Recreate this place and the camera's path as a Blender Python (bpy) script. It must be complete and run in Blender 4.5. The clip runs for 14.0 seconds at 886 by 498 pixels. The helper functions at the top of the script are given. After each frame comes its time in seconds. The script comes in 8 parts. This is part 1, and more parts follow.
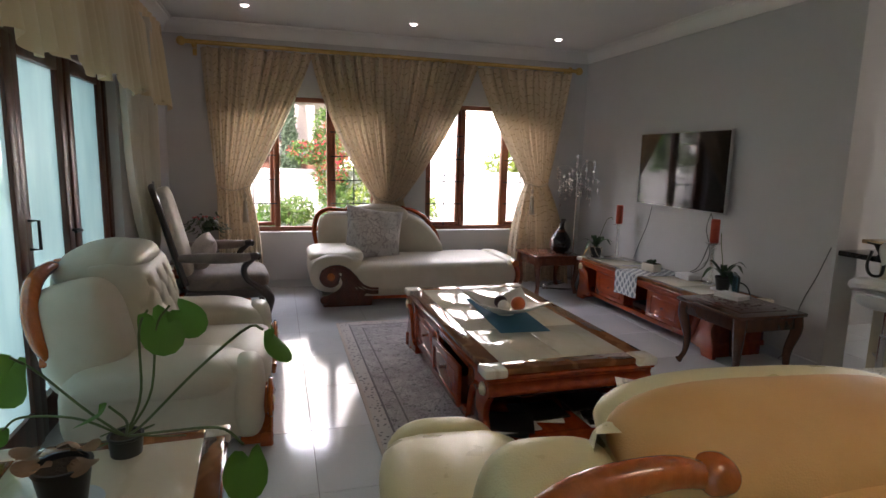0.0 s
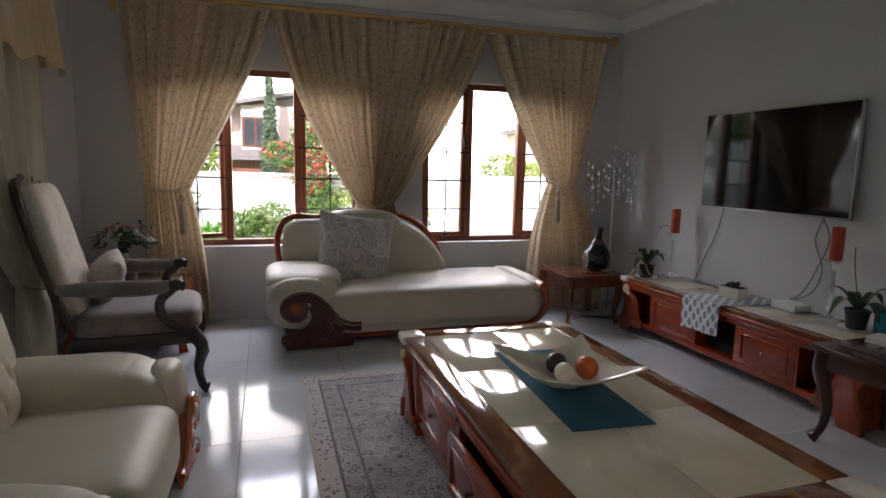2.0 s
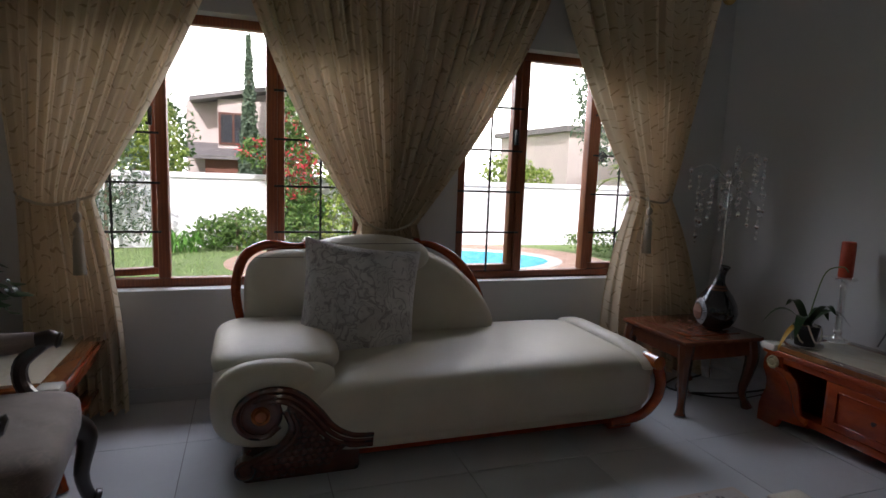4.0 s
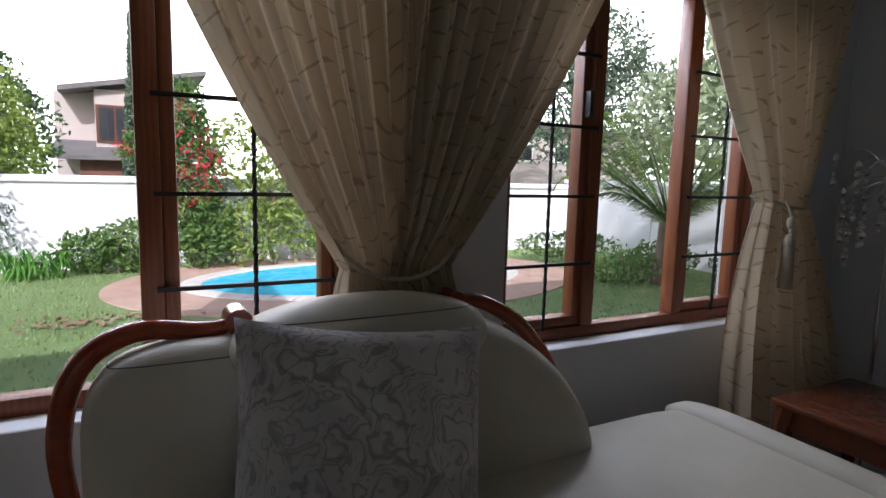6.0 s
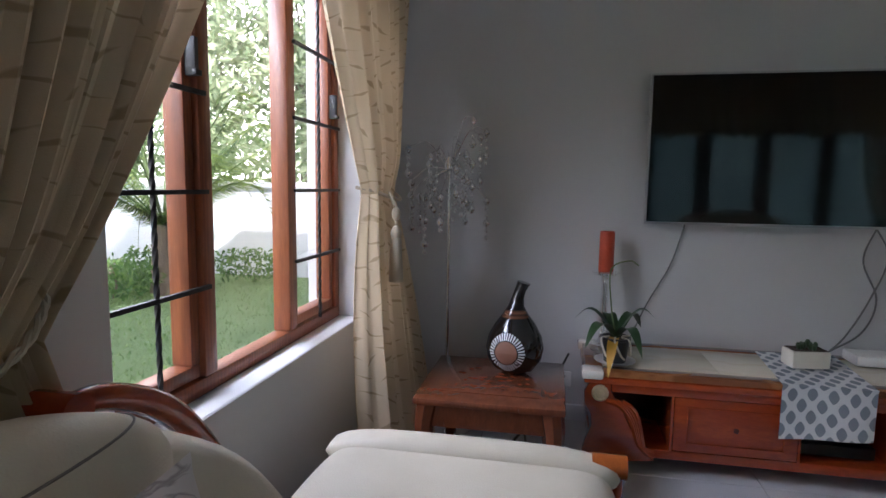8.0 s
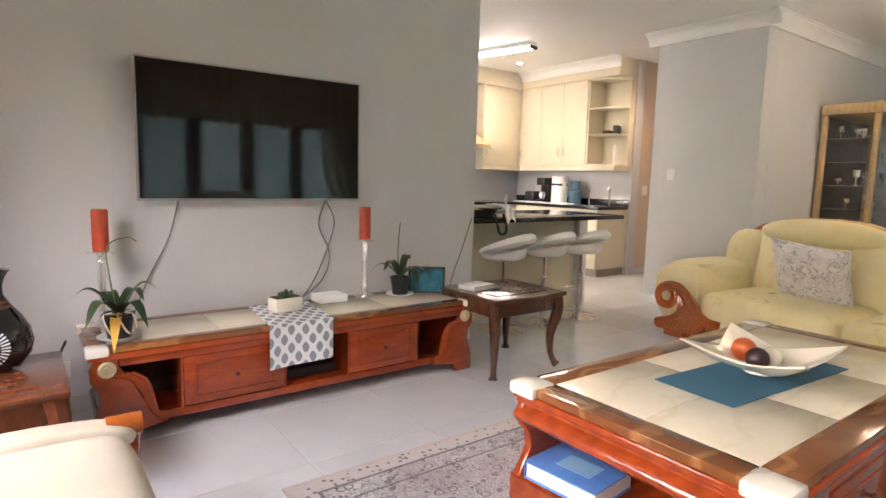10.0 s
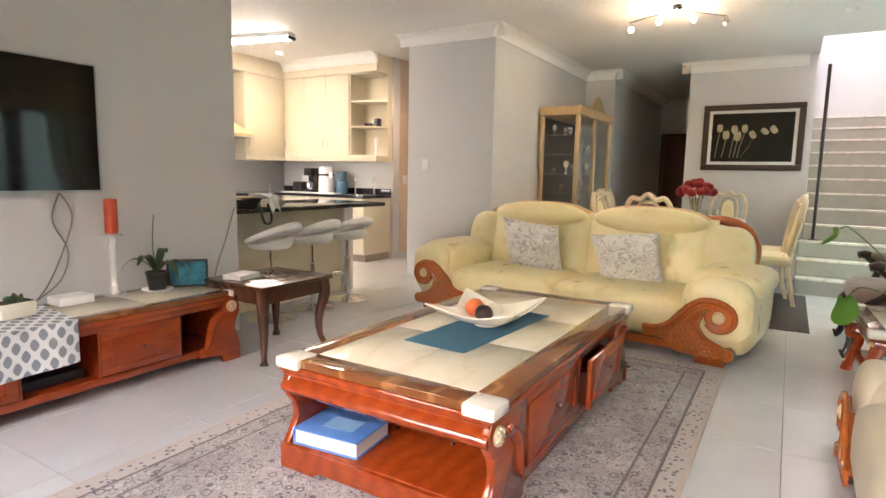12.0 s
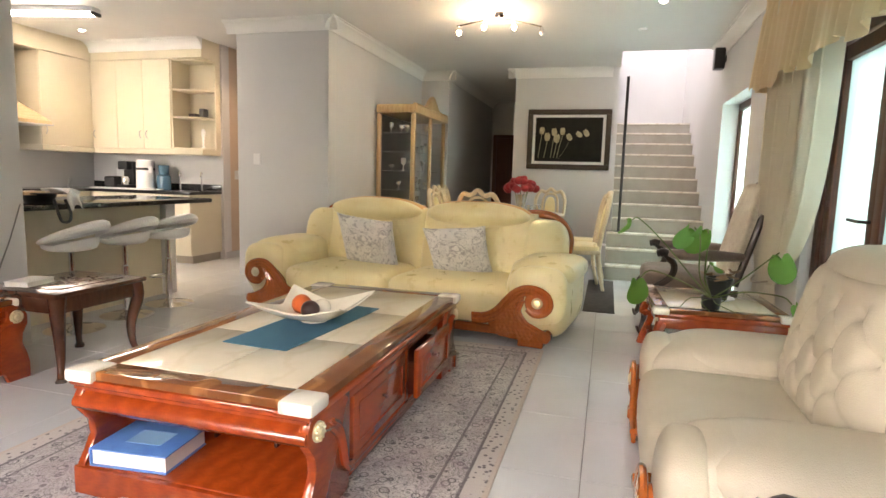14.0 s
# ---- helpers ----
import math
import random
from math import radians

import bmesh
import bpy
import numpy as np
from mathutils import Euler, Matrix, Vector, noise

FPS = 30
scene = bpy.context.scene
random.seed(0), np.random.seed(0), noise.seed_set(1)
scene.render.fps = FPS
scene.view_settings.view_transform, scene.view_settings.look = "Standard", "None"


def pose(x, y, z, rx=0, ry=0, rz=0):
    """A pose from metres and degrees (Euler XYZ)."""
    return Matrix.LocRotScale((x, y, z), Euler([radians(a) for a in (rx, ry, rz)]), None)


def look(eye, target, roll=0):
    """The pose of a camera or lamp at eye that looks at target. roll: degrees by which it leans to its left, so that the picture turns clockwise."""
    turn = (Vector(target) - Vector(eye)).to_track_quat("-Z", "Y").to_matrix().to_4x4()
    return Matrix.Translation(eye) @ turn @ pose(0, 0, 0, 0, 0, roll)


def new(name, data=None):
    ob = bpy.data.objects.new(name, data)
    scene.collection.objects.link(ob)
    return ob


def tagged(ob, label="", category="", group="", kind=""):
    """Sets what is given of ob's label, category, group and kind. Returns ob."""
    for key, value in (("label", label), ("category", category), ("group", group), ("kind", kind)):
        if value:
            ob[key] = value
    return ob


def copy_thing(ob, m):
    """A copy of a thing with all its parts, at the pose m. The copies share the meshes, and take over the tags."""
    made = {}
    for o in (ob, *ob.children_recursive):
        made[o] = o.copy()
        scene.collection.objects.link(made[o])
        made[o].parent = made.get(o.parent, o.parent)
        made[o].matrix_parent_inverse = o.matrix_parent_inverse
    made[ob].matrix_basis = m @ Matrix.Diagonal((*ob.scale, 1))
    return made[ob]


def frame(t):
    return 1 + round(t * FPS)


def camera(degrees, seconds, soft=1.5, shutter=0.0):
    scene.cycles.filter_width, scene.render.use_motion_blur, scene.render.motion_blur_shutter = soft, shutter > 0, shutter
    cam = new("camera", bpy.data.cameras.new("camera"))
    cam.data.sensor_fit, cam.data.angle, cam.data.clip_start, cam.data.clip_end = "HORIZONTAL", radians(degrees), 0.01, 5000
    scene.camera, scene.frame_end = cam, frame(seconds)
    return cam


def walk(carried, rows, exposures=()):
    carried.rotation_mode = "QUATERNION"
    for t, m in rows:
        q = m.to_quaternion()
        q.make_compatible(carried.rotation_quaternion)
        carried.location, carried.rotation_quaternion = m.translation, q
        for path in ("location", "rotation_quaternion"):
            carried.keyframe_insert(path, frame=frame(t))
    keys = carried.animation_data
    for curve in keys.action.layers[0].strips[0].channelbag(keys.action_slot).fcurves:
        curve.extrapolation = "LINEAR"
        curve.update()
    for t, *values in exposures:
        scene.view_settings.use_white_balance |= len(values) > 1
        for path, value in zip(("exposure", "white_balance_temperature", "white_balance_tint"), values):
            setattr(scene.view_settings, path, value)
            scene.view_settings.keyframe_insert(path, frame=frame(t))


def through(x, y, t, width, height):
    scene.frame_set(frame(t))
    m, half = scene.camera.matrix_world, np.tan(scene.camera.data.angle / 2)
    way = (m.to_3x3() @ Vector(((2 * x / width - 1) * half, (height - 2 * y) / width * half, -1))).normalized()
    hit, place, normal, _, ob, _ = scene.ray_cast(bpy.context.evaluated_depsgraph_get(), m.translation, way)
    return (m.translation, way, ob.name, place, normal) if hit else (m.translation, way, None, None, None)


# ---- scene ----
# seconds, stops, white balance
EXPOSURES = [(0.0, 1.6, 6400, 24), (1.5, 1.45, 6300, 23), (2.5, 1.15, 6200, 22), (5.0, 0.15, 5900, 17), (6.3, 0.2, 5700, 17), (7.0, 1.05, 5700, 17), (7.5, 1.4, 5700, 18), (8.5, 1.5, 5900, 23), (9.0, 2.3, 6600, 26), (11.5, 3.15, 7100, 25), (14.0, 3.0, 7200, 23)]
cam = camera(75.66, 14.0)
ROWS = [
    (0.0, 0.063, 0.051, 1.464, 81.015, -1.359, -15.992),
    (0.5, 0.161, 0.368, 1.411, 80.941, -1.186, -15.681),
    (1.0, 0.243, 0.712, 1.366, 81.485, -1.555, -15.731),
    (1.5, 0.292, 1.087, 1.327, 81.800, -1.473, -16.204),
    (2.0, 0.352, 1.487, 1.315, 81.886, -1.191, -17.133),
    (2.5, 0.406, 1.882, 1.297, 82.363, -1.601, -17.571),
    (5.0, 0.525, 4.101, 1.319, 82.155, -1.768, -20.077),
    (5.5, 0.549, 4.502, 1.299, 82.359, -1.475, -22.046),
    (6.0, 0.603, 4.913, 1.264, 82.625, -1.456, -27.836),
    (6.5, 0.647, 5.258, 1.238, 83.045, -1.575, -36.638),
    (7.0, 0.705, 5.516, 1.210, 83.254, -1.366, -49.211),
    (7.5, 0.756, 5.652, 1.222, 83.527, -1.018, -63.493),
    (8.0, 0.760, 5.693, 1.221, 83.667, -0.826, -78.871),
    (8.5, 0.701, 5.694, 1.215, 83.243, -0.286, -94.898),
    (9.0, 0.614, 5.673, 1.208, 83.028, -0.732, -107.946),
    (11.5, 0.314, 5.839, 1.181, 82.871, -1.197, -143.695),
    (12.0, 0.270, 5.839, 1.181, 82.716, -1.112, -148.736),
    (12.5, 0.242, 5.830, 1.180, 82.789, -1.290, -153.671),
    (13.0, 0.210, 5.826, 1.173, 82.914, -1.346, -158.041),
    (13.5, 0.180, 5.807, 1.165, 82.767, -1.517, -161.117),
    (14.0, 0.177, 5.795, 1.161, 82.900, -1.640, -163.956),
]
walk(cam, [(t, pose(*row)) for t, *row in ROWS], EXPOSURES)

# ---- world, sun and daylight lamps ----
SUN_ELEV, SUN_FROM = 36.0, (-0.42, -0.91)
world = bpy.data.worlds.new("sky")
scene.world = world
world.use_nodes = True
wn = world.node_tree
sky = wn.nodes.new("ShaderNodeTexSky")
sky.sky_type = 'NISHITA'
sky.sun_disc = False
sky.sun_elevation = radians(SUN_ELEV)
sky.sun_rotation = math.atan2(SUN_FROM[0], SUN_FROM[1])
sky.dust_density = 4.0
sky.air_density = 1.0
wn.links.new(sky.outputs[0], wn.nodes["Background"].inputs[0])
wn.nodes["Background"].inputs[1].default_value = 0.15


def lamp(name, kind, energy, m, colour=(1, 1, 1), **sizes):
    d = bpy.data.lights.new(name, kind)
    d.energy, d.color = energy, colour
    for k, v in sizes.items():
        if k == "size":
            d.shape, d.size, d.size_y = 'RECTANGLE', v[0], v[1]
        elif k == "angle":
            d.angle = v
        elif k == "radius":
            d.shadow_soft_size = v
        elif k == "spot":
            d.spot_size, d.spot_blend = radians(v), 0.6
    ob = new(name, d)
    ob.matrix_world = m
    return ob


ce = math.cos(radians(SUN_ELEV))
sl = math.hypot(*SUN_FROM)
sun_eye = Vector((SUN_FROM[0] / sl * ce, SUN_FROM[1] / sl * ce, math.sin(radians(SUN_ELEV)))) * 60
lamp("sun", 'SUN', 4.4, look(sun_eye, (0, 0, 0)), (1, 0.95, 0.88), angle=radians(0.6))
# daylight on the veranda doors, the entry and the stairwell's roof light
lamp("veranda_daylight", 'AREA', 23, look((-1.75, 3.2, 1.3), (0, 3.2, 1.1)), (0.96, 1, 0.96), size=(3.0, 2.2))
lamp("entry_daylight", 'AREA', 48, look((-1.7, -0.8, 1.3), (0, -0.8, 1.1)), (1, 0.98, 0.92), size=(1.3, 2.0))
lamp("roof_light_daylight", 'AREA', 6.5, look((-0.5, -4.2, 4.9), (-0.5, -4.0, 0)), (0.98, 1, 0.95), size=(0.9, 2.4))
# added daylight at an unseen kitchen window, round the corner of the television wall
lamp("kitchen_daylight", 'AREA', 4.5, look((6.32, 4.28, 1.6), (4.6, 0.2, 1.0)), (0.94, 1, 0.98), size=(1.3, 1.05))
# skylight that falls in past the eaves through the two garden windows
for wx in (0.36, 2.46):
    lamp("window_daylight", 'AREA', 38, look((wx, 8.0, 2.75), (wx + 0.05, 4.4, 0.7)), (0.93, 0.96, 1), size=(1.9, 0.7))

# ---- materials ----
class Graph:
    """A small wrapper to write node graphs in few lines."""

    def __init__(self, name):
        self.mat = bpy.data.materials.new(name)
        self.mat.use_nodes = True
        self.nt = self.mat.node_tree
        self.b = self.nt.nodes["Principled BSDF"]
        self.out = self.nt.nodes["Material Output"]
        self.co = self.nt.nodes.new("ShaderNodeTexCoord").outputs["Object"]

    def put(self, socket, v):
        if isinstance(v, bpy.types.NodeSocket):
            self.nt.links.new(v, socket)
        elif isinstance(v, (tuple, list)) and len(v) == 3 and socket.type == 'RGBA':
            socket.default_value = (*v, 1)
        else:
            socket.default_value = v

    def scaled(self, s, loc=(0, 0, 0), rot=(0, 0, 0), co=None):
        n = self.nt.nodes.new("ShaderNodeMapping")
        self.put(n.inputs["Vector"], co or self.co)
        n.inputs["Location"].default_value = loc
        n.inputs["Rotation"].default_value = rot
        n.inputs["Scale"].default_value = s if isinstance(s, (tuple, list)) else (s, s, s)
        return n.outputs[0]

    def noise(self, scale, detail=4, rough=0.55, co=None, dist=0.0):
        n = self.nt.nodes.new("ShaderNodeTexNoise")
        self.put(n.inputs["Vector"], co or self.co)
        n.inputs["Scale"].default_value, n.inputs["Detail"].default_value = scale, detail
        n.inputs["Roughness"].default_value, n.inputs["Distortion"].default_value = rough, dist
        return n.outputs[0]

    def voro(self, scale, feature='F1', co=None, out="Distance", rand=1.0):
        n = self.nt.nodes.new("ShaderNodeTexVoronoi")
        n.feature = feature
        self.put(n.inputs["Vector"], co or self.co)
        n.inputs["Scale"].default_value = scale
        n.inputs["Randomness"].default_value = rand
        return n.outputs[out]

    def wave(self, scale, dist=2.0, co=None, detail=2.0, dscale=1.0, kind='BANDS', axis='X'):
        n = self.nt.nodes.new("ShaderNodeTexWave")
        n.wave_type = kind
        n.bands_direction = axis
        self.put(n.inputs["Vector"], co or self.co)
        n.inputs["Scale"].default_value, n.inputs["Distortion"].default_value = scale, dist
        n.inputs["Detail"].default_value, n.inputs["Detail Scale"].default_value = detail, dscale
        return n.outputs["Fac"] if "Fac" in n.outputs else n.outputs[1]

    def ramp(self, fac, *stops):
        n = self.nt.nodes.new("ShaderNodeValToRGB")
        self.put(n.inputs[0], fac)
        e = n.color_ramp.elements
        while len(e) < len(stops):
            e.new(0.5)
        for i, (p, c) in enumerate(stops):
            e[i].position = p
            e[i].color = (*c, 1) if isinstance(c, (tuple, list)) else (c, c, c, 1)
        return n.outputs[0]

    def mix(self, fac, a, b, mode='MIX'):
        n = self.nt.nodes.new("ShaderNodeMix")
        n.data_type, n.blend_type = 'RGBA', mode
        self.put(n.inputs[0], fac)
        self.put(n.inputs[6], a)
        self.put(n.inputs[7], b)
        return n.outputs[2]

    def math(self, op, a, b=0.0, c=0.0):
        n = self.nt.nodes.new("ShaderNodeMath")
        n.operation = op
        for i, v in enumerate((a, b, c)):
            self.put(n.inputs[i], v)
        return n.outputs[0]

    def xyz(self, co=None):
        n = self.nt.nodes.new("ShaderNodeSeparateXYZ")
        self.put(n.inputs[0], co or self.co)
        return n.outputs

    def random(self, island=False):
        if island:
            return self.nt.nodes.new("ShaderNodeNewGeometry").outputs["Random Per Island"]
        return self.nt.nodes.new("ShaderNodeObjectInfo").outputs["Random"]

    def bump(self, height, strength=0.3, dist=0.01):
        n = self.nt.nodes.new("ShaderNodeBump")
        self.put(n.inputs["Height"], height)
        n.inputs["Strength"].default_value, n.inputs["Distance"].default_value = strength, dist
        self.nt.links.new(n.outputs[0], self.b.inputs["Normal"])
        return n.outputs[0]

    def set(self, **kw):
        names = {"colour": "Base Color", "rough": "Roughness", "metal": "Metallic", "coat": "Coat Weight", "coat_rough": "Coat Roughness",
                 "ior": "IOR", "trans": "Transmission Weight", "sheen": "Sheen Weight", "emit": "Emission Color", "power": "Emission Strength",
                 "spec": "Specular IOR Level", "alpha": "Alpha", "sss": "Subsurface Weight"}
        for k, v in kw.items():
            self.put(self.b.inputs[names[k]], v)
        return self

    def shader(self, kind, **kw):
        n = self.nt.nodes.new(kind)
        for k, v in kw.items():
            self.put(n.inputs[k], v)
        return n.outputs[0]

    def blend(self, fac, a, b):
        n = self.nt.nodes.new("ShaderNodeMixShader")
        self.put(n.inputs[0], fac)
        self.nt.links.new(a, n.inputs[1])
        self.nt.links.new(b, n.inputs[2])
        self.nt.links.new(n.outputs[0], self.out.inputs[0])
        return n.outputs[0]


def plain(name, c1, c2, rough=0.5, scale=6.0, fine=60.0, bump=0.1, depth=0.004, metal=0.0, coat=0.0, vary=0.08, **kw):
    """Two tones mixed by a broad noise, with a fine relief and uneven gloss."""
    g = Graph(name)
    g.set(colour=g.mix(g.ramp(g.noise(scale), (0.3, 0.0), (0.7, 1.0)), c1, c2), metal=metal, coat=coat, **kw)
    f = g.noise(fine, 5)
    g.set(rough=g.math('ADD', g.math('MULTIPLY', g.noise(scale * 3), vary), rough - vary / 2))
    if bump:
        g.bump(f, bump, depth)
    return g.mat


def timber(name, dark, light, rough=0.25, along=(1, 1, 1), coat=0.4, scale=3.0):
    g = Graph(name)
    co = g.scaled(along)
    grain = g.noise(scale * 6, 6, 0.6, g.scaled((1, 1, 1), co=co), 1.2)
    ring = g.wave(scale, 6.0, co, 3.0, 1.5)
    c = g.mix(g.ramp(ring, (0.0, 0.30), (1.0, 0.70)), dark, light)
    c = g.mix(g.ramp(grain, (0.35, 0.0), (0.65, 0.30)), c, tuple(v * 0.6 for v in dark))
    g.set(colour=c, rough=g.math('ADD', g.math('MULTIPLY', grain, 0.12), rough - 0.05), coat=coat, coat_rough=0.12)
    g.bump(grain, 0.08, 0.002)
    return g.mat


def fabric(name, c1, c2, weave=900.0, rough=0.9, broad=3.0, sheen=0.25, bump=0.25):
    g = Graph(name)
    g.set(colour=g.mix(g.ramp(g.noise(broad), (0.3, 0.0), (0.72, 1.0)), c1, c2), rough=rough, sheen=sheen)
    g.bump(g.math('ADD', g.noise(weave, 2), g.math('MULTIPLY', g.noise(14, 3), 1.5)), bump, 0.003)
    return g.mat


def leather(name, c1, c2, rough=0.34):
    g = Graph(name)
    wear = g.ramp(g.noise(4.5, 5), (0.32, 0.0), (0.75, 1.0))
    g.set(colour=g.mix(wear, c1, c2), rough=g.math('ADD', g.math('MULTIPLY', g.noise(9), 0.18), rough - 0.06))
    h = g.math('ADD', g.math('MULTIPLY', g.voro(240), 0.5), g.math('MULTIPLY', g.noise(11, 4, 0.6), 0.9))
    g.bump(h, 0.28, 0.004)
    return g.mat


def marble(name, c1, c2, vein, rough=0.12):
    g = Graph(name)
    v = g.ramp(g.wave(1.6, 9.0, None, 5.0, 1.4), (0.0, 0.0), (0.86, 0.05), (1.0, 0.8))
    c = g.mix(g.ramp(g.noise(5, 6, 0.6), (0.3, 0.0), (0.7, 1.0)), c1, c2)
    g.set(colour=g.mix(v, c, vein), rough=rough, coat=0.3, coat_rough=0.05)
    return g.mat


def glow(name, colour, power):
    g = Graph(name)
    g.set(colour=colour, emit=colour, power=power)
    return g.mat


def clear_glass(name, tint=(1, 1, 1), gloss=0.02, edge=0.025):
    g = Graph(name)
    fr = g.nt.nodes.new("ShaderNodeLayerWeight")
    fr.inputs[0].default_value = 0.5
    sheen = g.math('ADD', g.math('MULTIPLY', g.math('POWER', fr.outputs["Facing"], 5.0), 0.6), edge)
    g.blend(sheen, g.shader("ShaderNodeBsdfTransparent", Color=tint), g.shader("ShaderNodeBsdfGlossy", Color=(1, 1, 1), Roughness=gloss))
    return g.mat


WALL = plain("wall_paint", (0.56, 0.56, 0.565), (0.60, 0.597, 0.60), 0.55, 1.2, 220, 0.12, 0.002)
WALL_WARM = plain("beige_wall_paint", (0.56, 0.44, 0.34), (0.60, 0.47, 0.37), 0.55, 1.2, 220, 0.12, 0.002)
CEIL = plain("ceiling_paint", (0.74, 0.74, 0.74), (0.79, 0.785, 0.78), 0.6, 1.0, 180, 0.08, 0.002)
WHITE = plain("white_paint", (0.78, 0.78, 0.77), (0.82, 0.82, 0.81), 0.4, 2, 90, 0.06)
PLASTER_OUT = plain("white_plaster_outdoors", (0.66, 0.67, 0.69), (0.8, 0.8, 0.8), 0.85, 1.1, 40, 0.4, 0.01)
MAHOG = timber("red_mahogany_lacquer", (0.24, 0.030, 0.006), (0.40, 0.068, 0.011), 0.2, (1.2, 1.2, 4), 0.6)
# darker mahogany for knobs; also holds the shade of recesses and daybed base
MAHOG_D = timber("dark_and_shaded_mahogany_lacquer", (0.05, 0.012, 0.008), (0.11, 0.026, 0.014), 0.24, (1.2, 1.2, 4), 0.6)
CARVED = timber("amber_carved_wood", (0.36, 0.085, 0.014), (0.47, 0.125, 0.022), 0.2, (3, 3, 3), 0.7)
WALNUT = timber("dark_walnut", (0.052, 0.019, 0.010), (0.11, 0.040, 0.019), 0.24, (1.2, 4, 1.2), 0.45)
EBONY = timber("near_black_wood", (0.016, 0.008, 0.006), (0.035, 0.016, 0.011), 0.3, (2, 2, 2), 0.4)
WINDOW_WOOD = timber("window_hardwood", (0.17, 0.045, 0.018), (0.33, 0.10, 0.035), 0.4, (6, 6, 0.7), 0.2)
DOOR_WOOD = timber("dark_door_hardwood", (0.06, 0.018, 0.010), (0.14, 0.04, 0.018), 0.4, (6, 6, 0.7), 0.2)
PALE_WOOD = timber("pale_maple_wood", (0.56, 0.38, 0.20), (0.70, 0.52, 0.31), 0.32, (2, 2, 0.8), 0.3)
CREAM_WOOD = timber("cream_lacquered_wood", (0.66, 0.54, 0.36), (0.76, 0.65, 0.47), 0.32, (2, 2, 0.8), 0.3)
CREAM_LEATHER = leather("cream_leather", (0.545, 0.495, 0.39), (0.62, 0.57, 0.465), 0.42)
YELLOW_LEATHER = leather("butter_yellow_leather", (0.77, 0.65, 0.34), (0.83, 0.745, 0.46), 0.27)
# worn back leather, with the dining spots' warm light mixed into the colour
TAN_BACK = leather("worn_leather_with_lamplight_tint", (0.66, 0.36, 0.12), (0.72, 0.44, 0.18), 0.45)
SEAM = plain("dark_piping", (0.16, 0.14, 0.13), (0.2, 0.18, 0.17), 0.7)
IVORY = marble("ivory_marble", (0.66, 0.60, 0.46), (0.73, 0.67, 0.54), (0.64, 0.575, 0.43))
WHITE_MARBLE = marble("white_marble_block", (0.76, 0.72, 0.63), (0.82, 0.79, 0.72), (0.62, 0.55, 0.44))
BROWN_MARBLE = marble("brown_marble_band", (0.15, 0.048, 0.015), (0.23, 0.082, 0.026), (0.34, 0.15, 0.05), 0.1)
BRASS = plain("antique_brass", (0.55, 0.36, 0.12), (0.68, 0.47, 0.19), 0.32, 8, 60, 0.1, metal=1.0)
GILT = plain("pale_gilt_metal", (0.66, 0.55, 0.32), (0.74, 0.64, 0.42), 0.35, 20, 80, 0.2, metal=0.8)
CHROME = plain("chrome", (0.75, 0.75, 0.76), (0.82, 0.82, 0.83), 0.1, 5, 60, 0.0, metal=1.0)
IRON = plain("black_iron", (0.012, 0.012, 0.013), (0.022, 0.022, 0.024), 0.5, 12, 90, 0.3)
BLACK = plain("black_plastic", (0.012, 0.012, 0.013), (0.018, 0.018, 0.02), 0.35, 9, 90, 0.05)
SCREEN = plain("dark_screen_glass", (0.004, 0.004, 0.005), (0.005, 0.005, 0.006), 0.06, 3, 30, 0.0, vary=0.02)
SILVER = plain("silver_bezel", (0.42, 0.42, 0.43), (0.48, 0.48, 0.49), 0.35, 9, 90, 0.0, metal=0.8)
GRANITE = plain("polished_black_granite", (0.008, 0.008, 0.009), (0.03, 0.03, 0.032), 0.08, 60, 300, 0.0, vary=0.04)
CREAM_CAB = plain("cream_cabinet_lacquer", (0.62, 0.56, 0.43), (0.66, 0.60, 0.46), 0.38, 2, 60, 0.05)
WHITE_PLASTIC = plain("white_plastic", (0.74, 0.74, 0.74), (0.78, 0.78, 0.77), 0.3, 6, 60, 0.03)
PORCELAIN = plain("cream_porcelain", (0.72, 0.67, 0.56), (0.78, 0.74, 0.64), 0.18, 12, 60, 0.05)
RED_WAX = plain("red_candle_wax", (0.42, 0.05, 0.02), (0.50, 0.075, 0.03), 0.5, 30, 90, 0.15)
ORANGE = plain("orange_ball", (0.55, 0.10, 0.025), (0.62, 0.14, 0.03), 0.4, 14, 80, 0.2)
PLUM = plain("dark_plum_ball", (0.028, 0.010, 0.012), (0.05, 0.018, 0.02), 0.35, 14, 80, 0.2)
TEAL = fabric("teal_cloth", (0.008, 0.095, 0.16), (0.014, 0.13, 0.205), 700, sheen=0.03)
SOIL = plain("potting_soil", (0.035, 0.022, 0.014), (0.07, 0.045, 0.03), 0.95, 30, 60, 0.8, 0.02)
LEAF_DARK = plain("dark_plant_leaf", (0.012, 0.035, 0.012), (0.03, 0.07, 0.022), 0.35, 9, 60, 0.15)
LEAF_DRY = plain("dried_leaf", (0.22, 0.13, 0.07), (0.36, 0.24, 0.15), 0.7, 12, 60, 0.3)
YELLOW_LEAF = plain("yellowed_leaf", (0.5, 0.26, 0.02), (0.6, 0.36, 0.05), 0.5, 12)
STEM = plain("plant_stem", (0.07, 0.12, 0.03), (0.13, 0.17, 0.06), 0.5)
CABLE = plain("grey_cable", (0.16, 0.16, 0.165), (0.2, 0.2, 0.2), 0.5)
BLUE_BINDER = plain("blue_binder_cover", (0.07, 0.19, 0.52), (0.11, 0.28, 0.62), 0.3, 10, 60, 0.05)
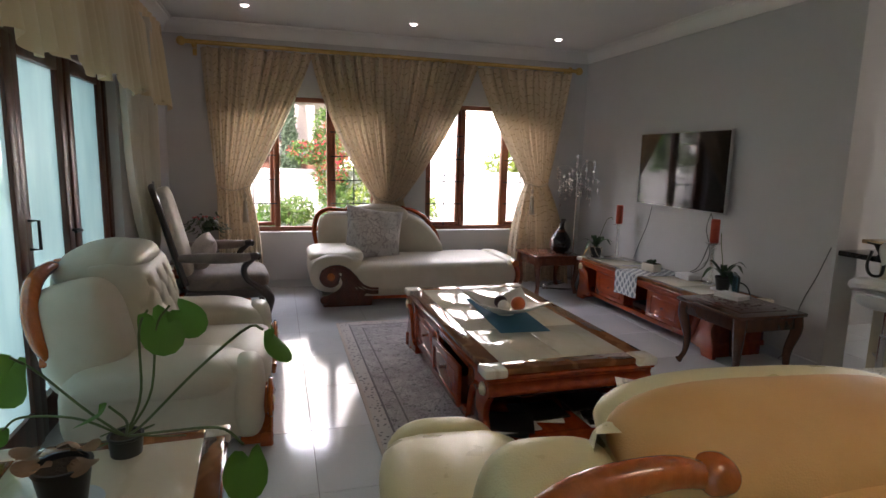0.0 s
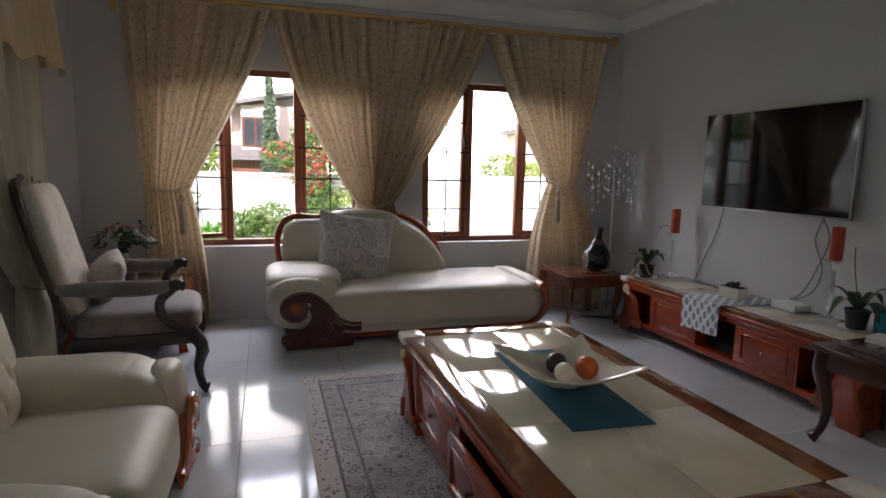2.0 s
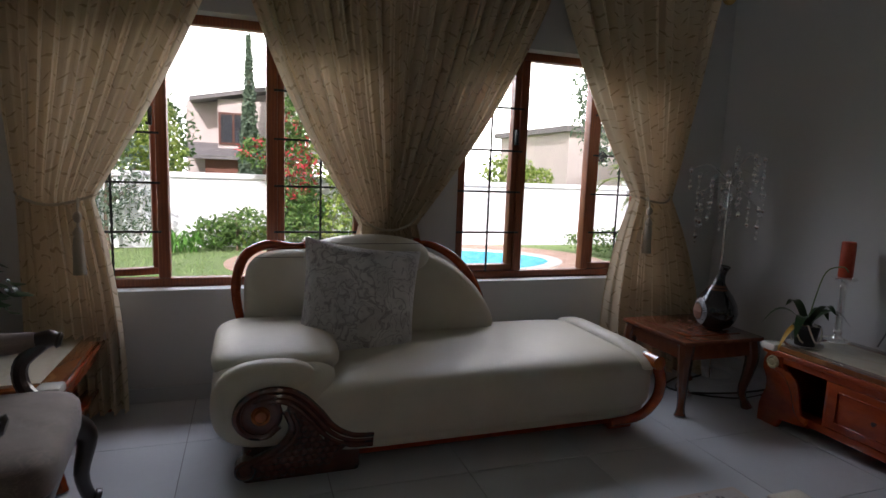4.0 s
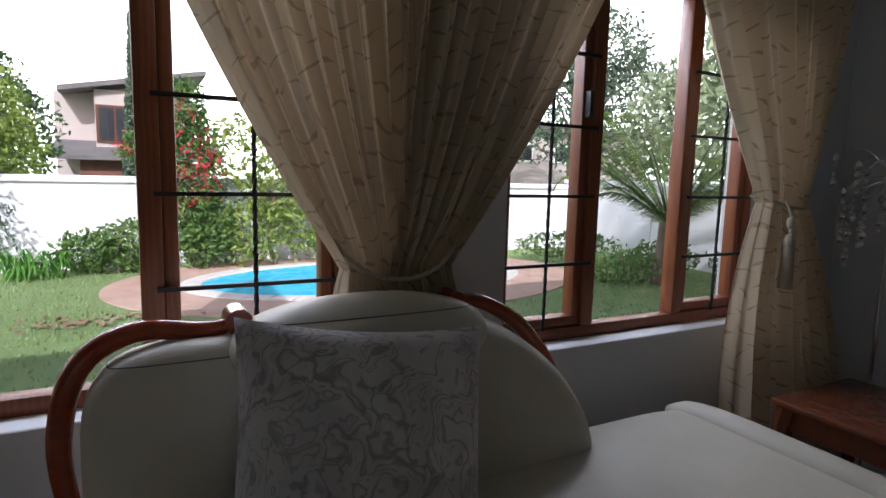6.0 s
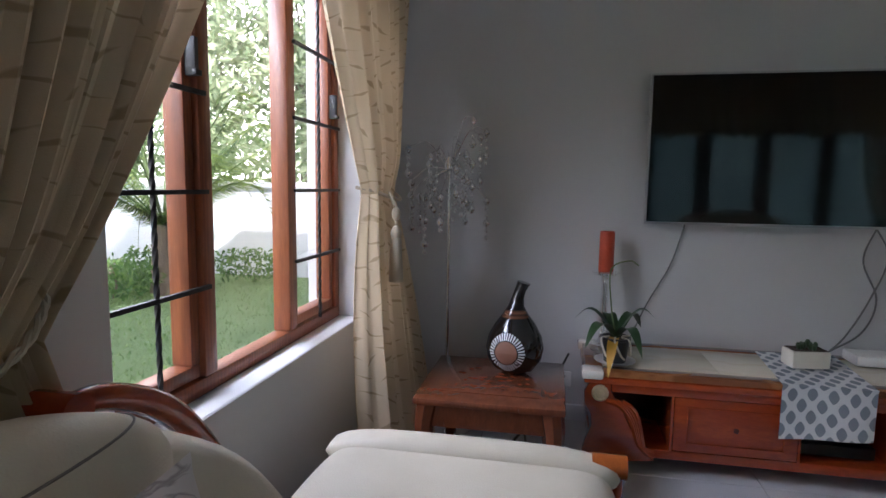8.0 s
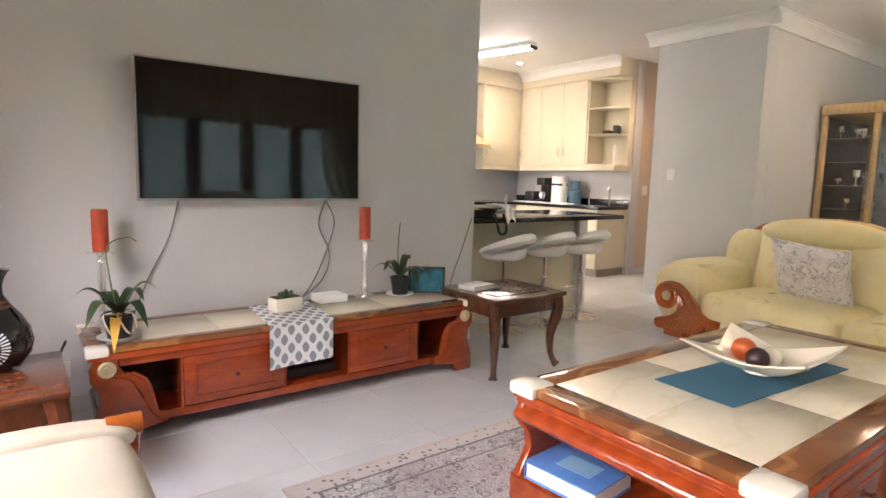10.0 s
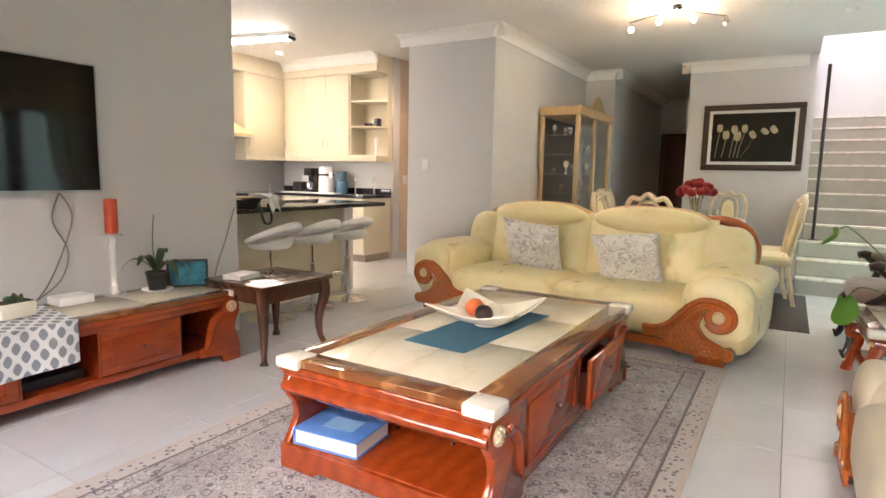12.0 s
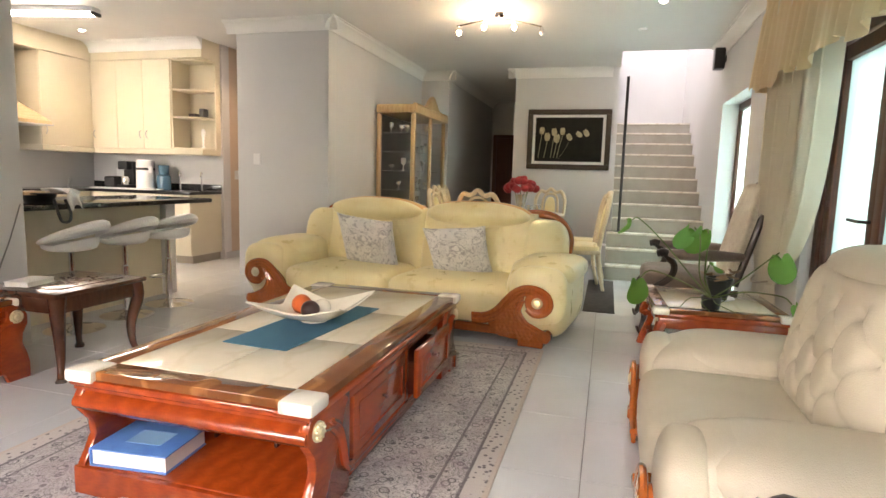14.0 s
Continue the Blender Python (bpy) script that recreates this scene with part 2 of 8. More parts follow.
PAPER = plain("paper", (0.68, 0.68, 0.67), (0.75, 0.75, 0.73), 0.7, 8, 60, 0.1)
RED_PETAL = plain("red_petals", (0.20, 0.004, 0.008), (0.32, 0.008, 0.012), 0.6, 20, 90, 0.4)
PINK_PETAL = plain("pink_petals", (0.5, 0.10, 0.12), (0.6, 0.2, 0.2), 0.6, 20)
CORD = fabric("gold_grey_cord", (0.40, 0.34, 0.25), (0.52, 0.46, 0.36), 300)
GLASS = clear_glass("window_glass")
CRYSTAL = clear_glass("crystal", (0.90, 0.91, 0.92), 0.02, 0.38)
TILE = None
g = Graph("polished_porcelain_tile")
r = g.random()
c = g.mix(g.ramp(g.noise(2.2, 5), (0.3, 0.0), (0.7, 1.0)), (0.56, 0.58, 0.60), (0.63, 0.65, 0.67))
c = g.mix(g.math('MULTIPLY', r, 0.10), c, (0.45, 0.46, 0.48))
g.set(colour=c, rough=g.math('ADD', g.math('MULTIPLY', g.noise(5), 0.07), 0.065), spec=0.36)
TILE = g.mat
GROUT = plain("floor_grout", (0.22, 0.22, 0.22), (0.3, 0.3, 0.295), 0.9, 10)

# frosted panes of the veranda doors
g = Graph("frosted_door_glass")
t = g.ramp(g.noise(3, 4, 0.6, g.scaled((1, 1, 0.25))), (0.3, (0.24, 0.33, 0.34)), (0.7, (0.34, 0.43, 0.43)))
g.blend(0.12, g.shader("ShaderNodeBsdfTranslucent", Color=t), g.shader("ShaderNodeBsdfGlossy", Color=(1, 1, 1), Roughness=0.08))
FROSTED = g.mat


def curtain_cloth(name, c1, c2, motif, through, leaves=True):
    g = Graph(name)
    c = g.mix(g.ramp(g.noise(2.5), (0.3, 0.0), (0.7, 1.0)), c1, c2)
    if leaves:
        x, y, z = g.xyz()
        x = g.math('ADD', x, g.math('MULTIPLY', g.noise(3.5, 2), 0.16))
        z = g.math('ADD', z, g.math('MULTIPLY', g.noise(2.7, 2), 0.22))
        # short slanted dashes like willow leaves, two ways
        for sign, off in ((1, 0.0), (-1, 0.5)):
            k = g.nt.nodes.new("ShaderNodeCombineXYZ")
            g.put(k.inputs[0], g.math('ADD', g.math('MULTIPLY', x, 13.0), off))
            g.put(k.inputs[1], g.math('ADD', g.math('ADD', g.math('MULTIPLY', z, 13.0), g.math('MULTIPLY', x, 11.0 * sign)), off))
            fx = g.math('ABSOLUTE', g.math('SUBTRACT', g.math('FRACT', g.xyz(k.outputs[0])[0]), 0.5))
            fz = g.math('ABSOLUTE', g.math('SUBTRACT', g.math('FRACT', g.xyz(k.outputs[0])[1]), 0.5))
            d = g.math('ADD', g.math('MULTIPLY', fx, 0.42), fz)
            m = g.ramp(d, (0.07, 0.75), (0.11, 0.0))
            c = g.mix(m, c, motif)
    g.set(colour=c, rough=0.75, sheen=0.3)
    g.bump(g.noise(500, 2), 0.2, 0.002)
    g.blend(through, g.b.outputs[0], g.shader("ShaderNodeBsdfTranslucent", Color=c))
    return g.mat


CURTAIN = curtain_cloth("gold_curtain_cloth", (0.60, 0.48, 0.32), (0.67, 0.545, 0.38), (0.34, 0.24, 0.13), 0.16)
VALANCE = curtain_cloth("gold_valance_cloth", (0.74, 0.60, 0.37), (0.80, 0.67, 0.45), (0.4, 0.3, 0.17), 0.25, False)
DRAPE = curtain_cloth("ivory_drape_cloth", (0.82, 0.78, 0.67), (0.86, 0.82, 0.72), (0.5, 0.45, 0.35), 0.5, False)


def paisley(name, ground, ground2, ink, scale=7.0, amount=0.8):
    g = Graph(name)
    co = g.scaled(1.0)
    warp = g.nt.nodes.new("ShaderNodeMix")
    warp.data_type = 'RGBA'
    warp.inputs[0].default_value = 0.22
    g.put(warp.inputs[6], co)
    g.nt.links.new(g.nt.nodes.new("ShaderNodeTexNoise").outputs[1], warp.inputs[7])
    wave = g.ramp(g.noise(scale, 3, 0.5, warp.outputs[2], 2.5), (0.40, 0.0), (0.455, 1.0), (0.48, 0.15), (0.56, 0.0), (0.575, 0.8), (0.60, 0.0))
    soft = g.ramp(g.noise(scale * 0.7, 3, 0.5, co, 1.0), (0.42, 0.0), (0.6, 1.0))
    c = g.mix(soft, ground, ground2)
    g.set(colour=g.mix(g.math('MULTIPLY', wave, amount), c, ink), rough=0.75, sheen=0.3)
    g.bump(g.math('ADD', g.noise(600, 2), g.math('MULTIPLY', g.noise(16, 3), 2.0)), 0.3, 0.004)
    return g.mat


PAISLEY = paisley("grey_paisley_cloth", (0.76, 0.74, 0.70), (0.66, 0.64, 0.61), (0.22, 0.21, 0.22), 4.4)
FLORAL = paisley("taupe_floral_cloth", (0.70, 0.67, 0.65), (0.53, 0.50, 0.49), (0.20, 0.17, 0.18), 4.2, 0.75)
# brown cloth, with the shadow on the chair's seat darkened into the colour
TAPESTRY = paisley("shaded_brown_floral_tapestry", (0.20, 0.155, 0.13), (0.13, 0.10, 0.085), (0.28, 0.20, 0.17), 6.0, 0.5)
BEIGE_TAPESTRY = paisley("beige_floral_tapestry", (0.68, 0.62, 0.52), (0.58, 0.52, 0.43), (0.38, 0.29, 0.24), 6.0, 0.5)
LATTICE_CLOTH = paisley("brown_spotted_cloth", (0.55, 0.49, 0.44), (0.48, 0.42, 0.38), (0.14, 0.09, 0.07), 22.0, 0.9)

# patterned rug: borders by the distance to the edge, scrolls and dots inside
g = Graph("patterned_rug_pile")
x, y, z = g.xyz()
ax = g.math('SUBTRACT', 0.97, g.math('ABSOLUTE', x))
ay = g.math('SUBTRACT', 1.52, g.math('ABSOLUTE', y))
edge = g.math('MINIMUM', ax, ay)
ground = g.mix(g.ramp(g.noise(3.5, 5), (0.35, 0.0), (0.65, 1.0)), (0.40, 0.36, 0.355), (0.58, 0.545, 0.52))
scroll = g.ramp(g.noise(15, 3, 0.5, None, 3.0), (0.42, 0.0), (0.465, 1.0), (0.505, 0.0), (0.56, 0.0), (0.60, 0.9), (0.635, 0.0))
dots = g.ramp(g.voro(22), (0.13, 1.0), (0.18, 0.0))
rings = g.ramp(g.voro(15), (0.20, 0.0), (0.24, 0.9), (0.29, 0.9), (0.32, 0.0))
ink = g.math('MAXIMUM', g.math('MAXIMUM', scroll, dots), rings)
c = g.mix(g.math('MULTIPLY', ink, 0.95), ground, (0.042, 0.032, 0.04))
c = g.mix(g.math('MULTIPLY', g.ramp(g.noise(5.5, 2), (0.5, 0.0), (0.56, 0.6)), 0.5), c, (0.30, 0.22, 0.24))
bdots = g.ramp(g.voro(34), (0.24, 1.0), (0.34, 0.0))
bord = g.mix(g.math('MULTIPLY', bdots, 0.85), (0.50, 0.45, 0.42), (0.06, 0.045, 0.06))
inb = g.ramp(edge, (0.0, 1.0), (0.10, 1.0), (0.101, 0.0))
c = g.mix(inb, c, bord)
line = g.ramp(edge, (0.098, 0.0), (0.100, 1.0), (0.112, 1.0), (0.114, 0.0), (0.20, 0.0), (0.203, 0.9), (0.212, 0.9), (0.215, 0.0))
c = g.mix(g.math('MULTIPLY', line, 0.85), c, (0.08, 0.06, 0.07))
rim = g.ramp(edge, (0.018, 1.0), (0.022, 0.0))
c = g.mix(rim, c, (0.50, 0.42, 0.36))
g.set(colour=c, rough=0.95, sheen=0.2)
g.bump(g.noise(320, 3), 0.6, 0.006)
RUG = g.mat

# runner with grey ogees on white
g = Graph("ogee_runner_cloth")
x, y, z = g.xyz()
u = g.math('MULTIPLY', y, 13.5)
v = g.math('MULTIPLY', g.math('ADD', z, g.math('MULTIPLY', x, -1.0)), 10.5)
best = None
for o in (0.0, 0.5):
    fu = g.math('ABSOLUTE', g.math('SUBTRACT', g.math('FRACT', g.math('ADD', u, o)), 0.5))
    fv = g.math('ABSOLUTE', g.math('SUBTRACT', g.math('FRACT', g.math('ADD', v, o)), 0.5))
    d = g.math('ADD', g.math('POWER', g.math('MULTIPLY', fu, 2.6), 1.5), g.math('POWER', g.math('MULTIPLY', fv, 2.2), 1.5))
    best = d if best is None else g.math('MINIMUM', best, d)
g.set(colour=g.mix(g.ramp(best, (0.50, 1.0), (0.58, 0.0)), (0.70, 0.71, 0.72), (0.23, 0.26, 0.30)), rough=0.85)
g.bump(g.noise(500, 2), 0.3, 0.002)
RUNNER = g.mat

# gourd vase: black lacquer with red-brown bands
g = Graph("black_lacquered_gourd")
x, y, z = g.xyz()
band = g.ramp(z, (0.235, 0.0), (0.24, 1.0), (0.252, 0.0), (0.256, 1.0), (0.27, 0.0))
g.set(colour=g.mix(g.math('MULTIPLY', band, 0.8), (0.008, 0.007, 0.008), (0.22, 0.09, 0.05)), rough=0.12, coat=0.5)
GOURD = g.mat
ETCHED = plain("etched_white_lines", (0.6, 0.62, 0.66), (0.7, 0.72, 0.75), 0.4)
ROSE_DISC = plain("rose_brown_disc", (0.19, 0.085, 0.055), (0.25, 0.12, 0.08), 0.5)

# outdoors
g = Graph("lawn_soil")
c = g.mix(g.ramp(g.noise(0.5, 5), (0.35, 0.0), (0.65, 1.0)), (0.19, 0.29, 0.09), (0.25, 0.35, 0.13))
c = g.mix(g.ramp(g.noise(60, 3), (0.4, 0.0), (0.7, 0.5)), c, (0.25, 0.29, 0.13))
g.set(colour=c, rough=0.9)
g.bump(g.noise(90, 4), 0.9, 0.03)
LAWN = g.mat


def foliage(name, c1, c2, c3):
    g = Graph(name)
    r = g.random(True)
    c = g.ramp(r, (0.0, c1), (0.55, c2), (1.0, c3))
    g.set(colour=c, rough=0.55)
    g.blend(0.3, g.b.outputs[0], g.shader("ShaderNodeBsdfTranslucent", Color=c))
    return g.mat


LEAF = foliage("house_plant_leaf", (0.08, 0.22, 0.03), (0.12, 0.29, 0.045), (0.16, 0.34, 0.06))
FOL_DARK = foliage("dark_green_foliage", (0.02, 0.05, 0.018), (0.04, 0.09, 0.03), (0.08, 0.14, 0.05))
FOL_MID = foliage("mid_green_foliage", (0.05, 0.11, 0.025), (0.10, 0.19, 0.04), (0.18, 0.28, 0.07))
FOL_TREE = foliage("tree_green_foliage", (0.035, 0.075, 0.025), (0.07, 0.125, 0.045), (0.13, 0.19, 0.075))
FOL_LIME = foliage("lime_green_foliage", (0.12, 0.20, 0.03), (0.22, 0.30, 0.05), (0.34, 0.40, 0.10))
FOL_GREY = foliage("grey_green_foliage", (0.07, 0.11, 0.07), (0.11, 0.16, 0.10), (0.16, 0.21, 0.14))
# grey-green leaf tone paled further, distance haze put into the colour
FOL_PALE = foliage("foliage_paled_for_haze", (0.20, 0.26, 0.14), (0.32, 0.38, 0.22), (0.44, 0.50, 0.32))
FOL_RED = foliage("red_flowers", (0.40, 0.02, 0.03), (0.52, 0.05, 0.06), (0.6, 0.12, 0.12))
FOL_YELLOW = foliage("yellow_flowers", (0.5, 0.40, 0.03), (0.62, 0.5, 0.05), (0.3, 0.32, 0.05))
GRASS = foliage("grass_blades", (0.17, 0.28, 0.08), (0.23, 0.34, 0.11), (0.31, 0.41, 0.16))
BARK = plain("bark", (0.12, 0.085, 0.06), (0.2, 0.15, 0.11), 0.9, 9, 40, 0.8, 0.02)
PAVER = plain("terracotta_paver", (0.42, 0.27, 0.20), (0.52, 0.36, 0.28), 0.85, 3, 60, 0.4)
COPING = plain("pale_pool_coping", (0.55, 0.52, 0.47), (0.66, 0.63, 0.58), 0.8, 6, 60, 0.4)
POOL_WALL = plain("blue_pool_plaster", (0.08, 0.42, 0.60), (0.12, 0.50, 0.68), 0.6, 2, 30, 0.1)
g = Graph("pool_water")
tone = g.mix(g.ramp(g.noise(5, 3, 0.5, None, 1.0), (0.35, 0.0), (0.65, 1.0)), (0.04, 0.42, 0.62), (0.12, 0.56, 0.72))
rip = g.bump(g.noise(9, 3, 0.5, None, 0.5), 0.35, 0.03)
g.blend(0.10, g.shader("ShaderNodeBsdfDiffuse", Color=tone), g.shader("ShaderNodeBsdfGlossy", Color=(1, 1, 1), Roughness=0.15, Normal=rip))
WATER = g.mat
HOUSE_PINK = plain("pinkish_render", (0.42, 0.36, 0.34), (0.50, 0.43, 0.40), 0.85, 0.8, 30, 0.3)
ROOF_DARK = plain("grey_roof", (0.12, 0.11, 0.11), (0.17, 0.155, 0.15), 0.8, 3, 30, 0.4)
DARK_PANE = plain("dark_far_pane", (0.02, 0.022, 0.026), (0.035, 0.038, 0.045), 0.1, 3, 30, 0.0)
BLUE_FLOAT = plain("blue_pool_float", (0.01, 0.05, 0.45), (0.015, 0.07, 0.55), 0.4)
HAZE = glow("bright_hazy_sky", (1.0, 0.99, 0.97), 1.5)

# ---- shape helpers ----
def box(bm, x0, x1, y0, y1, z0, z1, bevel=0.0, seg=2):
    r = bmesh.ops.create_cube(bm, size=1.0)
    vs = r["verts"]
    for v in vs:
        v.co = Vector(((x0 + x1) / 2 + v.co.x * (x1 - x0), (y0 + y1) / 2 + v.co.y * (y1 - y0), (z0 + z1) / 2 + v.co.z * (z1 - z0)))
    if bevel:
        es = list({e for v in vs for e in v.link_edges})
        bmesh.ops.bevel(bm, geom=es, offset=bevel, segments=seg, affect='EDGES', profile=0.5)
    return bm


def boxes(*dims, bevel=0.0):
    bm = bmesh.new()
    for d in dims:
        box(bm, *d, bevel=bevel)
    return bm


def skin(bm, rings, closed=True, caps=True):
    """Join rings of points into a tube."""
    rows = [[bm.verts.new(p) for p in ring] for ring in rings]
    n = len(rows[0])
    for a, b in zip(rows, rows[1:]):
        for i in range(n if closed else n - 1):
            j = (i + 1) % n
            bm.faces.new((a[i], a[j], b[j], b[i]))
    if caps and closed:
        bm.faces.new(list(reversed(rows[0])))
        bm.faces.new(rows[-1])
    return bm


def tube(bm, pts, r=0.01, seg=8, flat=1.0):
    """A round bar along points; r is a number or one radius a point."""
    pts = [Vector(p) for p in pts]
    rad = r if isinstance(r, (list, tuple)) else [r] * len(pts)
    rings, side = [], None
    for i, p in enumerate(pts):
        d = (pts[min(i + 1, len(pts) - 1)] - pts[max(i - 1, 0)]).normalized()
        if side is None:
            side = d.cross(Vector((0, 0, 1)) if abs(d.z) < 0.9 else Vector((0, 1, 0))).normalized()
        side = (side - d * side.dot(d)).normalized()
        up = d.cross(side)
        rings.append([p + (side * math.cos(a) + up * math.sin(a) * flat) * rad[i] for a in (2 * math.pi * k / seg for k in range(seg))])
    return skin(bm, rings)


def lathe(bm, profile, at=(0, 0, 0), seg=20):
    """Turn a profile of (radius, height) about the upright axis."""
    at = Vector(at)
    return skin(bm, [[at + Vector((r * math.cos(a), r * math.sin(a), z)) for a in (2 * math.pi * k / seg for k in range(seg))] for r, z in profile])


def extrude(bm, outline, axis, a, b, bevel=0.0):
    """A prism: an outline of 2D points pushed along an axis from a to b."""
    def p3(u, v, w):
        return {"x": (w, u, v), "y": (u, w, v), "z": (u, v, w)}[axis]
    lo = [bm.verts.new(p3(u, v, a)) for u, v in outline]
    hi = [bm.verts.new(p3(u, v, b)) for u, v in outline]
    fs = [bm.faces.new(lo), bm.faces.new(list(reversed(hi)))]
    n = len(lo)
    for i in range(n):
        fs.append(bm.faces.new((lo[i], hi[i], hi[(i + 1) % n], lo[(i + 1) % n])))
    bmesh.ops.recalc_face_normals(bm, faces=fs)
    if bevel:
        es = [e for e in {e for f in fs[:2] for e in f.edges}]
        bmesh.ops.bevel(bm, geom=es, offset=bevel, segments=2, affect='EDGES', profile=0.5)
    return bm


def puff(bm, c, s, e1=0.5, e2=0.5, nu=28, nv=18, m=None, dent=None):
    """A stuffed form: a superellipsoid with half sizes s, squarish as e1 (upright) and e2 (round about) get small."""
    def pw(v, e):
        return math.copysign(abs(v) ** e, v)
    rings = []
    for i in range(nv + 1):
        a = -math.pi / 2 + math.pi * i / nv
        ring = []
        for k in range(nu):
            b = 2 * math.pi * k / nu
            p = Vector((pw(math.cos(a), e1) * pw(math.cos(b), e2), pw(math.cos(a), e1) * pw(math.sin(b), e2), pw(math.sin(a), e1)))
            if dent:
                q = dent(p)
                p = q if isinstance(q, Vector) else p * q
            p = Vector((p.x * s[0], p.y * s[1], p.z * s[2]))
            if m:
                p = m @ p
            ring.append(p + Vector(c))
        rings.append(ring)
    skin(bm, rings, caps=False)
    bmesh.ops.remove_doubles(bm, verts=bm.verts[:], dist=1e-5)
    return bm


def sheet(bm, nu, nv, f, thick=0.0):
    rows = [[bm.verts.new(f(i / nu, j / nv)) for i in range(nu + 1)] for j in range(nv + 1)]
    fs = []
    for j in range(nv):
        for i in range(nu):
            fs.append(bm.faces.new((rows[j][i], rows[j][i + 1], rows[j + 1][i + 1], rows[j + 1][i])))
    if thick:
        bmesh.ops.recalc_face_normals(bm, faces=fs)
        bmesh.ops.solidify(bm, geom=fs, thickness=thick)
    return bm


def mesh_of(name, bm, material, smooth=True):
    bmesh.ops.recalc_face_normals(bm, faces=bm.faces[:])
    me = bpy.data.meshes.new(name)
    bm.to_mesh(me)
    bm.free()
    me.materials.append(material)
    if smooth:
        for p in me.polygons:
            p.use_smooth = True
        me.set_sharp_from_angle(angle=radians(38))
    return me


def part(name, bm, material, parent, label="", smooth=True):
    ob = new(name, mesh_of(name, bm, material, smooth))
    ob.parent = parent
    if label:
        ob["label"] = label
    return ob


def thing(name, m, label, category, group="", kind=""):
    ob = new(name)
    ob.matrix_world = m
    ob.empty_display_size = 0.1
    return tagged(ob, label, category, group, kind)


def solo(name, bm, material, label, category, m=None, group="", kind="", smooth=True):
    ob = new(name, mesh_of(name, bm, material, smooth))
    if m is not None:
        ob.matrix_world = m
    return tagged(ob, label, category, group, kind)


def arc(cx, cy, r, a0, a1, n=10, ry=None):
    ry = ry or r
    return [(cx + r * math.cos(radians(a0 + (a1 - a0) * i / n)), cy + ry * math.sin(radians(a0 + (a1 - a0) * i / n))) for i in range(n + 1)]


# ---- the large structure ----
H = 2.78          # ceiling
LX, RX = -1.02, 3.75   # inner faces of the veranda wall and the television wall
WY = 6.55         # inner face of the window wall


def wall(name, dims, label, material=None, holes=()):
    """An upright wall box along x or y, with openings (from, to, bottom, top) that go through it."""
    x0, x1, y0, y1, z0, z1 = dims
    bm = bmesh.new()
    along_x = (x1 - x0) >= (y1 - y0)
    a, b = (x0, x1) if along_x else (y0, y1)
    def put(p, q, lo, hi):
        if q - p > 1e-4 and hi - lo > 1e-4:
            box(bm, *((p, q, y0, y1) if along_x else (x0, x1, p, q)), lo, hi)
    at = a
    for p, q, lo, hi in sorted(holes):
        put(at, p, z0, z1)
        put(p, q, z0, lo)
        put(p, q, hi, z1)
        at = q
    put(at, b, z0, z1)
    return solo(name, bm, material or WALL, label, "wall", kind="structure", smooth=False)


W1, W2, WIN_Z = (-0.46, 1.19), (1.72, 3.20), (0.62, 2.09)
wall("wall_window_side", (LX - 0.25, RX + 0.2, WY, WY + 0.25, -0.1, H), "grey painted wall with two timber windows", holes=[(*W1, *WIN_Z), (*W2, *WIN_Z)])
wall("wall_television", (RX, RX + 0.2, 3.03, WY - 0.002, -0.1, H), "grey painted wall behind the television")
DOOR_Y, ENTRY_Y = (1.72, 4.66), (-1.45, -0.05)
wall("wall_veranda", (LX - 0.25, LX, -6.3, WY - 0.002, -0.1, 5.2), "grey painted wall with glazed veranda doors and an entry", holes=[(*DOOR_Y, -0.1, 2.06), (*ENTRY_Y, -0.1, 2.08)])
wall("wall_pillar", (3.06, 4.17, 0.02, 0.22, -0.1, H), "grey painted wall end beside the kitchen passage")
wall("wall_dining", (3.06, 3.2, -2.95, 0.018, -0.1, H), "grey painted wall of the dining space")
wall("wall_passage", (4.03, 4.17, -3.4, 0.018, -0.1, H), "painted wall of the kitchen passage")
wall("wall_dining_end", (2.62, 3.058, -3.05, -2.90, -0.1, H), "grey painted wall beside the dark corridor")
wall("wall_picture", (0.1, 1.58, -3.0, -2.86, -0.1, H), "grey painted wall with a framed flower painting")
wall("wall_stair", (0.1, 0.24, -6.3, -3.002, -0.1, 5.2), "pale painted wall of the stairwell")
wall("wall_stair_upper", (0.1, 0.24, -3.0, -1.85, H + 0.02, 5.2), "pale painted upper wall of the stairwell")
wall("wall_stair_front", (LX, 0.24, -1.85, -1.75, H + 0.16, 5.2), "pale painted upper wall over the stair opening")
wall("wall_stair_end", (LX, 0.098, -5.4, -5.25, -0.1, 5.2), "pale painted end wall of the stairwell")
wall("wall_corridor_a", (1.44, 1.58, -6.4, -3.002, -0.1, H), "painted corridor wall in shade")
wall("wall_corridor_b", (2.62, 2.76, -6.4, -3.052, -0.1, H), "painted corridor wall in shade")
wall("wall_corridor_end", (0.242, 4.6, -6.6, -6.402, -0.1, H), "painted end wall of the dark corridor")
wall("wall_kitchen_back", (5.06, 7.4, -0.85, -0.70, -0.1, H), "pale painted wall behind the kitchen counter")
wall("wall_kitchen_passage", (5.06, 5.21, -3.4, -0.852, -0.1, H), "warm beige painted wall of the kitchen passage", WALL_WARM)
wall("wall_passage_end", (4.172, 5.058, -3.4, -3.25, -0.1, H), "warm beige painted wall closing the passage", WALL_WARM)
wall("wall_kitchen_side", (7.2, 7.4, -0.698, 4.2, -0.1, H), "pale painted kitchen wall with the cooker hood")
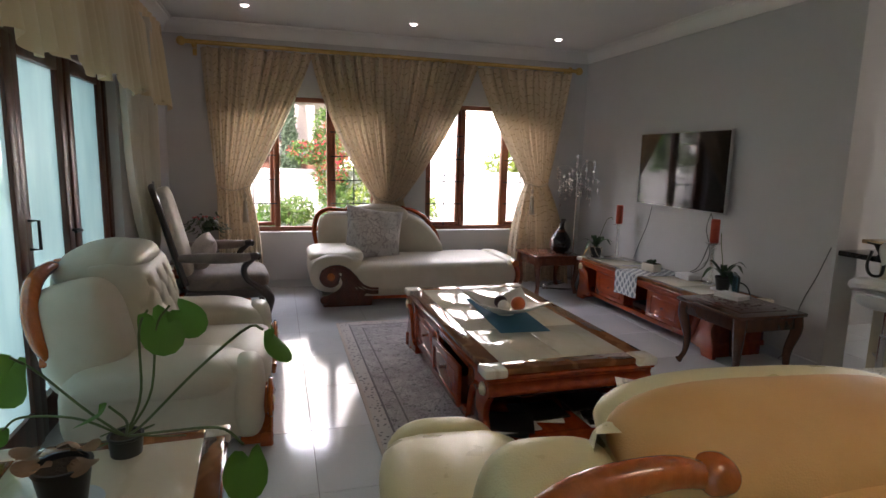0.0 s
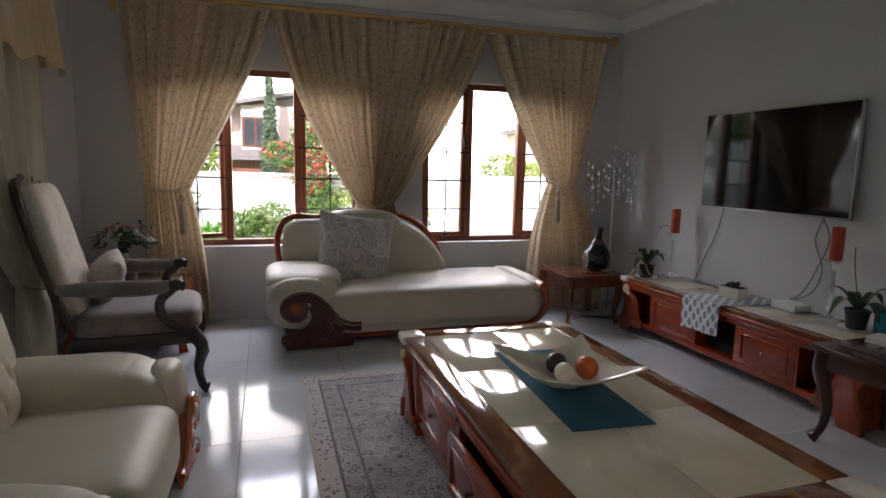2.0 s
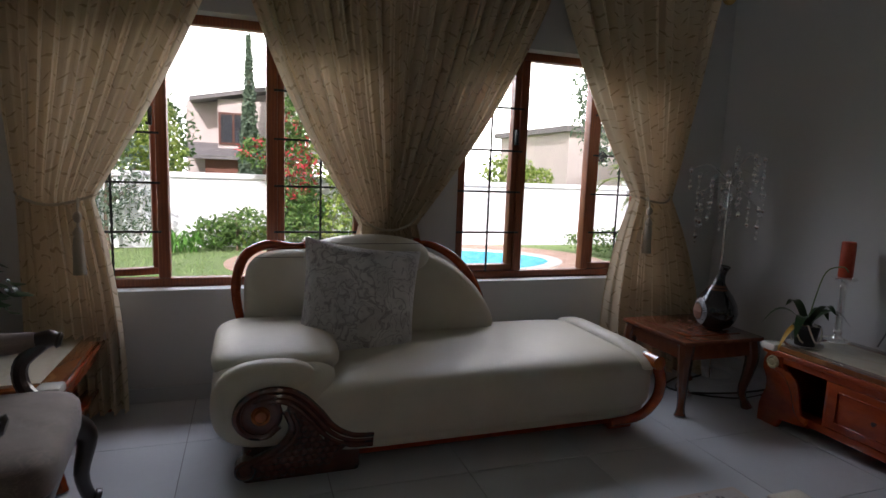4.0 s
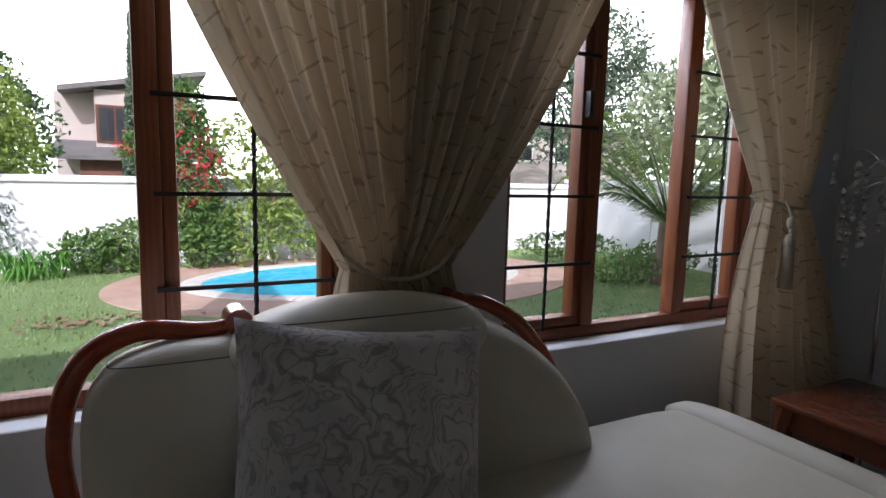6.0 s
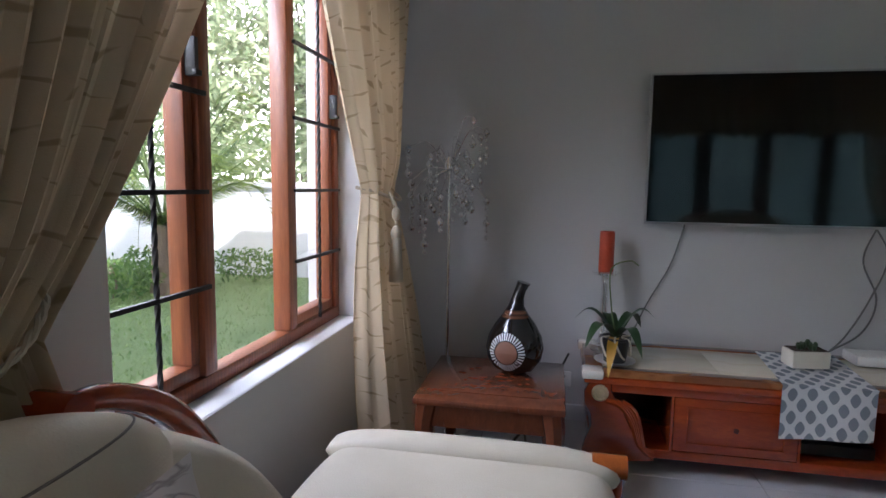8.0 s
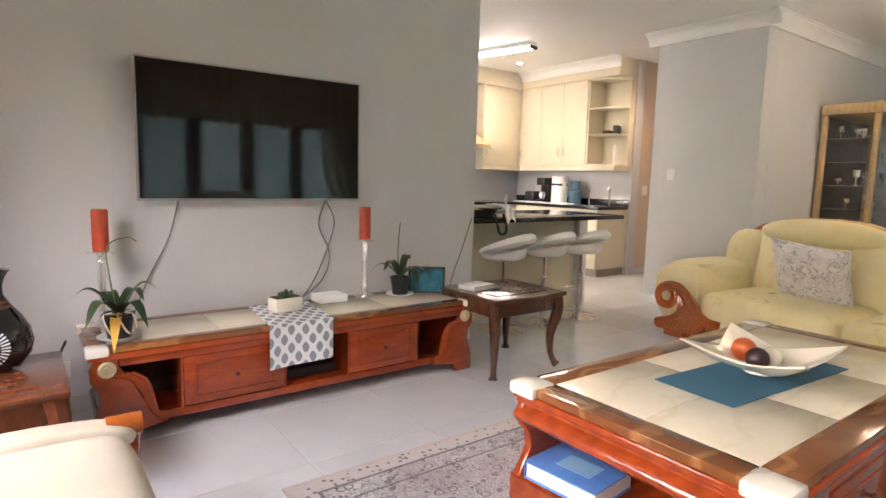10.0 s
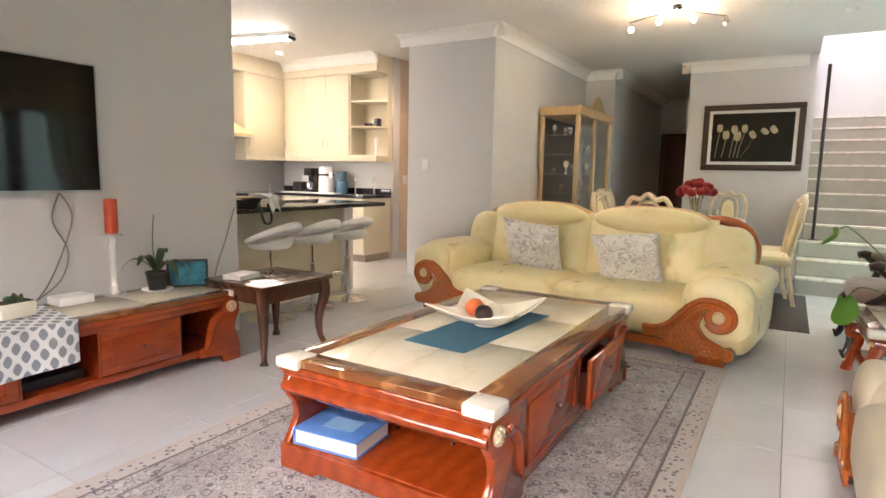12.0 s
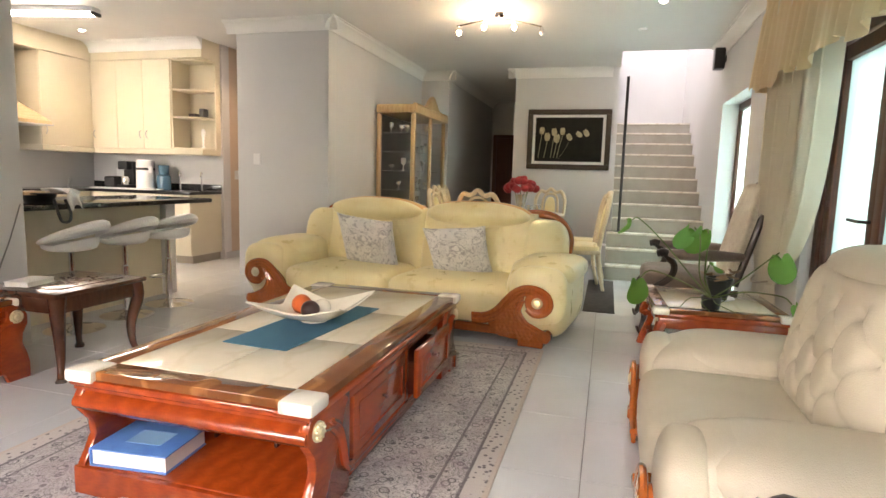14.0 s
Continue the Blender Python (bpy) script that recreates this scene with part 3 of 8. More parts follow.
# the opening is unseen, added to brighten the kitchen and the pillar
wall("wall_kitchen_north", (RX + 0.202, 7.198, 4.0, 4.2, -0.1, H), "pale painted kitchen wall with an added, unseen window opening", holes=[(5.65, 7.0, 1.05, 2.15)])

# ceiling, with the stair opening left free
bm = boxes((LX - 0.25, 7.4, -1.85, WY + 0.25, H, H + 0.14), (0.1, 7.4, -6.6, -1.852, H, H + 0.14))
solo("ceiling", bm, CEIL, "smooth white painted ceiling", "ceiling", kind="structure", smooth=False)
# unseen slabs: eaves sized to shade the lawn, veranda slab added against sun
roof = bmesh.new()
for d in ((LX - 2.6, LX - 0.252, 0.9, 6.2), (LX - 0.25, 7.9, -1.74, WY + 0.85), (0.242, 7.9, -7.2, -1.742)):
    box(roof, d[0], d[1], d[2], d[3], H + 0.17, H + 0.42)
solo("roof", roof, ROOF_DARK, "unseen flat grey roof slab, added to shade lawn and veranda doors", "roof", kind="structure", smooth=False)
bm = boxes((LX, 0.1, -5.25, -1.85, 5.2, 5.23))
sk = solo("skylight", bm, GLASS, "clear glass roof light over the stair", "skylight", kind="structure", smooth=False)
sk.visible_shadow = False

# cornices: a cove and two fillets
def cornice(p, q, inward, name="cornice"):
    """From p to q along the wall line; inward is the unit step from the wall into the room."""
    p, q, n = Vector((*p, 0)), Vector((*q, 0)), Vector((*inward, 0))
    prof = [(0, H - 0.13), (0.015, H - 0.13), (0.018, H - 0.11), (0.03, H - 0.075), (0.055, H - 0.04), (0.085, H - 0.025), (0.088, H - 0.012), (0.11, H - 0.010), (0.11, H - 0.001), (0, H - 0.001)]
    bm = skin(bmesh.new(), [[a + n * d + Vector((0, 0, z)) for d, z in prof] for a in (p, q)])
    return solo(name, bm, WHITE, "white moulded plaster cornice", "cornice", kind="structure")


e = 0.002
cornice((LX, WY - e), (RX, WY - e), (0, -1))
cornice((RX - e, 2.95), (RX - e, WY), (-1, 0))
cornice((LX + e, -1.85), (LX + e, WY), (1, 0))
cornice((2.95, 0.22 + e), (4.28, 0.22 + e), (0, 1))
cornice((3.06 - e, -2.9), (3.06 - e, 0.33), (-1, 0))
cornice((2.51, -2.9 + e), (3.06, -2.9 + e), (0, 1))
cornice((2.62 - e, -6.4), (2.62 - e, -2.79), (-1, 0))
cornice((0.2, -2.86 + e), (1.69, -2.86 + e), (0, 1))
cornice((1.58 + e, -6.4), (1.58 + e, -2.75), (1, 0))
cornice((5.06, -0.34), (6.9, -0.34), (0, 1))

# skirting tiles
def skirting(x0, x1, y0, y1):
    solo("baseboard", boxes((x0, x1, y0, y1, 0.0, 0.085), bevel=0.003), TILE, "grey tile skirting along the wall", "baseboard", kind="structure", smooth=False)


skirting(LX + 0.002, RX - 0.002, WY - 0.014, WY - 0.002)
skirting(RX - 0.014, RX - 0.002, 3.04, WY - 0.016)
skirting(LX + 0.002, LX + 0.014, 4.75, WY - 0.016)
skirting(LX + 0.002, LX + 0.014, 0.0, 1.64)
skirting(3.07, 4.16, 0.222, 0.234)
skirting(3.046, 3.058, -2.88, 0.21)
skirting(0.12, 1.57, -2.858, -2.846)
skirting(5.046, 5.058, -3.2, -0.72)

# floor: bed of grout, then the tiles
bm = boxes((LX - 0.25, 7.4, -6.6, WY + 0.25, -0.14, -0.004))
floor = solo("floor", bm, GROUT, "polished pale grey porcelain tiled floor", "floor", kind="structure", smooth=False)


# windows
def window(name, x0, x1, posts, z0, z1, open_left=False):
    y0, y1 = WY + 0.10, WY + 0.165
    w = thing(name, pose(0, 0, 0), "hardwood casement window with black twisted bars", "window", kind="structure")
    part("window_frame", boxes((x0, x1, y0, y1, z0, z0 + 0.05), (x0, x1, y0, y1, z1 - 0.05, z1), (x0, x0 + 0.05, y0, y1, z0 + 0.05, z1 - 0.05), (x1 - 0.05, x1, y0, y1, z0 + 0.05, z1 - 0.05), bevel=0.006), WINDOW_WOOD, w)
    for p in posts:
        part("mullion", boxes((p - 0.03, p + 0.03, y0 - 0.005, y1, z0 + 0.05, z1 - 0.05), bevel=0.008), WINDOW_WOOD, w)
    spans = [(x0 + 0.05, posts[0] - 0.03), (posts[0] + 0.03, posts[1] - 0.03), (posts[1] + 0.03, x1 - 0.05)]
    for i, (a, b) in enumerate(spans):
        if i == 1:
            p = part("pane", boxes((a, b, y0 + 0.03, y0 + 0.034, z0 + 0.05, z1 - 0.05)), GLASS, w, smooth=False)
            p.visible_shadow = False
            continue
        fw = 0.04
        sash = boxes((a, b, y0 + 0.012, y1 + 0.01, z0 + 0.052, z0 + 0.052 + fw), (a, b, y0 + 0.012, y1 + 0.01, z1 - 0.052 - fw, z1 - 0.052), (a, a + fw, y0 + 0.012, y1 + 0.01, z0 + 0.052 + fw, z1 - 0.052 - fw), (b - fw, b, y0 + 0.012, y1 + 0.01, z0 + 0.052 + fw, z1 - 0.052 - fw), bevel=0.006)
        turn = Matrix.Identity(4)
        if (open_left and i == 0):
            turn = Matrix.Translation((a, y1, 0)) @ Matrix.Rotation(radians(14), 4, 'Z') @ Matrix.Translation((-a, -y1, 0))
            bmesh.ops.transform(sash, matrix=turn, verts=sash.verts[:])
        s = part("sash", sash, WINDOW_WOOD, w)
        glass = boxes((a + fw, b - fw, y0 + 0.04, y0 + 0.044, z0 + 0.05 + fw, z1 - 0.05 - fw))
        bmesh.ops.transform(glass, matrix=turn, verts=glass.verts[:])
        p = part("pane", glass, GLASS, s, smooth=False)
        p.visible_shadow = False
        # burglar bars: twisted uprights and flat rails
        xm, yb = (a + b) / 2, y0 - 0.012
        bars = []
        bm = bmesh.new()
        rings = []
        for k in range(90):
            z = z0 + 0.05 + (z1 - z0 - 0.1) * k / 89
            an = k * 0.55
            rings.append([(xm + 0.0075 * math.cos(an + q * math.pi / 2), yb + 0.0075 * math.sin(an + q * math.pi / 2), z) for q in range(4)])
        part("bar", skin(bm, rings), IRON, w, "black twisted iron bar")
        for z in (0.93, 1.195, 1.46, 1.73):
            part("bar", boxes((a - 0.02, b + 0.02, yb - 0.006, yb + 0.006, z - 0.006, z + 0.006)), IRON, w, "black iron rail", smooth=False)
        # stay and handle
        part("handle", boxes((b - 0.03, b - 0.012, y0 - 0.02, y0 + 0.012, 1.5, 1.6), (b - 0.04, b - 0.012, y0 - 0.03, y0 - 0.018, 1.5, 1.515), bevel=0.003), IRON, w)
    part("window_sill", boxes((x0 - 0.0, x1 + 0.0, WY + 0.004, WY + 0.099, z0 - 0.03, z0 + 0.003), bevel=0.004), WHITE, w, "painted plaster sill")
    return w


window("window_1", W1[0], W1[1], (0.055, 0.625), *WIN_Z, open_left=True)
window("window_2", W2[0], W2[1], (2.2, 2.725), *WIN_Z)

# veranda doors: dark frame with frosted leaves
vd = thing("door_1", pose(0, 0, 0), "dark hardwood veranda doors with frosted glass panes", "glazed doors", kind="structure")
x0, x1 = LX - 0.14, LX - 0.06
ya, yb = DOOR_Y
part("door_frame", boxes((x0, x1, ya, ya + 0.07, 0, 2.06), (x0, x1, yb - 0.07, yb, 0, 2.06), (x0, x1, ya + 0.07, yb - 0.07, 1.99, 2.06), bevel=0.006), DOOR_WOOD, vd)
n = 4
step = (yb - ya - 0.14) / n
for i in range(n):
    a = ya + 0.07 + i * step
    b = a + step
    xs = x0 + (0.012 if i % 2 else -0.012), x1 - (0.012 if i % 2 else 0.022)
    leaf = part("door_leaf", boxes((*xs, a + 0.002, a + 0.09, 0.01, 1.985), (*xs, b - 0.09, b - 0.002, 0.01, 1.985), (*xs, a + 0.09, b - 0.09, 0.01, 0.2), (*xs, a + 0.09, b - 0.09, 1.9, 1.985), bevel=0.005), DOOR_WOOD, vd)
    part("pane", boxes((xs[0] + 0.03, xs[0] + 0.036, a + 0.085, b - 0.085, 0.19, 1.91)), FROSTED, leaf, "frosted glass pane", smooth=False)
    if i in (0, 2):
        part("handle", tube(bmesh.new(), [(xs[1], b - 0.045, 1.0), (xs[1] + 0.05, b - 0.045, 1.0), (xs[1] + 0.055, b - 0.06, 1.0), (xs[1] + 0.055, b - 0.17, 1.005)], 0.009), IRON, leaf, "dark lever handle")
    if i == 2:
        part("pull", tube(bmesh.new(), [(xs[1], a + 0.05, 0.98), (xs[1] + 0.045, a + 0.05, 0.98), (xs[1] + 0.045, a + 0.05, 1.12), (xs[1], a + 0.05, 1.12)], 0.008), IRON, leaf, "black pull handle")

# entry: glazed door at the outer face
ed = thing("door_2", pose(0, 0, 0), "white framed glazed entry door in a deep reveal", "door", kind="structure")
xo = LX - 0.24
ya, yb = ENTRY_Y
part("door_frame", boxes((xo, xo + 0.07, ya, ya + 0.06, 0, 2.08), (xo, xo + 0.07, yb - 0.06, yb, 0, 2.08), (xo, xo + 0.07, ya + 0.06, yb - 0.06, 2.0, 2.08), (xo, xo + 0.07, (ya + yb) / 2 - 0.04, (ya + yb) / 2 + 0.04, 0, 2.0), bevel=0.005), DOOR_WOOD, ed)
for a, b in ((ya + 0.06, (ya + yb) / 2 - 0.04), ((ya + yb) / 2 + 0.04, yb - 0.06)):
    part("pane", boxes((xo + 0.03, xo + 0.036, a, b, 0.0, 2.0)), FROSTED, ed, "frosted glass pane", smooth=False)

# stairs with a landing: solid treads in pale stone
ST_N, ST_RISE, ST_GO, ST_Y = 12, 0.178, 0.262, -1.30
stairs = thing("stairs", pose(0, 0, 0), "pale stone staircase with white-edged treads", "stairs", kind="structure")
STONE = plain("pale_stair_stone", (0.36, 0.34, 0.29), (0.43, 0.41, 0.36), 0.35, 5, 80, 0.1)
for i in range(ST_N):
    y = ST_Y - i * ST_GO
    left = 0.10 if i > 2 else 0.16
    part("riser", boxes((LX + 0.002, left - 0.004, y - ST_GO - (0.9 if i == ST_N - 1 else 0.02), y, i * ST_RISE, (i + 1) * ST_RISE - 0.025)), STONE, stairs, smooth=False)
    part("tread", boxes((LX + 0.002, left, y - ST_GO - (0.9 if i == ST_N - 1 else 0.02), y + 0.02, (i + 1) * ST_RISE - 0.025, (i + 1) * ST_RISE), bevel=0.005), WHITE_MARBLE, stairs, "white polished tread")
pole = thing("stair_post", pose(0, 0, 0), "slim black iron post standing on the stair", "stair post")
part("post", tube(bmesh.new(), [(0.01, -1.98, 3 * ST_RISE), (0.01, -1.98, 1.5), (0.01, -1.98, 2.50)], 0.018, 10), IRON, pole)
part("base_plate", boxes((-0.04, 0.06, -2.03, -1.93, 3 * ST_RISE, 3 * ST_RISE + 0.01), bevel=0.002), IRON, pole)

# corridor door in the dark
cd = thing("door_3", pose(0, 0, 0), "dark brown corridor door in deep shade", "door", kind="structure")
part("door_leaf", boxes((1.7, 2.5, -6.398, -6.36, 0, 2.03), bevel=0.004), DOOR_WOOD, cd)
part("door_frame", boxes((1.62, 1.698, -6.398, -6.35, 0, 2.1), (2.502, 2.58, -6.398, -6.35, 0, 2.1), (1.698, 2.502, -6.398, -6.35, 2.032, 2.1), bevel=0.004), DOOR_WOOD, cd)

# ceiling downlights
LAMP_GLOW = glow("lamp_glow", (1.0, 0.93, 0.82), 14.0)
OFF_GLASS = plain("lamp_lens_white", (0.8, 0.8, 0.8), (0.85, 0.85, 0.85), 0.3)
downlight = thing("downlight", pose(-0.19, 5.70, H), "small round white recessed ceiling downlight", "downlight", "ceiling downlights")
part("trim_ring", lathe(bmesh.new(), [(0.03, -0.001), (0.045, -0.001), (0.047, -0.006), (0.040, -0.010), (0.03, -0.006)], seg=20), WHITE, downlight)
part("lens", lathe(bmesh.new(), [(0.0005, -0.019), (0.018, -0.017), (0.030, -0.010), (0.030, -0.003), (0.0005, -0.003)], seg=20), LAMP_GLOW, downlight, "glowing lens")
for p in ((1.39, 5.85), (3.03, 5.95), (-0.2, 0.17), (6.27, 0.24), (4.51, -0.39)):
    copy_thing(downlight, pose(*p, H))

# ---- living room: seating ----
def inside(u, v, poly):
    """Whether a point lies within an outline."""
    hit = False
    for (a, b), (c, d) in zip(poly, poly[1:] + poly[:1]):
        if (b > v) != (d > v) and u < (c - a) * (v - b) / (d - b) + a:
            hit = not hit
    return hit


def scroll_front(parent, cx, cz, y, side, mat, out=1, k=1.0, hub=None):
    """Carved arm front round a rosette at (cx, cz): three beads sweep up from the front rail into a disc,
    with a fish-scaled panel below them and a small foot roll. side: +1 when outward is +x; out: the way the front looks along y."""
    def at(u, v, d=0.0):
        return (cx + side * u * k, y + out * d, cz + v * k)
    sweep = [(-0.47, -0.128), (-0.38, -0.122), (-0.30, -0.080), (-0.235, -0.005), (-0.17, 0.062), (-0.095, 0.100), (0.0, 0.098), (0.075, 0.055), (0.094, -0.02), (0.05, -0.078), (-0.02, -0.088), (-0.072, -0.05)]
    path = smooth_path([(u, 0, v) for u, v in sweep], 44)
    for o, r, last in ((0.0, 0.017, 45), (0.027, 0.014, 27), (0.051, 0.013, 24)):
        pts = []
        for i in range(min(last, 45)):
            t = path[min(i + 1, 44)] - path[max(i - 1, 0)]
            n = Vector((t.z, 0, -t.x)).normalized() * o
            pts.append(at(path[i].x + n.x, path[i].z + n.z, 0.010 - o * 0.1))
        part("scroll", tube(bmesh.new(), pts, r * k, 8), mat, parent, "carved wooden scroll bead")
    for o, r in ((0.0, 0.014), (-0.026, 0.011)):
        pts = [at(q.x + o, q.z + o * 0.5, 0.008) for q in smooth_path([(-0.098, 0, 0.01), (-0.122, 0, -0.07), (-0.072, 0, -0.145), (0.02, 0, -0.19), (0.06, 0, -0.205)], 20)]
        part("bead", tube(bmesh.new(), pts, r * k, 7), mat, parent)
    shape = [(-0.44, -0.150), (-0.44, -0.118), (-0.36, -0.112), (-0.29, -0.075), (-0.225, -0.005), (-0.16, 0.055), (-0.10, 0.04), (-0.10, -0.01), (-0.125, -0.07), (-0.075, -0.15), (0.02, -0.195), (0.09, -0.225), (0.07, -0.275), (-0.14, -0.275), (-0.27, -0.262), (-0.33, -0.20), (-0.38, -0.155)]
    ol = [(at(u, v)[0], at(u, v)[2]) for u, v in shape]
    if side < 0:
        ol = ol[::-1]
    a, b = sorted((y - out * 0.045, y + out * 0.004))
    part("carved_panel", extrude(bmesh.new(), ol, "y", a, b, 0.003), mat, parent)
    for r in range(11):
        for c in range(16):
            u, v = -0.42 + 0.033 * c + (0.0165 if r % 2 else 0), -0.262 + 0.026 * r
            if all(inside(u + du, v + dv, shape) for du, dv in ((-0.018, 0), (0.018, 0), (0, 0.03), (0, -0.012))) and v < 0.02 - 0.55 * abs(u + 0.16):
                part("scale", puff(bmesh.new(), at(u, v, 0.004), (0.0155 * k, 0.006, 0.0165 * k), 1, 1, 8, 5), mat, parent)
    part("foot_roll", lathe_y(bmesh.new(), [(0.044 * k, -0.04 * out), (0.044 * k, 0.012 * out), (0.036 * k, 0.020 * out), (0.028 * k, 0.014 * out), (0.022 * k, 0.020 * out), (0.001, 0.022 * out)], at(0.062, -0.232), 16), mat, parent)
    part("disc", lathe_y(bmesh.new(), [(0.088 * k, -0.04 * out), (0.088 * k, 0.010 * out), (0.078 * k, 0.018 * out), (0.066 * k, 0.012 * out), (0.050 * k, 0.014 * out), (0.001, 0.014 * out)], at(0.0, 0.0), 28), mat, parent, "carved wooden disc")
    part("rosette", lathe_y(bmesh.new(), [(0.040 * k, 0.012 * out), (0.038 * k, 0.022 * out), (0.030 * k, 0.018 * out), (0.022 * k, 0.028 * out), (0.001, 0.032 * out)], at(0.0, 0.0), 18), hub or GILT, parent, "pale carved rosette")


def lathe_y(bm, profile, at, seg=16):
    at = Vector(at)
    return skin(bm, [[at + Vector((r * math.cos(a), d, r * math.sin(a))) for a in (2 * math.pi * k / seg for k in range(seg))] for r, d in profile])


def lathe_x(bm, profile, at, sign=1, seg=12):
    at = Vector(at)
    return skin(bm, [[at + Vector((d * sign, r * math.cos(a), r * math.sin(a))) for a in (2 * math.pi * k / seg for k in range(seg))] for r, d in profile])

def puff_line(c, s, e1, e2, m, lat, b0, b1, n):
    """A line on the skin of a stuffed form, at one latitude."""
    def pw(v, e):
        return math.copysign(abs(v) ** e, v)
    out = []
    for i in range(n + 1):
        a, b = radians(lat), radians(b0 + (b1 - b0) * i / n)
        p = Vector((pw(math.cos(a), e1) * pw(math.cos(b), e2) * s[0], pw(math.cos(a), e1) * pw(math.sin(b), e2) * s[1], pw(math.sin(a), e1) * s[2]))
        out.append(Vector(c) + m @ p)
    return out


def smooth_path(ctrl, n):
    """Catmull-Rom through the control points."""
    c = [Vector(p) for p in ctrl]
    c = [c[0] * 2 - c[1]] + c + [c[-1] * 2 - c[-2]]
    out = []
    segs = len(c) - 3
    for i in range(n + 1):
        t = min(i / n * segs, segs - 1e-6)
        k = int(t)
        u = t - k
        a, b, d, e2 = c[k:k + 4]
        out.append(0.5 * ((2 * b) + (d - a) * u + (2 * a - 5 * b + 4 * d - e2) * u * u + (3 * b - a - 3 * d + e2) * u ** 3))
    return out


def tufted(rows, cols, amp=0.30, low=-0.50, high=0.55, wide=0.80):
    """Buttoned dents and soft diamond folds on the front (+y) face."""
    dx, dz = 2 * wide / cols, (high - low) / (rows - 1)

    def f(p):
        if p.y <= 0.0:
            return p
        a = (p.x + wide) / dx + (p.z - low) / (2 * dz)
        b = (p.x + wide) / dx - (p.z - low) / (2 * dz)
        edge = max(0.0, 1 - max(0.0, abs(p.x) - wide + 0.08) / 0.14) * max(0.0, 1 - max(0.0, p.z - high) / 0.16) * max(0.0, 1 - max(0.0, low - p.z) / 0.16)
        fa, fb = abs(a - round(a)), abs(b - round(b))
        hole = math.exp(-(fa * fa + fb * fb) / 0.022)
        fold = math.exp(-(min(fa, fb) / 0.085) ** 2)
        d = edge * amp * (0.78 * hole + 0.22 * fold)
        return Vector((p.x, p.y * (1 - d), p.z))
    return f


def tufted_pad(c, s, m, rows, cols, wide=0.84, low=-0.62, high=0.50, deep=0.030):
    """A buttoned cushion front with diamond folds; half sizes s, bulging to +y."""
    dx, dz = 2 * wide * s[0] / cols, (high - low) * s[2] / (rows - 1)

    def f(u, v):
        x, z = u * 2 - 1, v * 2 - 1
        x, z = math.copysign(abs(x) ** 0.92, x), math.copysign(abs(z) ** 0.92, z)
        y = s[1] * (max(0.0, 1 - abs(x) ** 5) * max(0.0, 1 - abs(z) ** 5)) ** 0.42
        px, pz = x * s[0], z * s[2]
        a = (px + wide * s[0]) / dx + (pz - low * s[2]) / (2 * dz)
        b = (px + wide * s[0]) / dx - (pz - low * s[2]) / (2 * dz)
        fa, fb = abs(a - round(a)), abs(b - round(b))
        fade = max(0.0, 1 - max(0.0, abs(x) - wide) / 0.14) * max(0.0, 1 - max(0.0, z - high) / 0.18) * max(0.0, 1 - max(0.0, low - z) / 0.2)
        y -= fade * (deep * math.exp(-(fa * fa + fb * fb) / 0.030) + deep * 0.35 * math.exp(-(min(fa, fb) / 0.09) ** 2))
        return Vector(c) + m @ Vector((px, y, pz))
    return sheet(bmesh.new(), 84, 64, f)


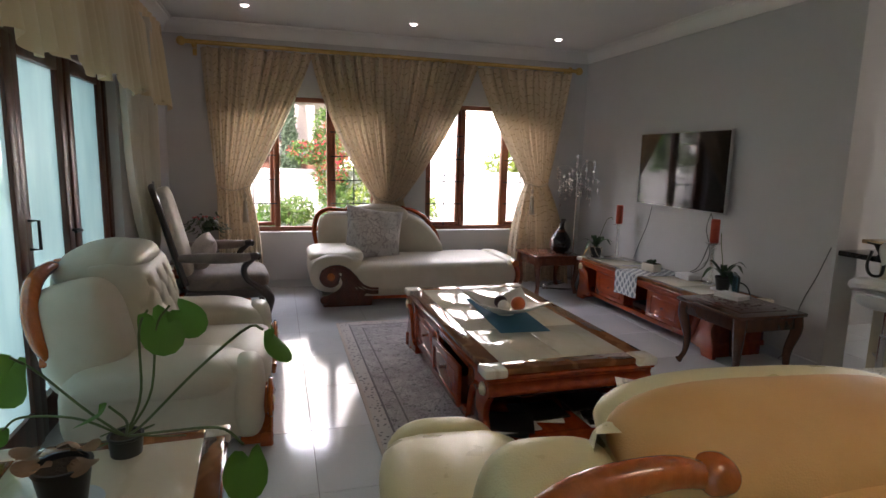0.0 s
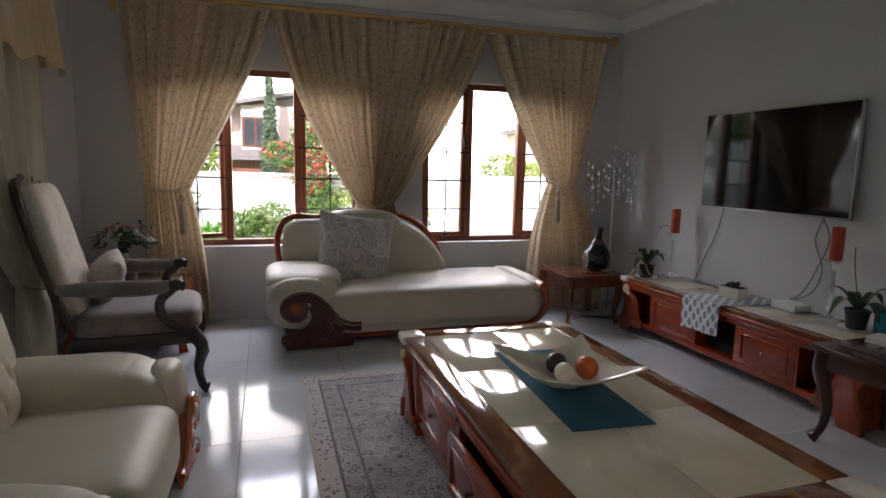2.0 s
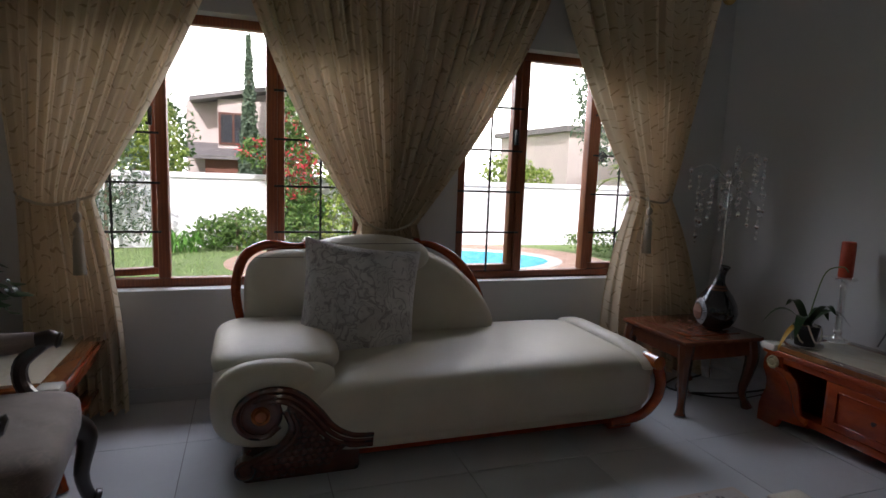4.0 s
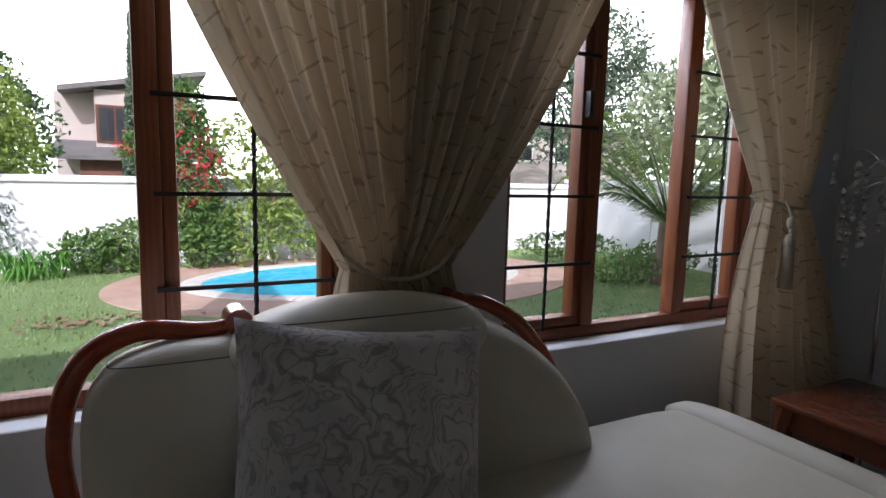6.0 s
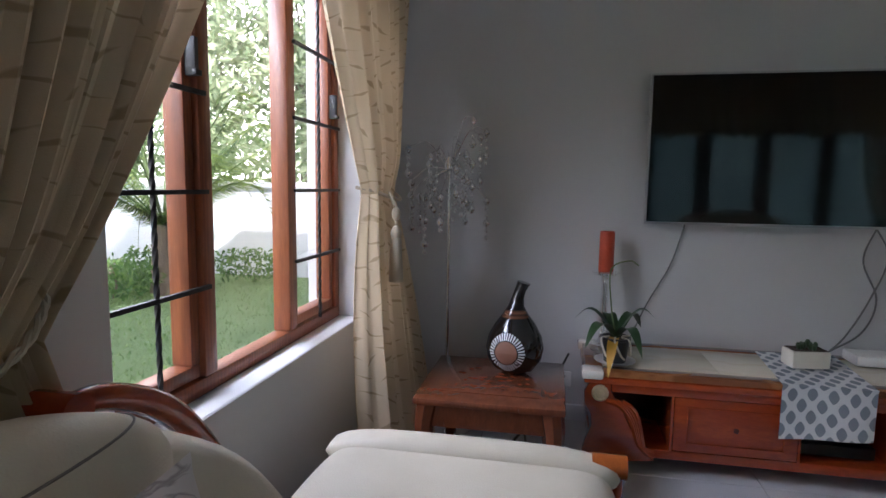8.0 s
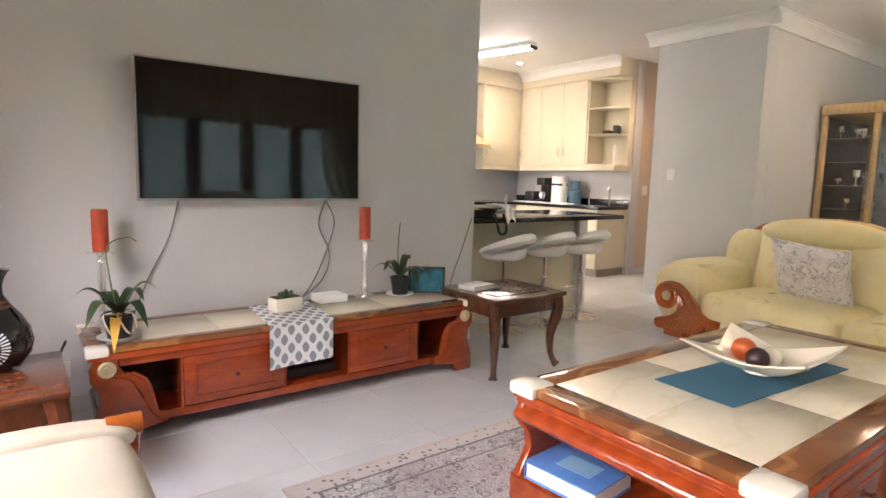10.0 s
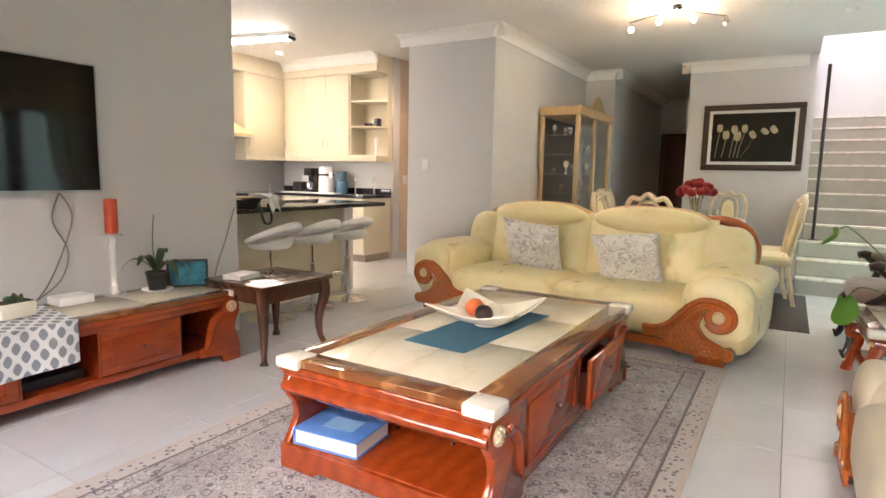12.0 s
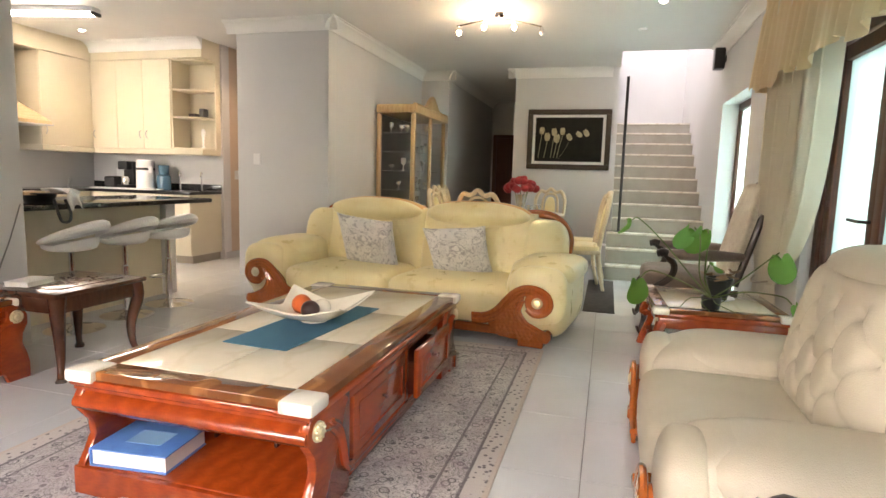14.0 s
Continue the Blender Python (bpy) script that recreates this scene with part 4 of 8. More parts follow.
def scroll_sofa(name, m, width, seats, hide, wood, back_hide, label, category, depth=0.98, back=0.93, seat_z=0.42, arm_z=0.60, aw=0.30, carve=1.0, rake=0.0, pad=0.0):
    """A low rolled-arm seat with carved wooden arm fronts. Local: front +y, floor at z 0."""
    so = thing(name, m, label, category)
    hw, f, bk = width / 2, depth / 2, -depth / 2
    iw = hw - aw + 0.03
    part("base", boxes((-hw + 0.10, hw - 0.10, bk + 0.08, f - 0.14, 0.06, 0.24), bevel=0.03), hide, so)
    # front apron: wooden rail with a shallow bow
    rail = [(-hw + 0.30, f - 0.15), (hw - 0.30, f - 0.15)] + [(hw - 0.30 - (width - 0.60) * i / 12, f - 0.07 + 0.035 * math.sin(math.pi * i / 12)) for i in range(13)]
    part("apron", extrude(bmesh.new(), rail, "z", 0.06, 0.115, 0.008), wood, so, "carved wooden front rail")
    # seat cushions
    sw = 2 * iw / seats
    for i in range(seats):
        cx = -iw + sw * (i + 0.5)
        part("seat_cushion", puff(bmesh.new(), (cx, 0.10, seat_z - 0.15), (sw / 2 - 0.004, f - 0.12, 0.155), 0.42, 0.24, 44, 18), hide, so)
    # arms: fat rolls that swell outwards, with a second cushion on top
    for s in (-1, 1):
        ax = s * (hw - aw / 2 + 0.02)
        arm = part("arm", puff(bmesh.new(), (ax, -0.01, arm_z * 0.5 + 0.01), (aw / 2 + 0.03, f - 0.06, arm_z * 0.5 - 0.02), 0.55, 0.36, 40, 22), hide, so)
        part("arm_pad", puff(bmesh.new(), (ax + s * 0.02, -0.03, arm_z - 0.10), (aw / 2 + 0.045, f - 0.13, 0.105), 0.75, 0.42, 36, 14), hide, arm)
        part("arm_roll", puff(bmesh.new(), (ax + s * 0.03, f - 0.12, arm_z - 0.235), (aw / 2 + 0.005, 0.085, 0.205), 0.65, 0.7, 36, 20), hide, arm)
        scroll_front(so, ax + s * 0.05, arm_z - 0.27, f - 0.02, s, wood, 1, carve)
        part("foot", boxes((ax - 0.06, ax + 0.06, bk + 0.10, bk + 0.20, 0.0, 0.08), bevel=0.01), wood, so)
        part("foot", boxes((ax - 0.09, ax + 0.09, f - 0.16, f - 0.05, 0.0, 0.07), bevel=0.01), wood, so)
    # backs: tufted cushions, overhanging headrest rolls, tan outer shells
    lean = Matrix.Rotation(radians(12), 3, 'X')
    for i in range(seats):
        cx = -iw + sw * (i + 0.5)
        zc, hz = (seat_z + back) / 2 - 0.06, (back - seat_z) / 2 + 0.05
        bc = part("back_cushion", puff(bmesh.new(), (cx, bk + 0.20 - rake * 0.4, zc), (sw / 2 + 0.02, 0.12 + pad * 0.5, hz), 0.5, 0.4, 60, 30, lean), hide, so)
        part("tufted_front", tufted_pad((cx, bk + 0.235 - rake * 0.4, zc), (sw / 2 + 0.015, 0.15 + pad, hz), lean, 4, max(3, round(sw / 0.21)), deep=0.030 if seats == 1 else 0.013, wide=0.84 if seats == 1 else 0.55), hide, bc, "button-tufted leather front")
        part("headrest", puff(bmesh.new(), (cx, bk + 0.255 - rake, back - 0.055), (sw / 2 - 0.03, 0.185, 0.115), 1.0, 0.66, 48, 22, lean), hide, so)
        part("headrest_back", puff(bmesh.new(), (cx, bk + 0.175 - rake, back - 0.056), (sw / 2 - 0.025, 0.185, 0.122), 0.95, 0.62, 48, 22, lean), back_hide, so)
    # outer back, seen from behind
    shell = ((0, bk + 0.06 - (rake if rake < 0 else rake * 0.2), back - 0.44), (iw - 0.15, 0.10, 0.40), 0.42, 0.35)
    part("back_shell", puff(bmesh.new(), *shell, 60, 28, lean), back_hide, so, "smooth leather outer back")
    for lat in (52, 56):
        part("piping", tube(bmesh.new(), puff_line(*shell, lean, lat, 185, 355, 50), 0.003, 6), back_hide, so)
    # side wings at the ends of the back, edged with a carved wooden crest
    for s in (-1, 1):
        part("wing", puff(bmesh.new(), (s * (iw + 0.09), bk + 0.20 - rake * 0.8, back - 0.33), (0.18, 0.19, 0.27), 0.62, 0.6, 40, 24, lean), hide, so)
        part("wing_back", puff(bmesh.new(), (s * (iw + 0.05), bk + 0.13 - rake * 0.6, back - 0.35), (0.19, 0.14, 0.27), 0.55, 0.5, 40, 24, lean), back_hide, so)
        pts = smooth_path([(s * (iw - 0.17), bk - rake + 0.04, back - 0.045), (s * (iw - 0.05), bk - rake + 0.03, back - 0.02), (s * (iw + 0.13), bk - rake + 0.03, back - 0.06), (s * (iw + 0.24), bk - rake + 0.05, back - 0.18), (s * (iw + 0.255), bk - rake + 0.08, back - 0.32), (s * (iw + 0.225), bk - rake + 0.11, back - 0.40)], 26)
        crest = part("crest", tube(bmesh.new(), pts, [0.024 + 0.016 * math.sin(math.pi * i / 26) for i in range(27)], 10), wood, so, "carved wooden crest rail")
        part("curl", puff(bmesh.new(), (s * (iw - 0.165), bk - rake + 0.04, back - 0.035), (0.042, 0.045, 0.042), 1, 0.7, 20, 12), wood, crest)
        part("curl", tube(bmesh.new(), [(s * (iw + 0.225), bk - rake + 0.07, back - 0.41), (s * (iw + 0.225), bk - rake + 0.14, back - 0.41)], 0.028, 12), wood, crest)
    return so


loveseat = scroll_sofa("loveseat", pose(1.73, 1.29, 0, 0, 0, -7), 2.68, 2, YELLOW_LEATHER, CARVED, TAN_BACK, "butter-yellow leather two-seat sofa with carved amber wood arm fronts", "sofa", depth=1.04, back=0.905, aw=0.40, rake=0.02)
armchair = scroll_sofa("armchair", pose(-0.475, 3.55, 0, 0, 0, -91), 1.34, 1, CREAM_LEATHER, CARVED, CREAM_LEATHER, "cream leather rolled-arm armchair with button-tufted back", "armchair", depth=1.0, back=0.91, seat_z=0.385, arm_z=0.49, aw=0.32, carve=0.82, rake=0.08, pad=0.09)


def cushion(name, m, size, mat, label):
    bm = bmesh.new()
    s = size / 2
    def top(sgn):
        def g2(u, v):
            x, z = u * 2 - 1, v * 2 - 1
            pull = 1 - 0.08 * (1 - x * x) * abs(z) ** 3 - 0.0
            pull2 = 1 - 0.08 * (1 - z * z) * abs(x) ** 3
            t = max(0.0, (1 - x * x) * (1 - z * z)) ** 0.45
            w = 0.006 * noise.noise(Vector((x * 3.1, z * 3.3, sgn * 2.0)))
            return Vector((x * s * pull2, sgn * (0.085 * t + w * t), z * s * pull))
        return g2
    sheet(bm, 26, 26, top(1))
    sheet(bm, 26, 26, top(-1))
    bmesh.ops.remove_doubles(bm, verts=bm.verts[:], dist=0.0015)
    return solo(name, bm, mat, label, "cushion", m)


cushion("throw_pillow", loveseat.matrix_world @ pose(-0.45, 0.05, 0.555, -27, 5, 4), 0.52, PAISLEY, "square grey paisley cushion leaning on the yellow sofa")["group"] = "sofa cushions"
cushion("throw_pillow", loveseat.matrix_world @ pose(0.38, 0.05, 0.57, -25, -5, -3), 0.56, PAISLEY, "square grey paisley cushion leaning on the yellow sofa")["group"] = "sofa cushions"

# ---- daybed under the windows ----
db = thing("daybed", pose(0, 0, 0), "cream leather chaise daybed with one rolled arm and carved back", "daybed")
CR, WD = CREAM_LEATHER, MAHOG
# base below the arm: its shade is put into the wood colour
part("plinth", boxes((0.46, 0.95, 5.55, 6.30, 0.0, 0.12), bevel=0.02), MAHOG_D, db, "carved wooden base coloured dark for its shade")
part("plinth", boxes((0.9, 2.40, 5.58, 6.34, 0.055, 0.13), bevel=0.015), WD, db, "dark wooden base rail")
part("foot", boxes((2.28, 2.42, 5.62, 5.74, 0.0, 0.06), bevel=0.01), WD, db)
part("foot", boxes((2.28, 2.42, 6.2, 6.32, 0.0, 0.06), bevel=0.01), WD, db)
part("seat", puff(bmesh.new(), (1.58, 5.93, 0.275), (0.90, 0.44, 0.16), 0.36, 0.2, 56, 22), CR, db)
part("seat_side", puff(bmesh.new(), (1.60, 5.93, 0.20), (0.86, 0.42, 0.11), 0.3, 0.2, 48, 16), CR, db)
# low roll at the foot end
part("end_roll", puff(bmesh.new(), (2.42, 5.93, 0.385), (0.065, 0.45, 0.065), 0.85, 0.3, 36, 14), CR, db)
crv = smooth_path([(2.44, 5.49, 0.39), (2.47, 5.49, 0.30), (2.46, 5.50, 0.20), (2.38, 5.52, 0.11), (2.22, 5.54, 0.085)], 14)
part("end_rail", tube(bmesh.new(), crv, [0.03 - 0.008 * i / 14 for i in range(15)], 10), WD, db, "carved wooden end rail")
part("end_curl", tube(bmesh.new(), [(2.43, 5.46, 0.405), (2.43, 5.56, 0.405)], 0.036, 14), CARVED, db)
# rolled arm
arm = part("arm", puff(bmesh.new(), (0.60, 5.93, 0.35), (0.26, 0.42, 0.19), 0.7, 0.32, 44, 22), CR, db)
part("arm_pad", puff(bmesh.new(), (0.61, 5.95, 0.475), (0.275, 0.36, 0.085), 0.8, 0.4, 40, 16), CR, arm)
part("arm_front", puff(bmesh.new(), (0.575, 5.585, 0.335), (0.235, 0.075, 0.185), 0.8, 0.75, 32, 16), CR, arm)
# arm front in the same dark wood, shade included in the colour
scroll_front(db, 0.535, 0.315, 5.515, -1, MAHOG_D, -1, 0.98, CARVED)
# back: left shell, crowning roll and long falling right shell
lean = Matrix.Rotation(radians(-8), 3, 'X')
part("back_cushion", puff(bmesh.new(), (0.77, 6.30, 0.62), (0.30, 0.11, 0.255), 0.55, 0.5, 44, 26, lean), CR, db)


bm = bmesh.new()
outl = [(p[0], p[2]) for p in smooth_path([(1.05, 0, 0.40), (1.05, 0, 0.80), (1.32, 0, 0.88), (1.55, 0, 0.82), (1.74, 0, 0.675), (1.85, 0, 0.50), (1.86, 0, 0.40)], 26)]
rings = []
for d, sc in ((-0.115, 0.86), (-0.10, 0.93), (-0.06, 0.985), (0.0, 1.0), (0.06, 0.985), (0.09, 0.93)):
    rings.append([(1.36 + (x - 1.36) * sc, 6.28 + d + (z - 0.4) * 0.13, 0.4 + (z - 0.4) * sc) for x, z in outl])
skin(bm, rings)
part("back_cushion", bm, CR, db)
part("headrest", puff(bmesh.new(), (1.11, 6.285, 0.835), (0.345, 0.135, 0.122), 0.9, 0.62, 48, 24, lean), CR, db)
part("piping", tube(bmesh.new(), puff_line((1.11, 6.285, 0.835), (0.345, 0.135, 0.122), 0.9, 0.62, lean, 32, 186, 354, 40), 0.0018, 6), SEAM, db)
part("piping", tube(bmesh.new(), puff_line((0.77, 6.30, 0.62), (0.30, 0.11, 0.255), 0.55, 0.5, lean, 46, 178, 300, 30), 0.0018, 6), SEAM, db)
crest = smooth_path([(0.80, 6.34, 0.895), (0.72, 6.34, 0.885), (0.58, 6.34, 0.895), (0.47, 6.33, 0.83), (0.43, 6.31, 0.68), (0.45, 6.28, 0.52), (0.48, 6.26, 0.44)], 30)
part("crest", tube(bmesh.new(), crest, [0.016 + 0.011 * math.sin(math.pi * i / 30) for i in range(31)], 10), MAHOG, db, "carved wooden crest rail")
part("curl", tube(bmesh.new(), [(0.80, 6.30, 0.905), (0.80, 6.38, 0.905)], 0.032, 14), MAHOG, db)
crest = smooth_path([(1.40, 6.37, 0.90), (1.52, 6.38, 0.88), (1.66, 6.38, 0.80), (1.78, 6.38, 0.66), (1.84, 6.37, 0.52), (1.86, 6.36, 0.42)], 26)
part("crest", tube(bmesh.new(), crest, [0.016 + 0.011 * math.sin(math.pi * i / 26) for i in range(27)], 10), MAHOG, db, "carved wooden crest rail")
part("curl", tube(bmesh.new(), [(1.40, 6.32, 0.905), (1.40, 6.39, 0.905)], 0.028, 14), MAHOG, db)
cushion("throw_pillow", pose(1.03, 6.035, 0.63, -15, 8, 3), 0.62, FLORAL, "square taupe floral cushion leaning on the daybed back")

# ---- wing chair by the veranda wall ----
wc = thing("wing_chair", pose(-0.47, 5.19, 0, 0, 0, -84), "dark carved wood armchair with brown floral tapestry upholstery", "armchair")
part("seat", puff(bmesh.new(), (0, 0.10, 0.42), (0.33, 0.33, 0.085), 0.5, 0.35, 40, 16), TAPESTRY, wc, "brown floral seat")
part("seat_frame", boxes((-0.33, 0.33, -0.22, 0.40, 0.29, 0.37), bevel=0.02), EBONY, wc)
lean = Matrix.Rotation(radians(14), 3, 'X')
part("backrest", puff(bmesh.new(), (0, -0.30, 0.82), (0.30, 0.07, 0.37), 0.4, 0.55, 40, 26, lean, tufted(5, 3, 0.16)), BEIGE_TAPESTRY, wc, "tall buttoned beige floral back")
bk = smooth_path([(-0.31, -0.22, 0.42), (-0.33, -0.32, 0.80), (-0.30, -0.40, 1.10), (-0.16, -0.44, 1.19), (0, -0.45, 1.215), (0.16, -0.44, 1.19), (0.30, -0.40, 1.10), (0.33, -0.32, 0.80), (0.31, -0.22, 0.42)], 40)
part("back_frame", tube(bmesh.new(), bk, 0.026, 8), EBONY, wc)
for s in (-1, 1):
    pts = smooth_path([(s * 0.32, -0.26, 0.64), (s * 0.37, -0.05, 0.645), (s * 0.385, 0.18, 0.64), (s * 0.385, 0.30, 0.65), (s * 0.385, 0.35, 0.64)], 18)
    ar = part("arm_pad", tube(bmesh.new(), pts[:13], [0.03 + 0.014 * math.sin(math.pi * i / 12) for i in range(13)], 10), TAPESTRY, wc)
    part("arm_rail", tube(bmesh.new(), pts[11:], [0.026, 0.028, 0.03, 0.034, 0.03, 0.026, 0.032, 0.02][:len(pts[11:])], 10), EBONY, wc)
    pts = smooth_path([(s * 0.385, 0.29, 0.635), (s * 0.375, 0.22, 0.56), (s * 0.36, 0.24, 0.46), (s * 0.34, 0.36, 0.36)], 14)
    part("arm_support", tube(bmesh.new(), pts, 0.026, 8), EBONY, wc)
    pts = smooth_path([(s * 0.30, 0.36, 0.36), (s * 0.335, 0.42, 0.28), (s * 0.315, 0.40, 0.14), (s * 0.325, 0.42, 0.04), (s * 0.33, 0.45, 0.02)], 18)
    part("leg", tube(bmesh.new(), pts, [0.05 - 0.026 * math.sin(math.pi * 0.5 * min(1, i / 13)) + (0.012 if i > 15 else 0) for i in range(19)], 10), EBONY, wc, "carved cabriole leg")
    part("leg", tube(bmesh.new(), [(s * 0.28, -0.20, 0.33), (s * 0.29, -0.25, 0.15), (s * 0.30, -0.34, 0.015)], [0.032, 0.028, 0.024], 8), EBONY, wc)
cushion("throw_pillow", wc.matrix_world @ pose(-0.10, -0.10, 0.63, -25, 10, 8), 0.28, LATTICE_CLOTH, "small brown spotted cushion on the wing chair")

wc2 = copy_thing(wc, pose(-0.56, 0.84, 0, 0, 0, -90))
cushion("throw_pillow", wc2.matrix_world @ pose(-0.06, -0.08, 0.63, -25, 10, 8), 0.30, LATTICE_CLOTH, "small brown spotted cushion on the wing chair")

# ---- marble-topped low furniture ----
def marble_top(parent, x0, x1, y0, y1, z, slabs, band=0.13, t=0.035):
    """Ivory inset slabs, brown marble band and white corner blocks."""
    for a, b, c, d in ((x0 + band, x1 - band, y0 + 0.012, y0 + band), (x0 + band, x1 - band, y1 - band, y1 - 0.012), (x0 + 0.012, x0 + band, y0 + band, y1 - band), (x1 - band, x1 - 0.012, y0 + band, y1 - band)):
        part("marble_band", boxes((a + 0.0005, b - 0.0005, c + 0.0005, d - 0.0005, z - t, z - 0.004), bevel=0.003), BROWN_MARBLE, parent, "brown polished marble band")
    for a, b in ((x0 - 0.006, x0 + band), (x1 - band, x1 + 0.006)):
        for c, d in ((y0 - 0.006, y0 + band), (y1 - band, y1 + 0.006)):
            part("corner_block", boxes((a, b, c, d, z - t - 0.012, z), bevel=0.012), WHITE_MARBLE, parent, "white marble corner block")
    nx, ny = slabs
    for i in range(nx):
        for k in range(ny):
            w, h = (x1 - x0 - 2 * band) / nx, (y1 - y0 - 2 * band) / ny
            a, c = x0 + band + i * w, y0 + band + k * h
            part("slab", boxes((a + 0.001, a + w - 0.001, c + 0.001, c + h - 0.001, z - t, z - 0.004), bevel=0.002), IVORY, parent, "ivory marble slab")


def rosette(parent, p, r=0.03, axis="y", sign=-1):
    bm = bmesh.new()
    lathe(bm, [(r, 0), (r, 0.008), (r * 0.75, 0.014), (r * 0.55, 0.010), (r * 0.4, 0.018), (0.001, 0.020)], seg=14)
    for k in range(10):
        a = 2 * math.pi * k / 10
        puff(bm, (r * 0.78 * math.cos(a), r * 0.78 * math.sin(a), 0.010), (r * 0.2, r * 0.2, 0.007), 1, 1, 8, 4)
    rot = Matrix.Rotation(radians(90) * (1 if sign < 0 else -1), 4, 'X') if axis == "y" else Matrix.Rotation(radians(90) * sign, 4, 'Y')
    bmesh.ops.transform(bm, matrix=Matrix.Translation(p) @ rot, verts=bm.verts[:])
    return part("rosette", bm, GILT, parent, "pale gilt rosette")


def fluted_corner(parent, x, y, sx, z0, z1, wood, axis="y", span=0.2):
    """Carved fan of flutes that sweeps from a rosette at the corner down along the long side. axis: the direction of the long side."""
    for k in range(4):
        o = 0.022 * k
        c = [(0.015 + o, z1 - 0.03), (0.075 + o * 0.9, z1 - 0.05 - o * 0.3), (span * 0.62 + o * 0.5, (z0 + z1) / 2 + 0.02 - o * 0.4), (span * 0.8 + o * 0.3, z0 + 0.05 - o * 0.3), (span + 0.02, z0 + 0.025 - o * 0.25)]
        pts = smooth_path([((x, y + sx * u, z) if axis == "y" else (x + sx * u, y, z)) for u, z in c], 16)
        part("flute", tube(bmesh.new(), pts, 0.013, 6), wood, parent)


# coffee table
X0, X1, Y0, Y1, ZT = 1.000, 1.950, 2.485, 4.310, 0.468
ct = thing("coffee_table", pose(0, 0, 0), "large red mahogany coffee table with ivory and brown marble top", "coffee table")
marble_top(ct, X0, X1, Y0, Y1, ZT, (2, 3), band=0.115)
part("under_top", boxes((X0 + 0.004, X1 - 0.004, Y0 + 0.004, Y1 - 0.004, ZT - 0.062, ZT - 0.036), bevel=0.008), MAHOG, ct)
# bulging frieze at both ends
for ye, s in ((Y0, -1), (Y1, 1)):
    prof = [(0.0, ZT - 0.064), (0.0, ZT - 0.075), (-0.02, ZT - 0.085)] + [(-0.02 + 0.035 * math.sin(math.pi * i / 8), ZT - 0.085 - 0.075 * i / 8) for i in range(1, 9)] + [(-0.04, ZT - 0.165), (-0.08, ZT - 0.165), (-0.08, ZT - 0.064)]
    W = X1 - X0
    foot = [(0.01, 0.0), (0.17, 0.0), (0.19, 0.018), (0.225, 0.030), (W - 0.225, 0.030), (W - 0.19, 0.018), (W - 0.17, 0.0), (W - 0.01, 0.0), (W - 0.01, 0.108), (0.01, 0.108)]
    part("bracket_foot", extrude(bmesh.new(), [(X0 + a, b) for a, b in foot], "y", *sorted((ye - s * 0.002, ye - s * 0.03)), 0.004), MAHOG, ct)
    part("end_frieze", skin(bmesh.new(), [[(xx, ye + s * (d - 0.012), z) for d, z in prof] for xx in (X0 + 0.02, X1 - 0.02)]), MAHOG, ct)
part("bottom_shelf", boxes((X0 + 0.03, X1 - 0.03, Y0 + 0.02, Y1 - 0.02, 0.075, 0.115), bevel=0.01), MAHOG, ct)
# recess boards in the darker copy: shade of the opening painted in
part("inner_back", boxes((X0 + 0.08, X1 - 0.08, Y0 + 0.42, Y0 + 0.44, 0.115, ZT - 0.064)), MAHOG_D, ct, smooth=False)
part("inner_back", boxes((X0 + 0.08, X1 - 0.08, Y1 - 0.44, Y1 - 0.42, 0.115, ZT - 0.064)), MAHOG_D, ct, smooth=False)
part("plinth", boxes((X0 + 0.045, X1 - 0.045, Y0 + 0.05, Y1 - 0.05, 0.03, 0.075), bevel=0.008), MAHOG, ct)
side_ol = [(0.02, ZT - 0.064), (0.0, ZT - 0.10), (0.002, ZT - 0.15), (0.045, ZT - 0.205), (0.055, ZT - 0.26), (0.03, 0.16), (0.0, 0.115), (0.0, 0.0), (0.10, 0.0), (0.12, 0.028), (0.30, 0.03), (0.30, ZT - 0.064)]
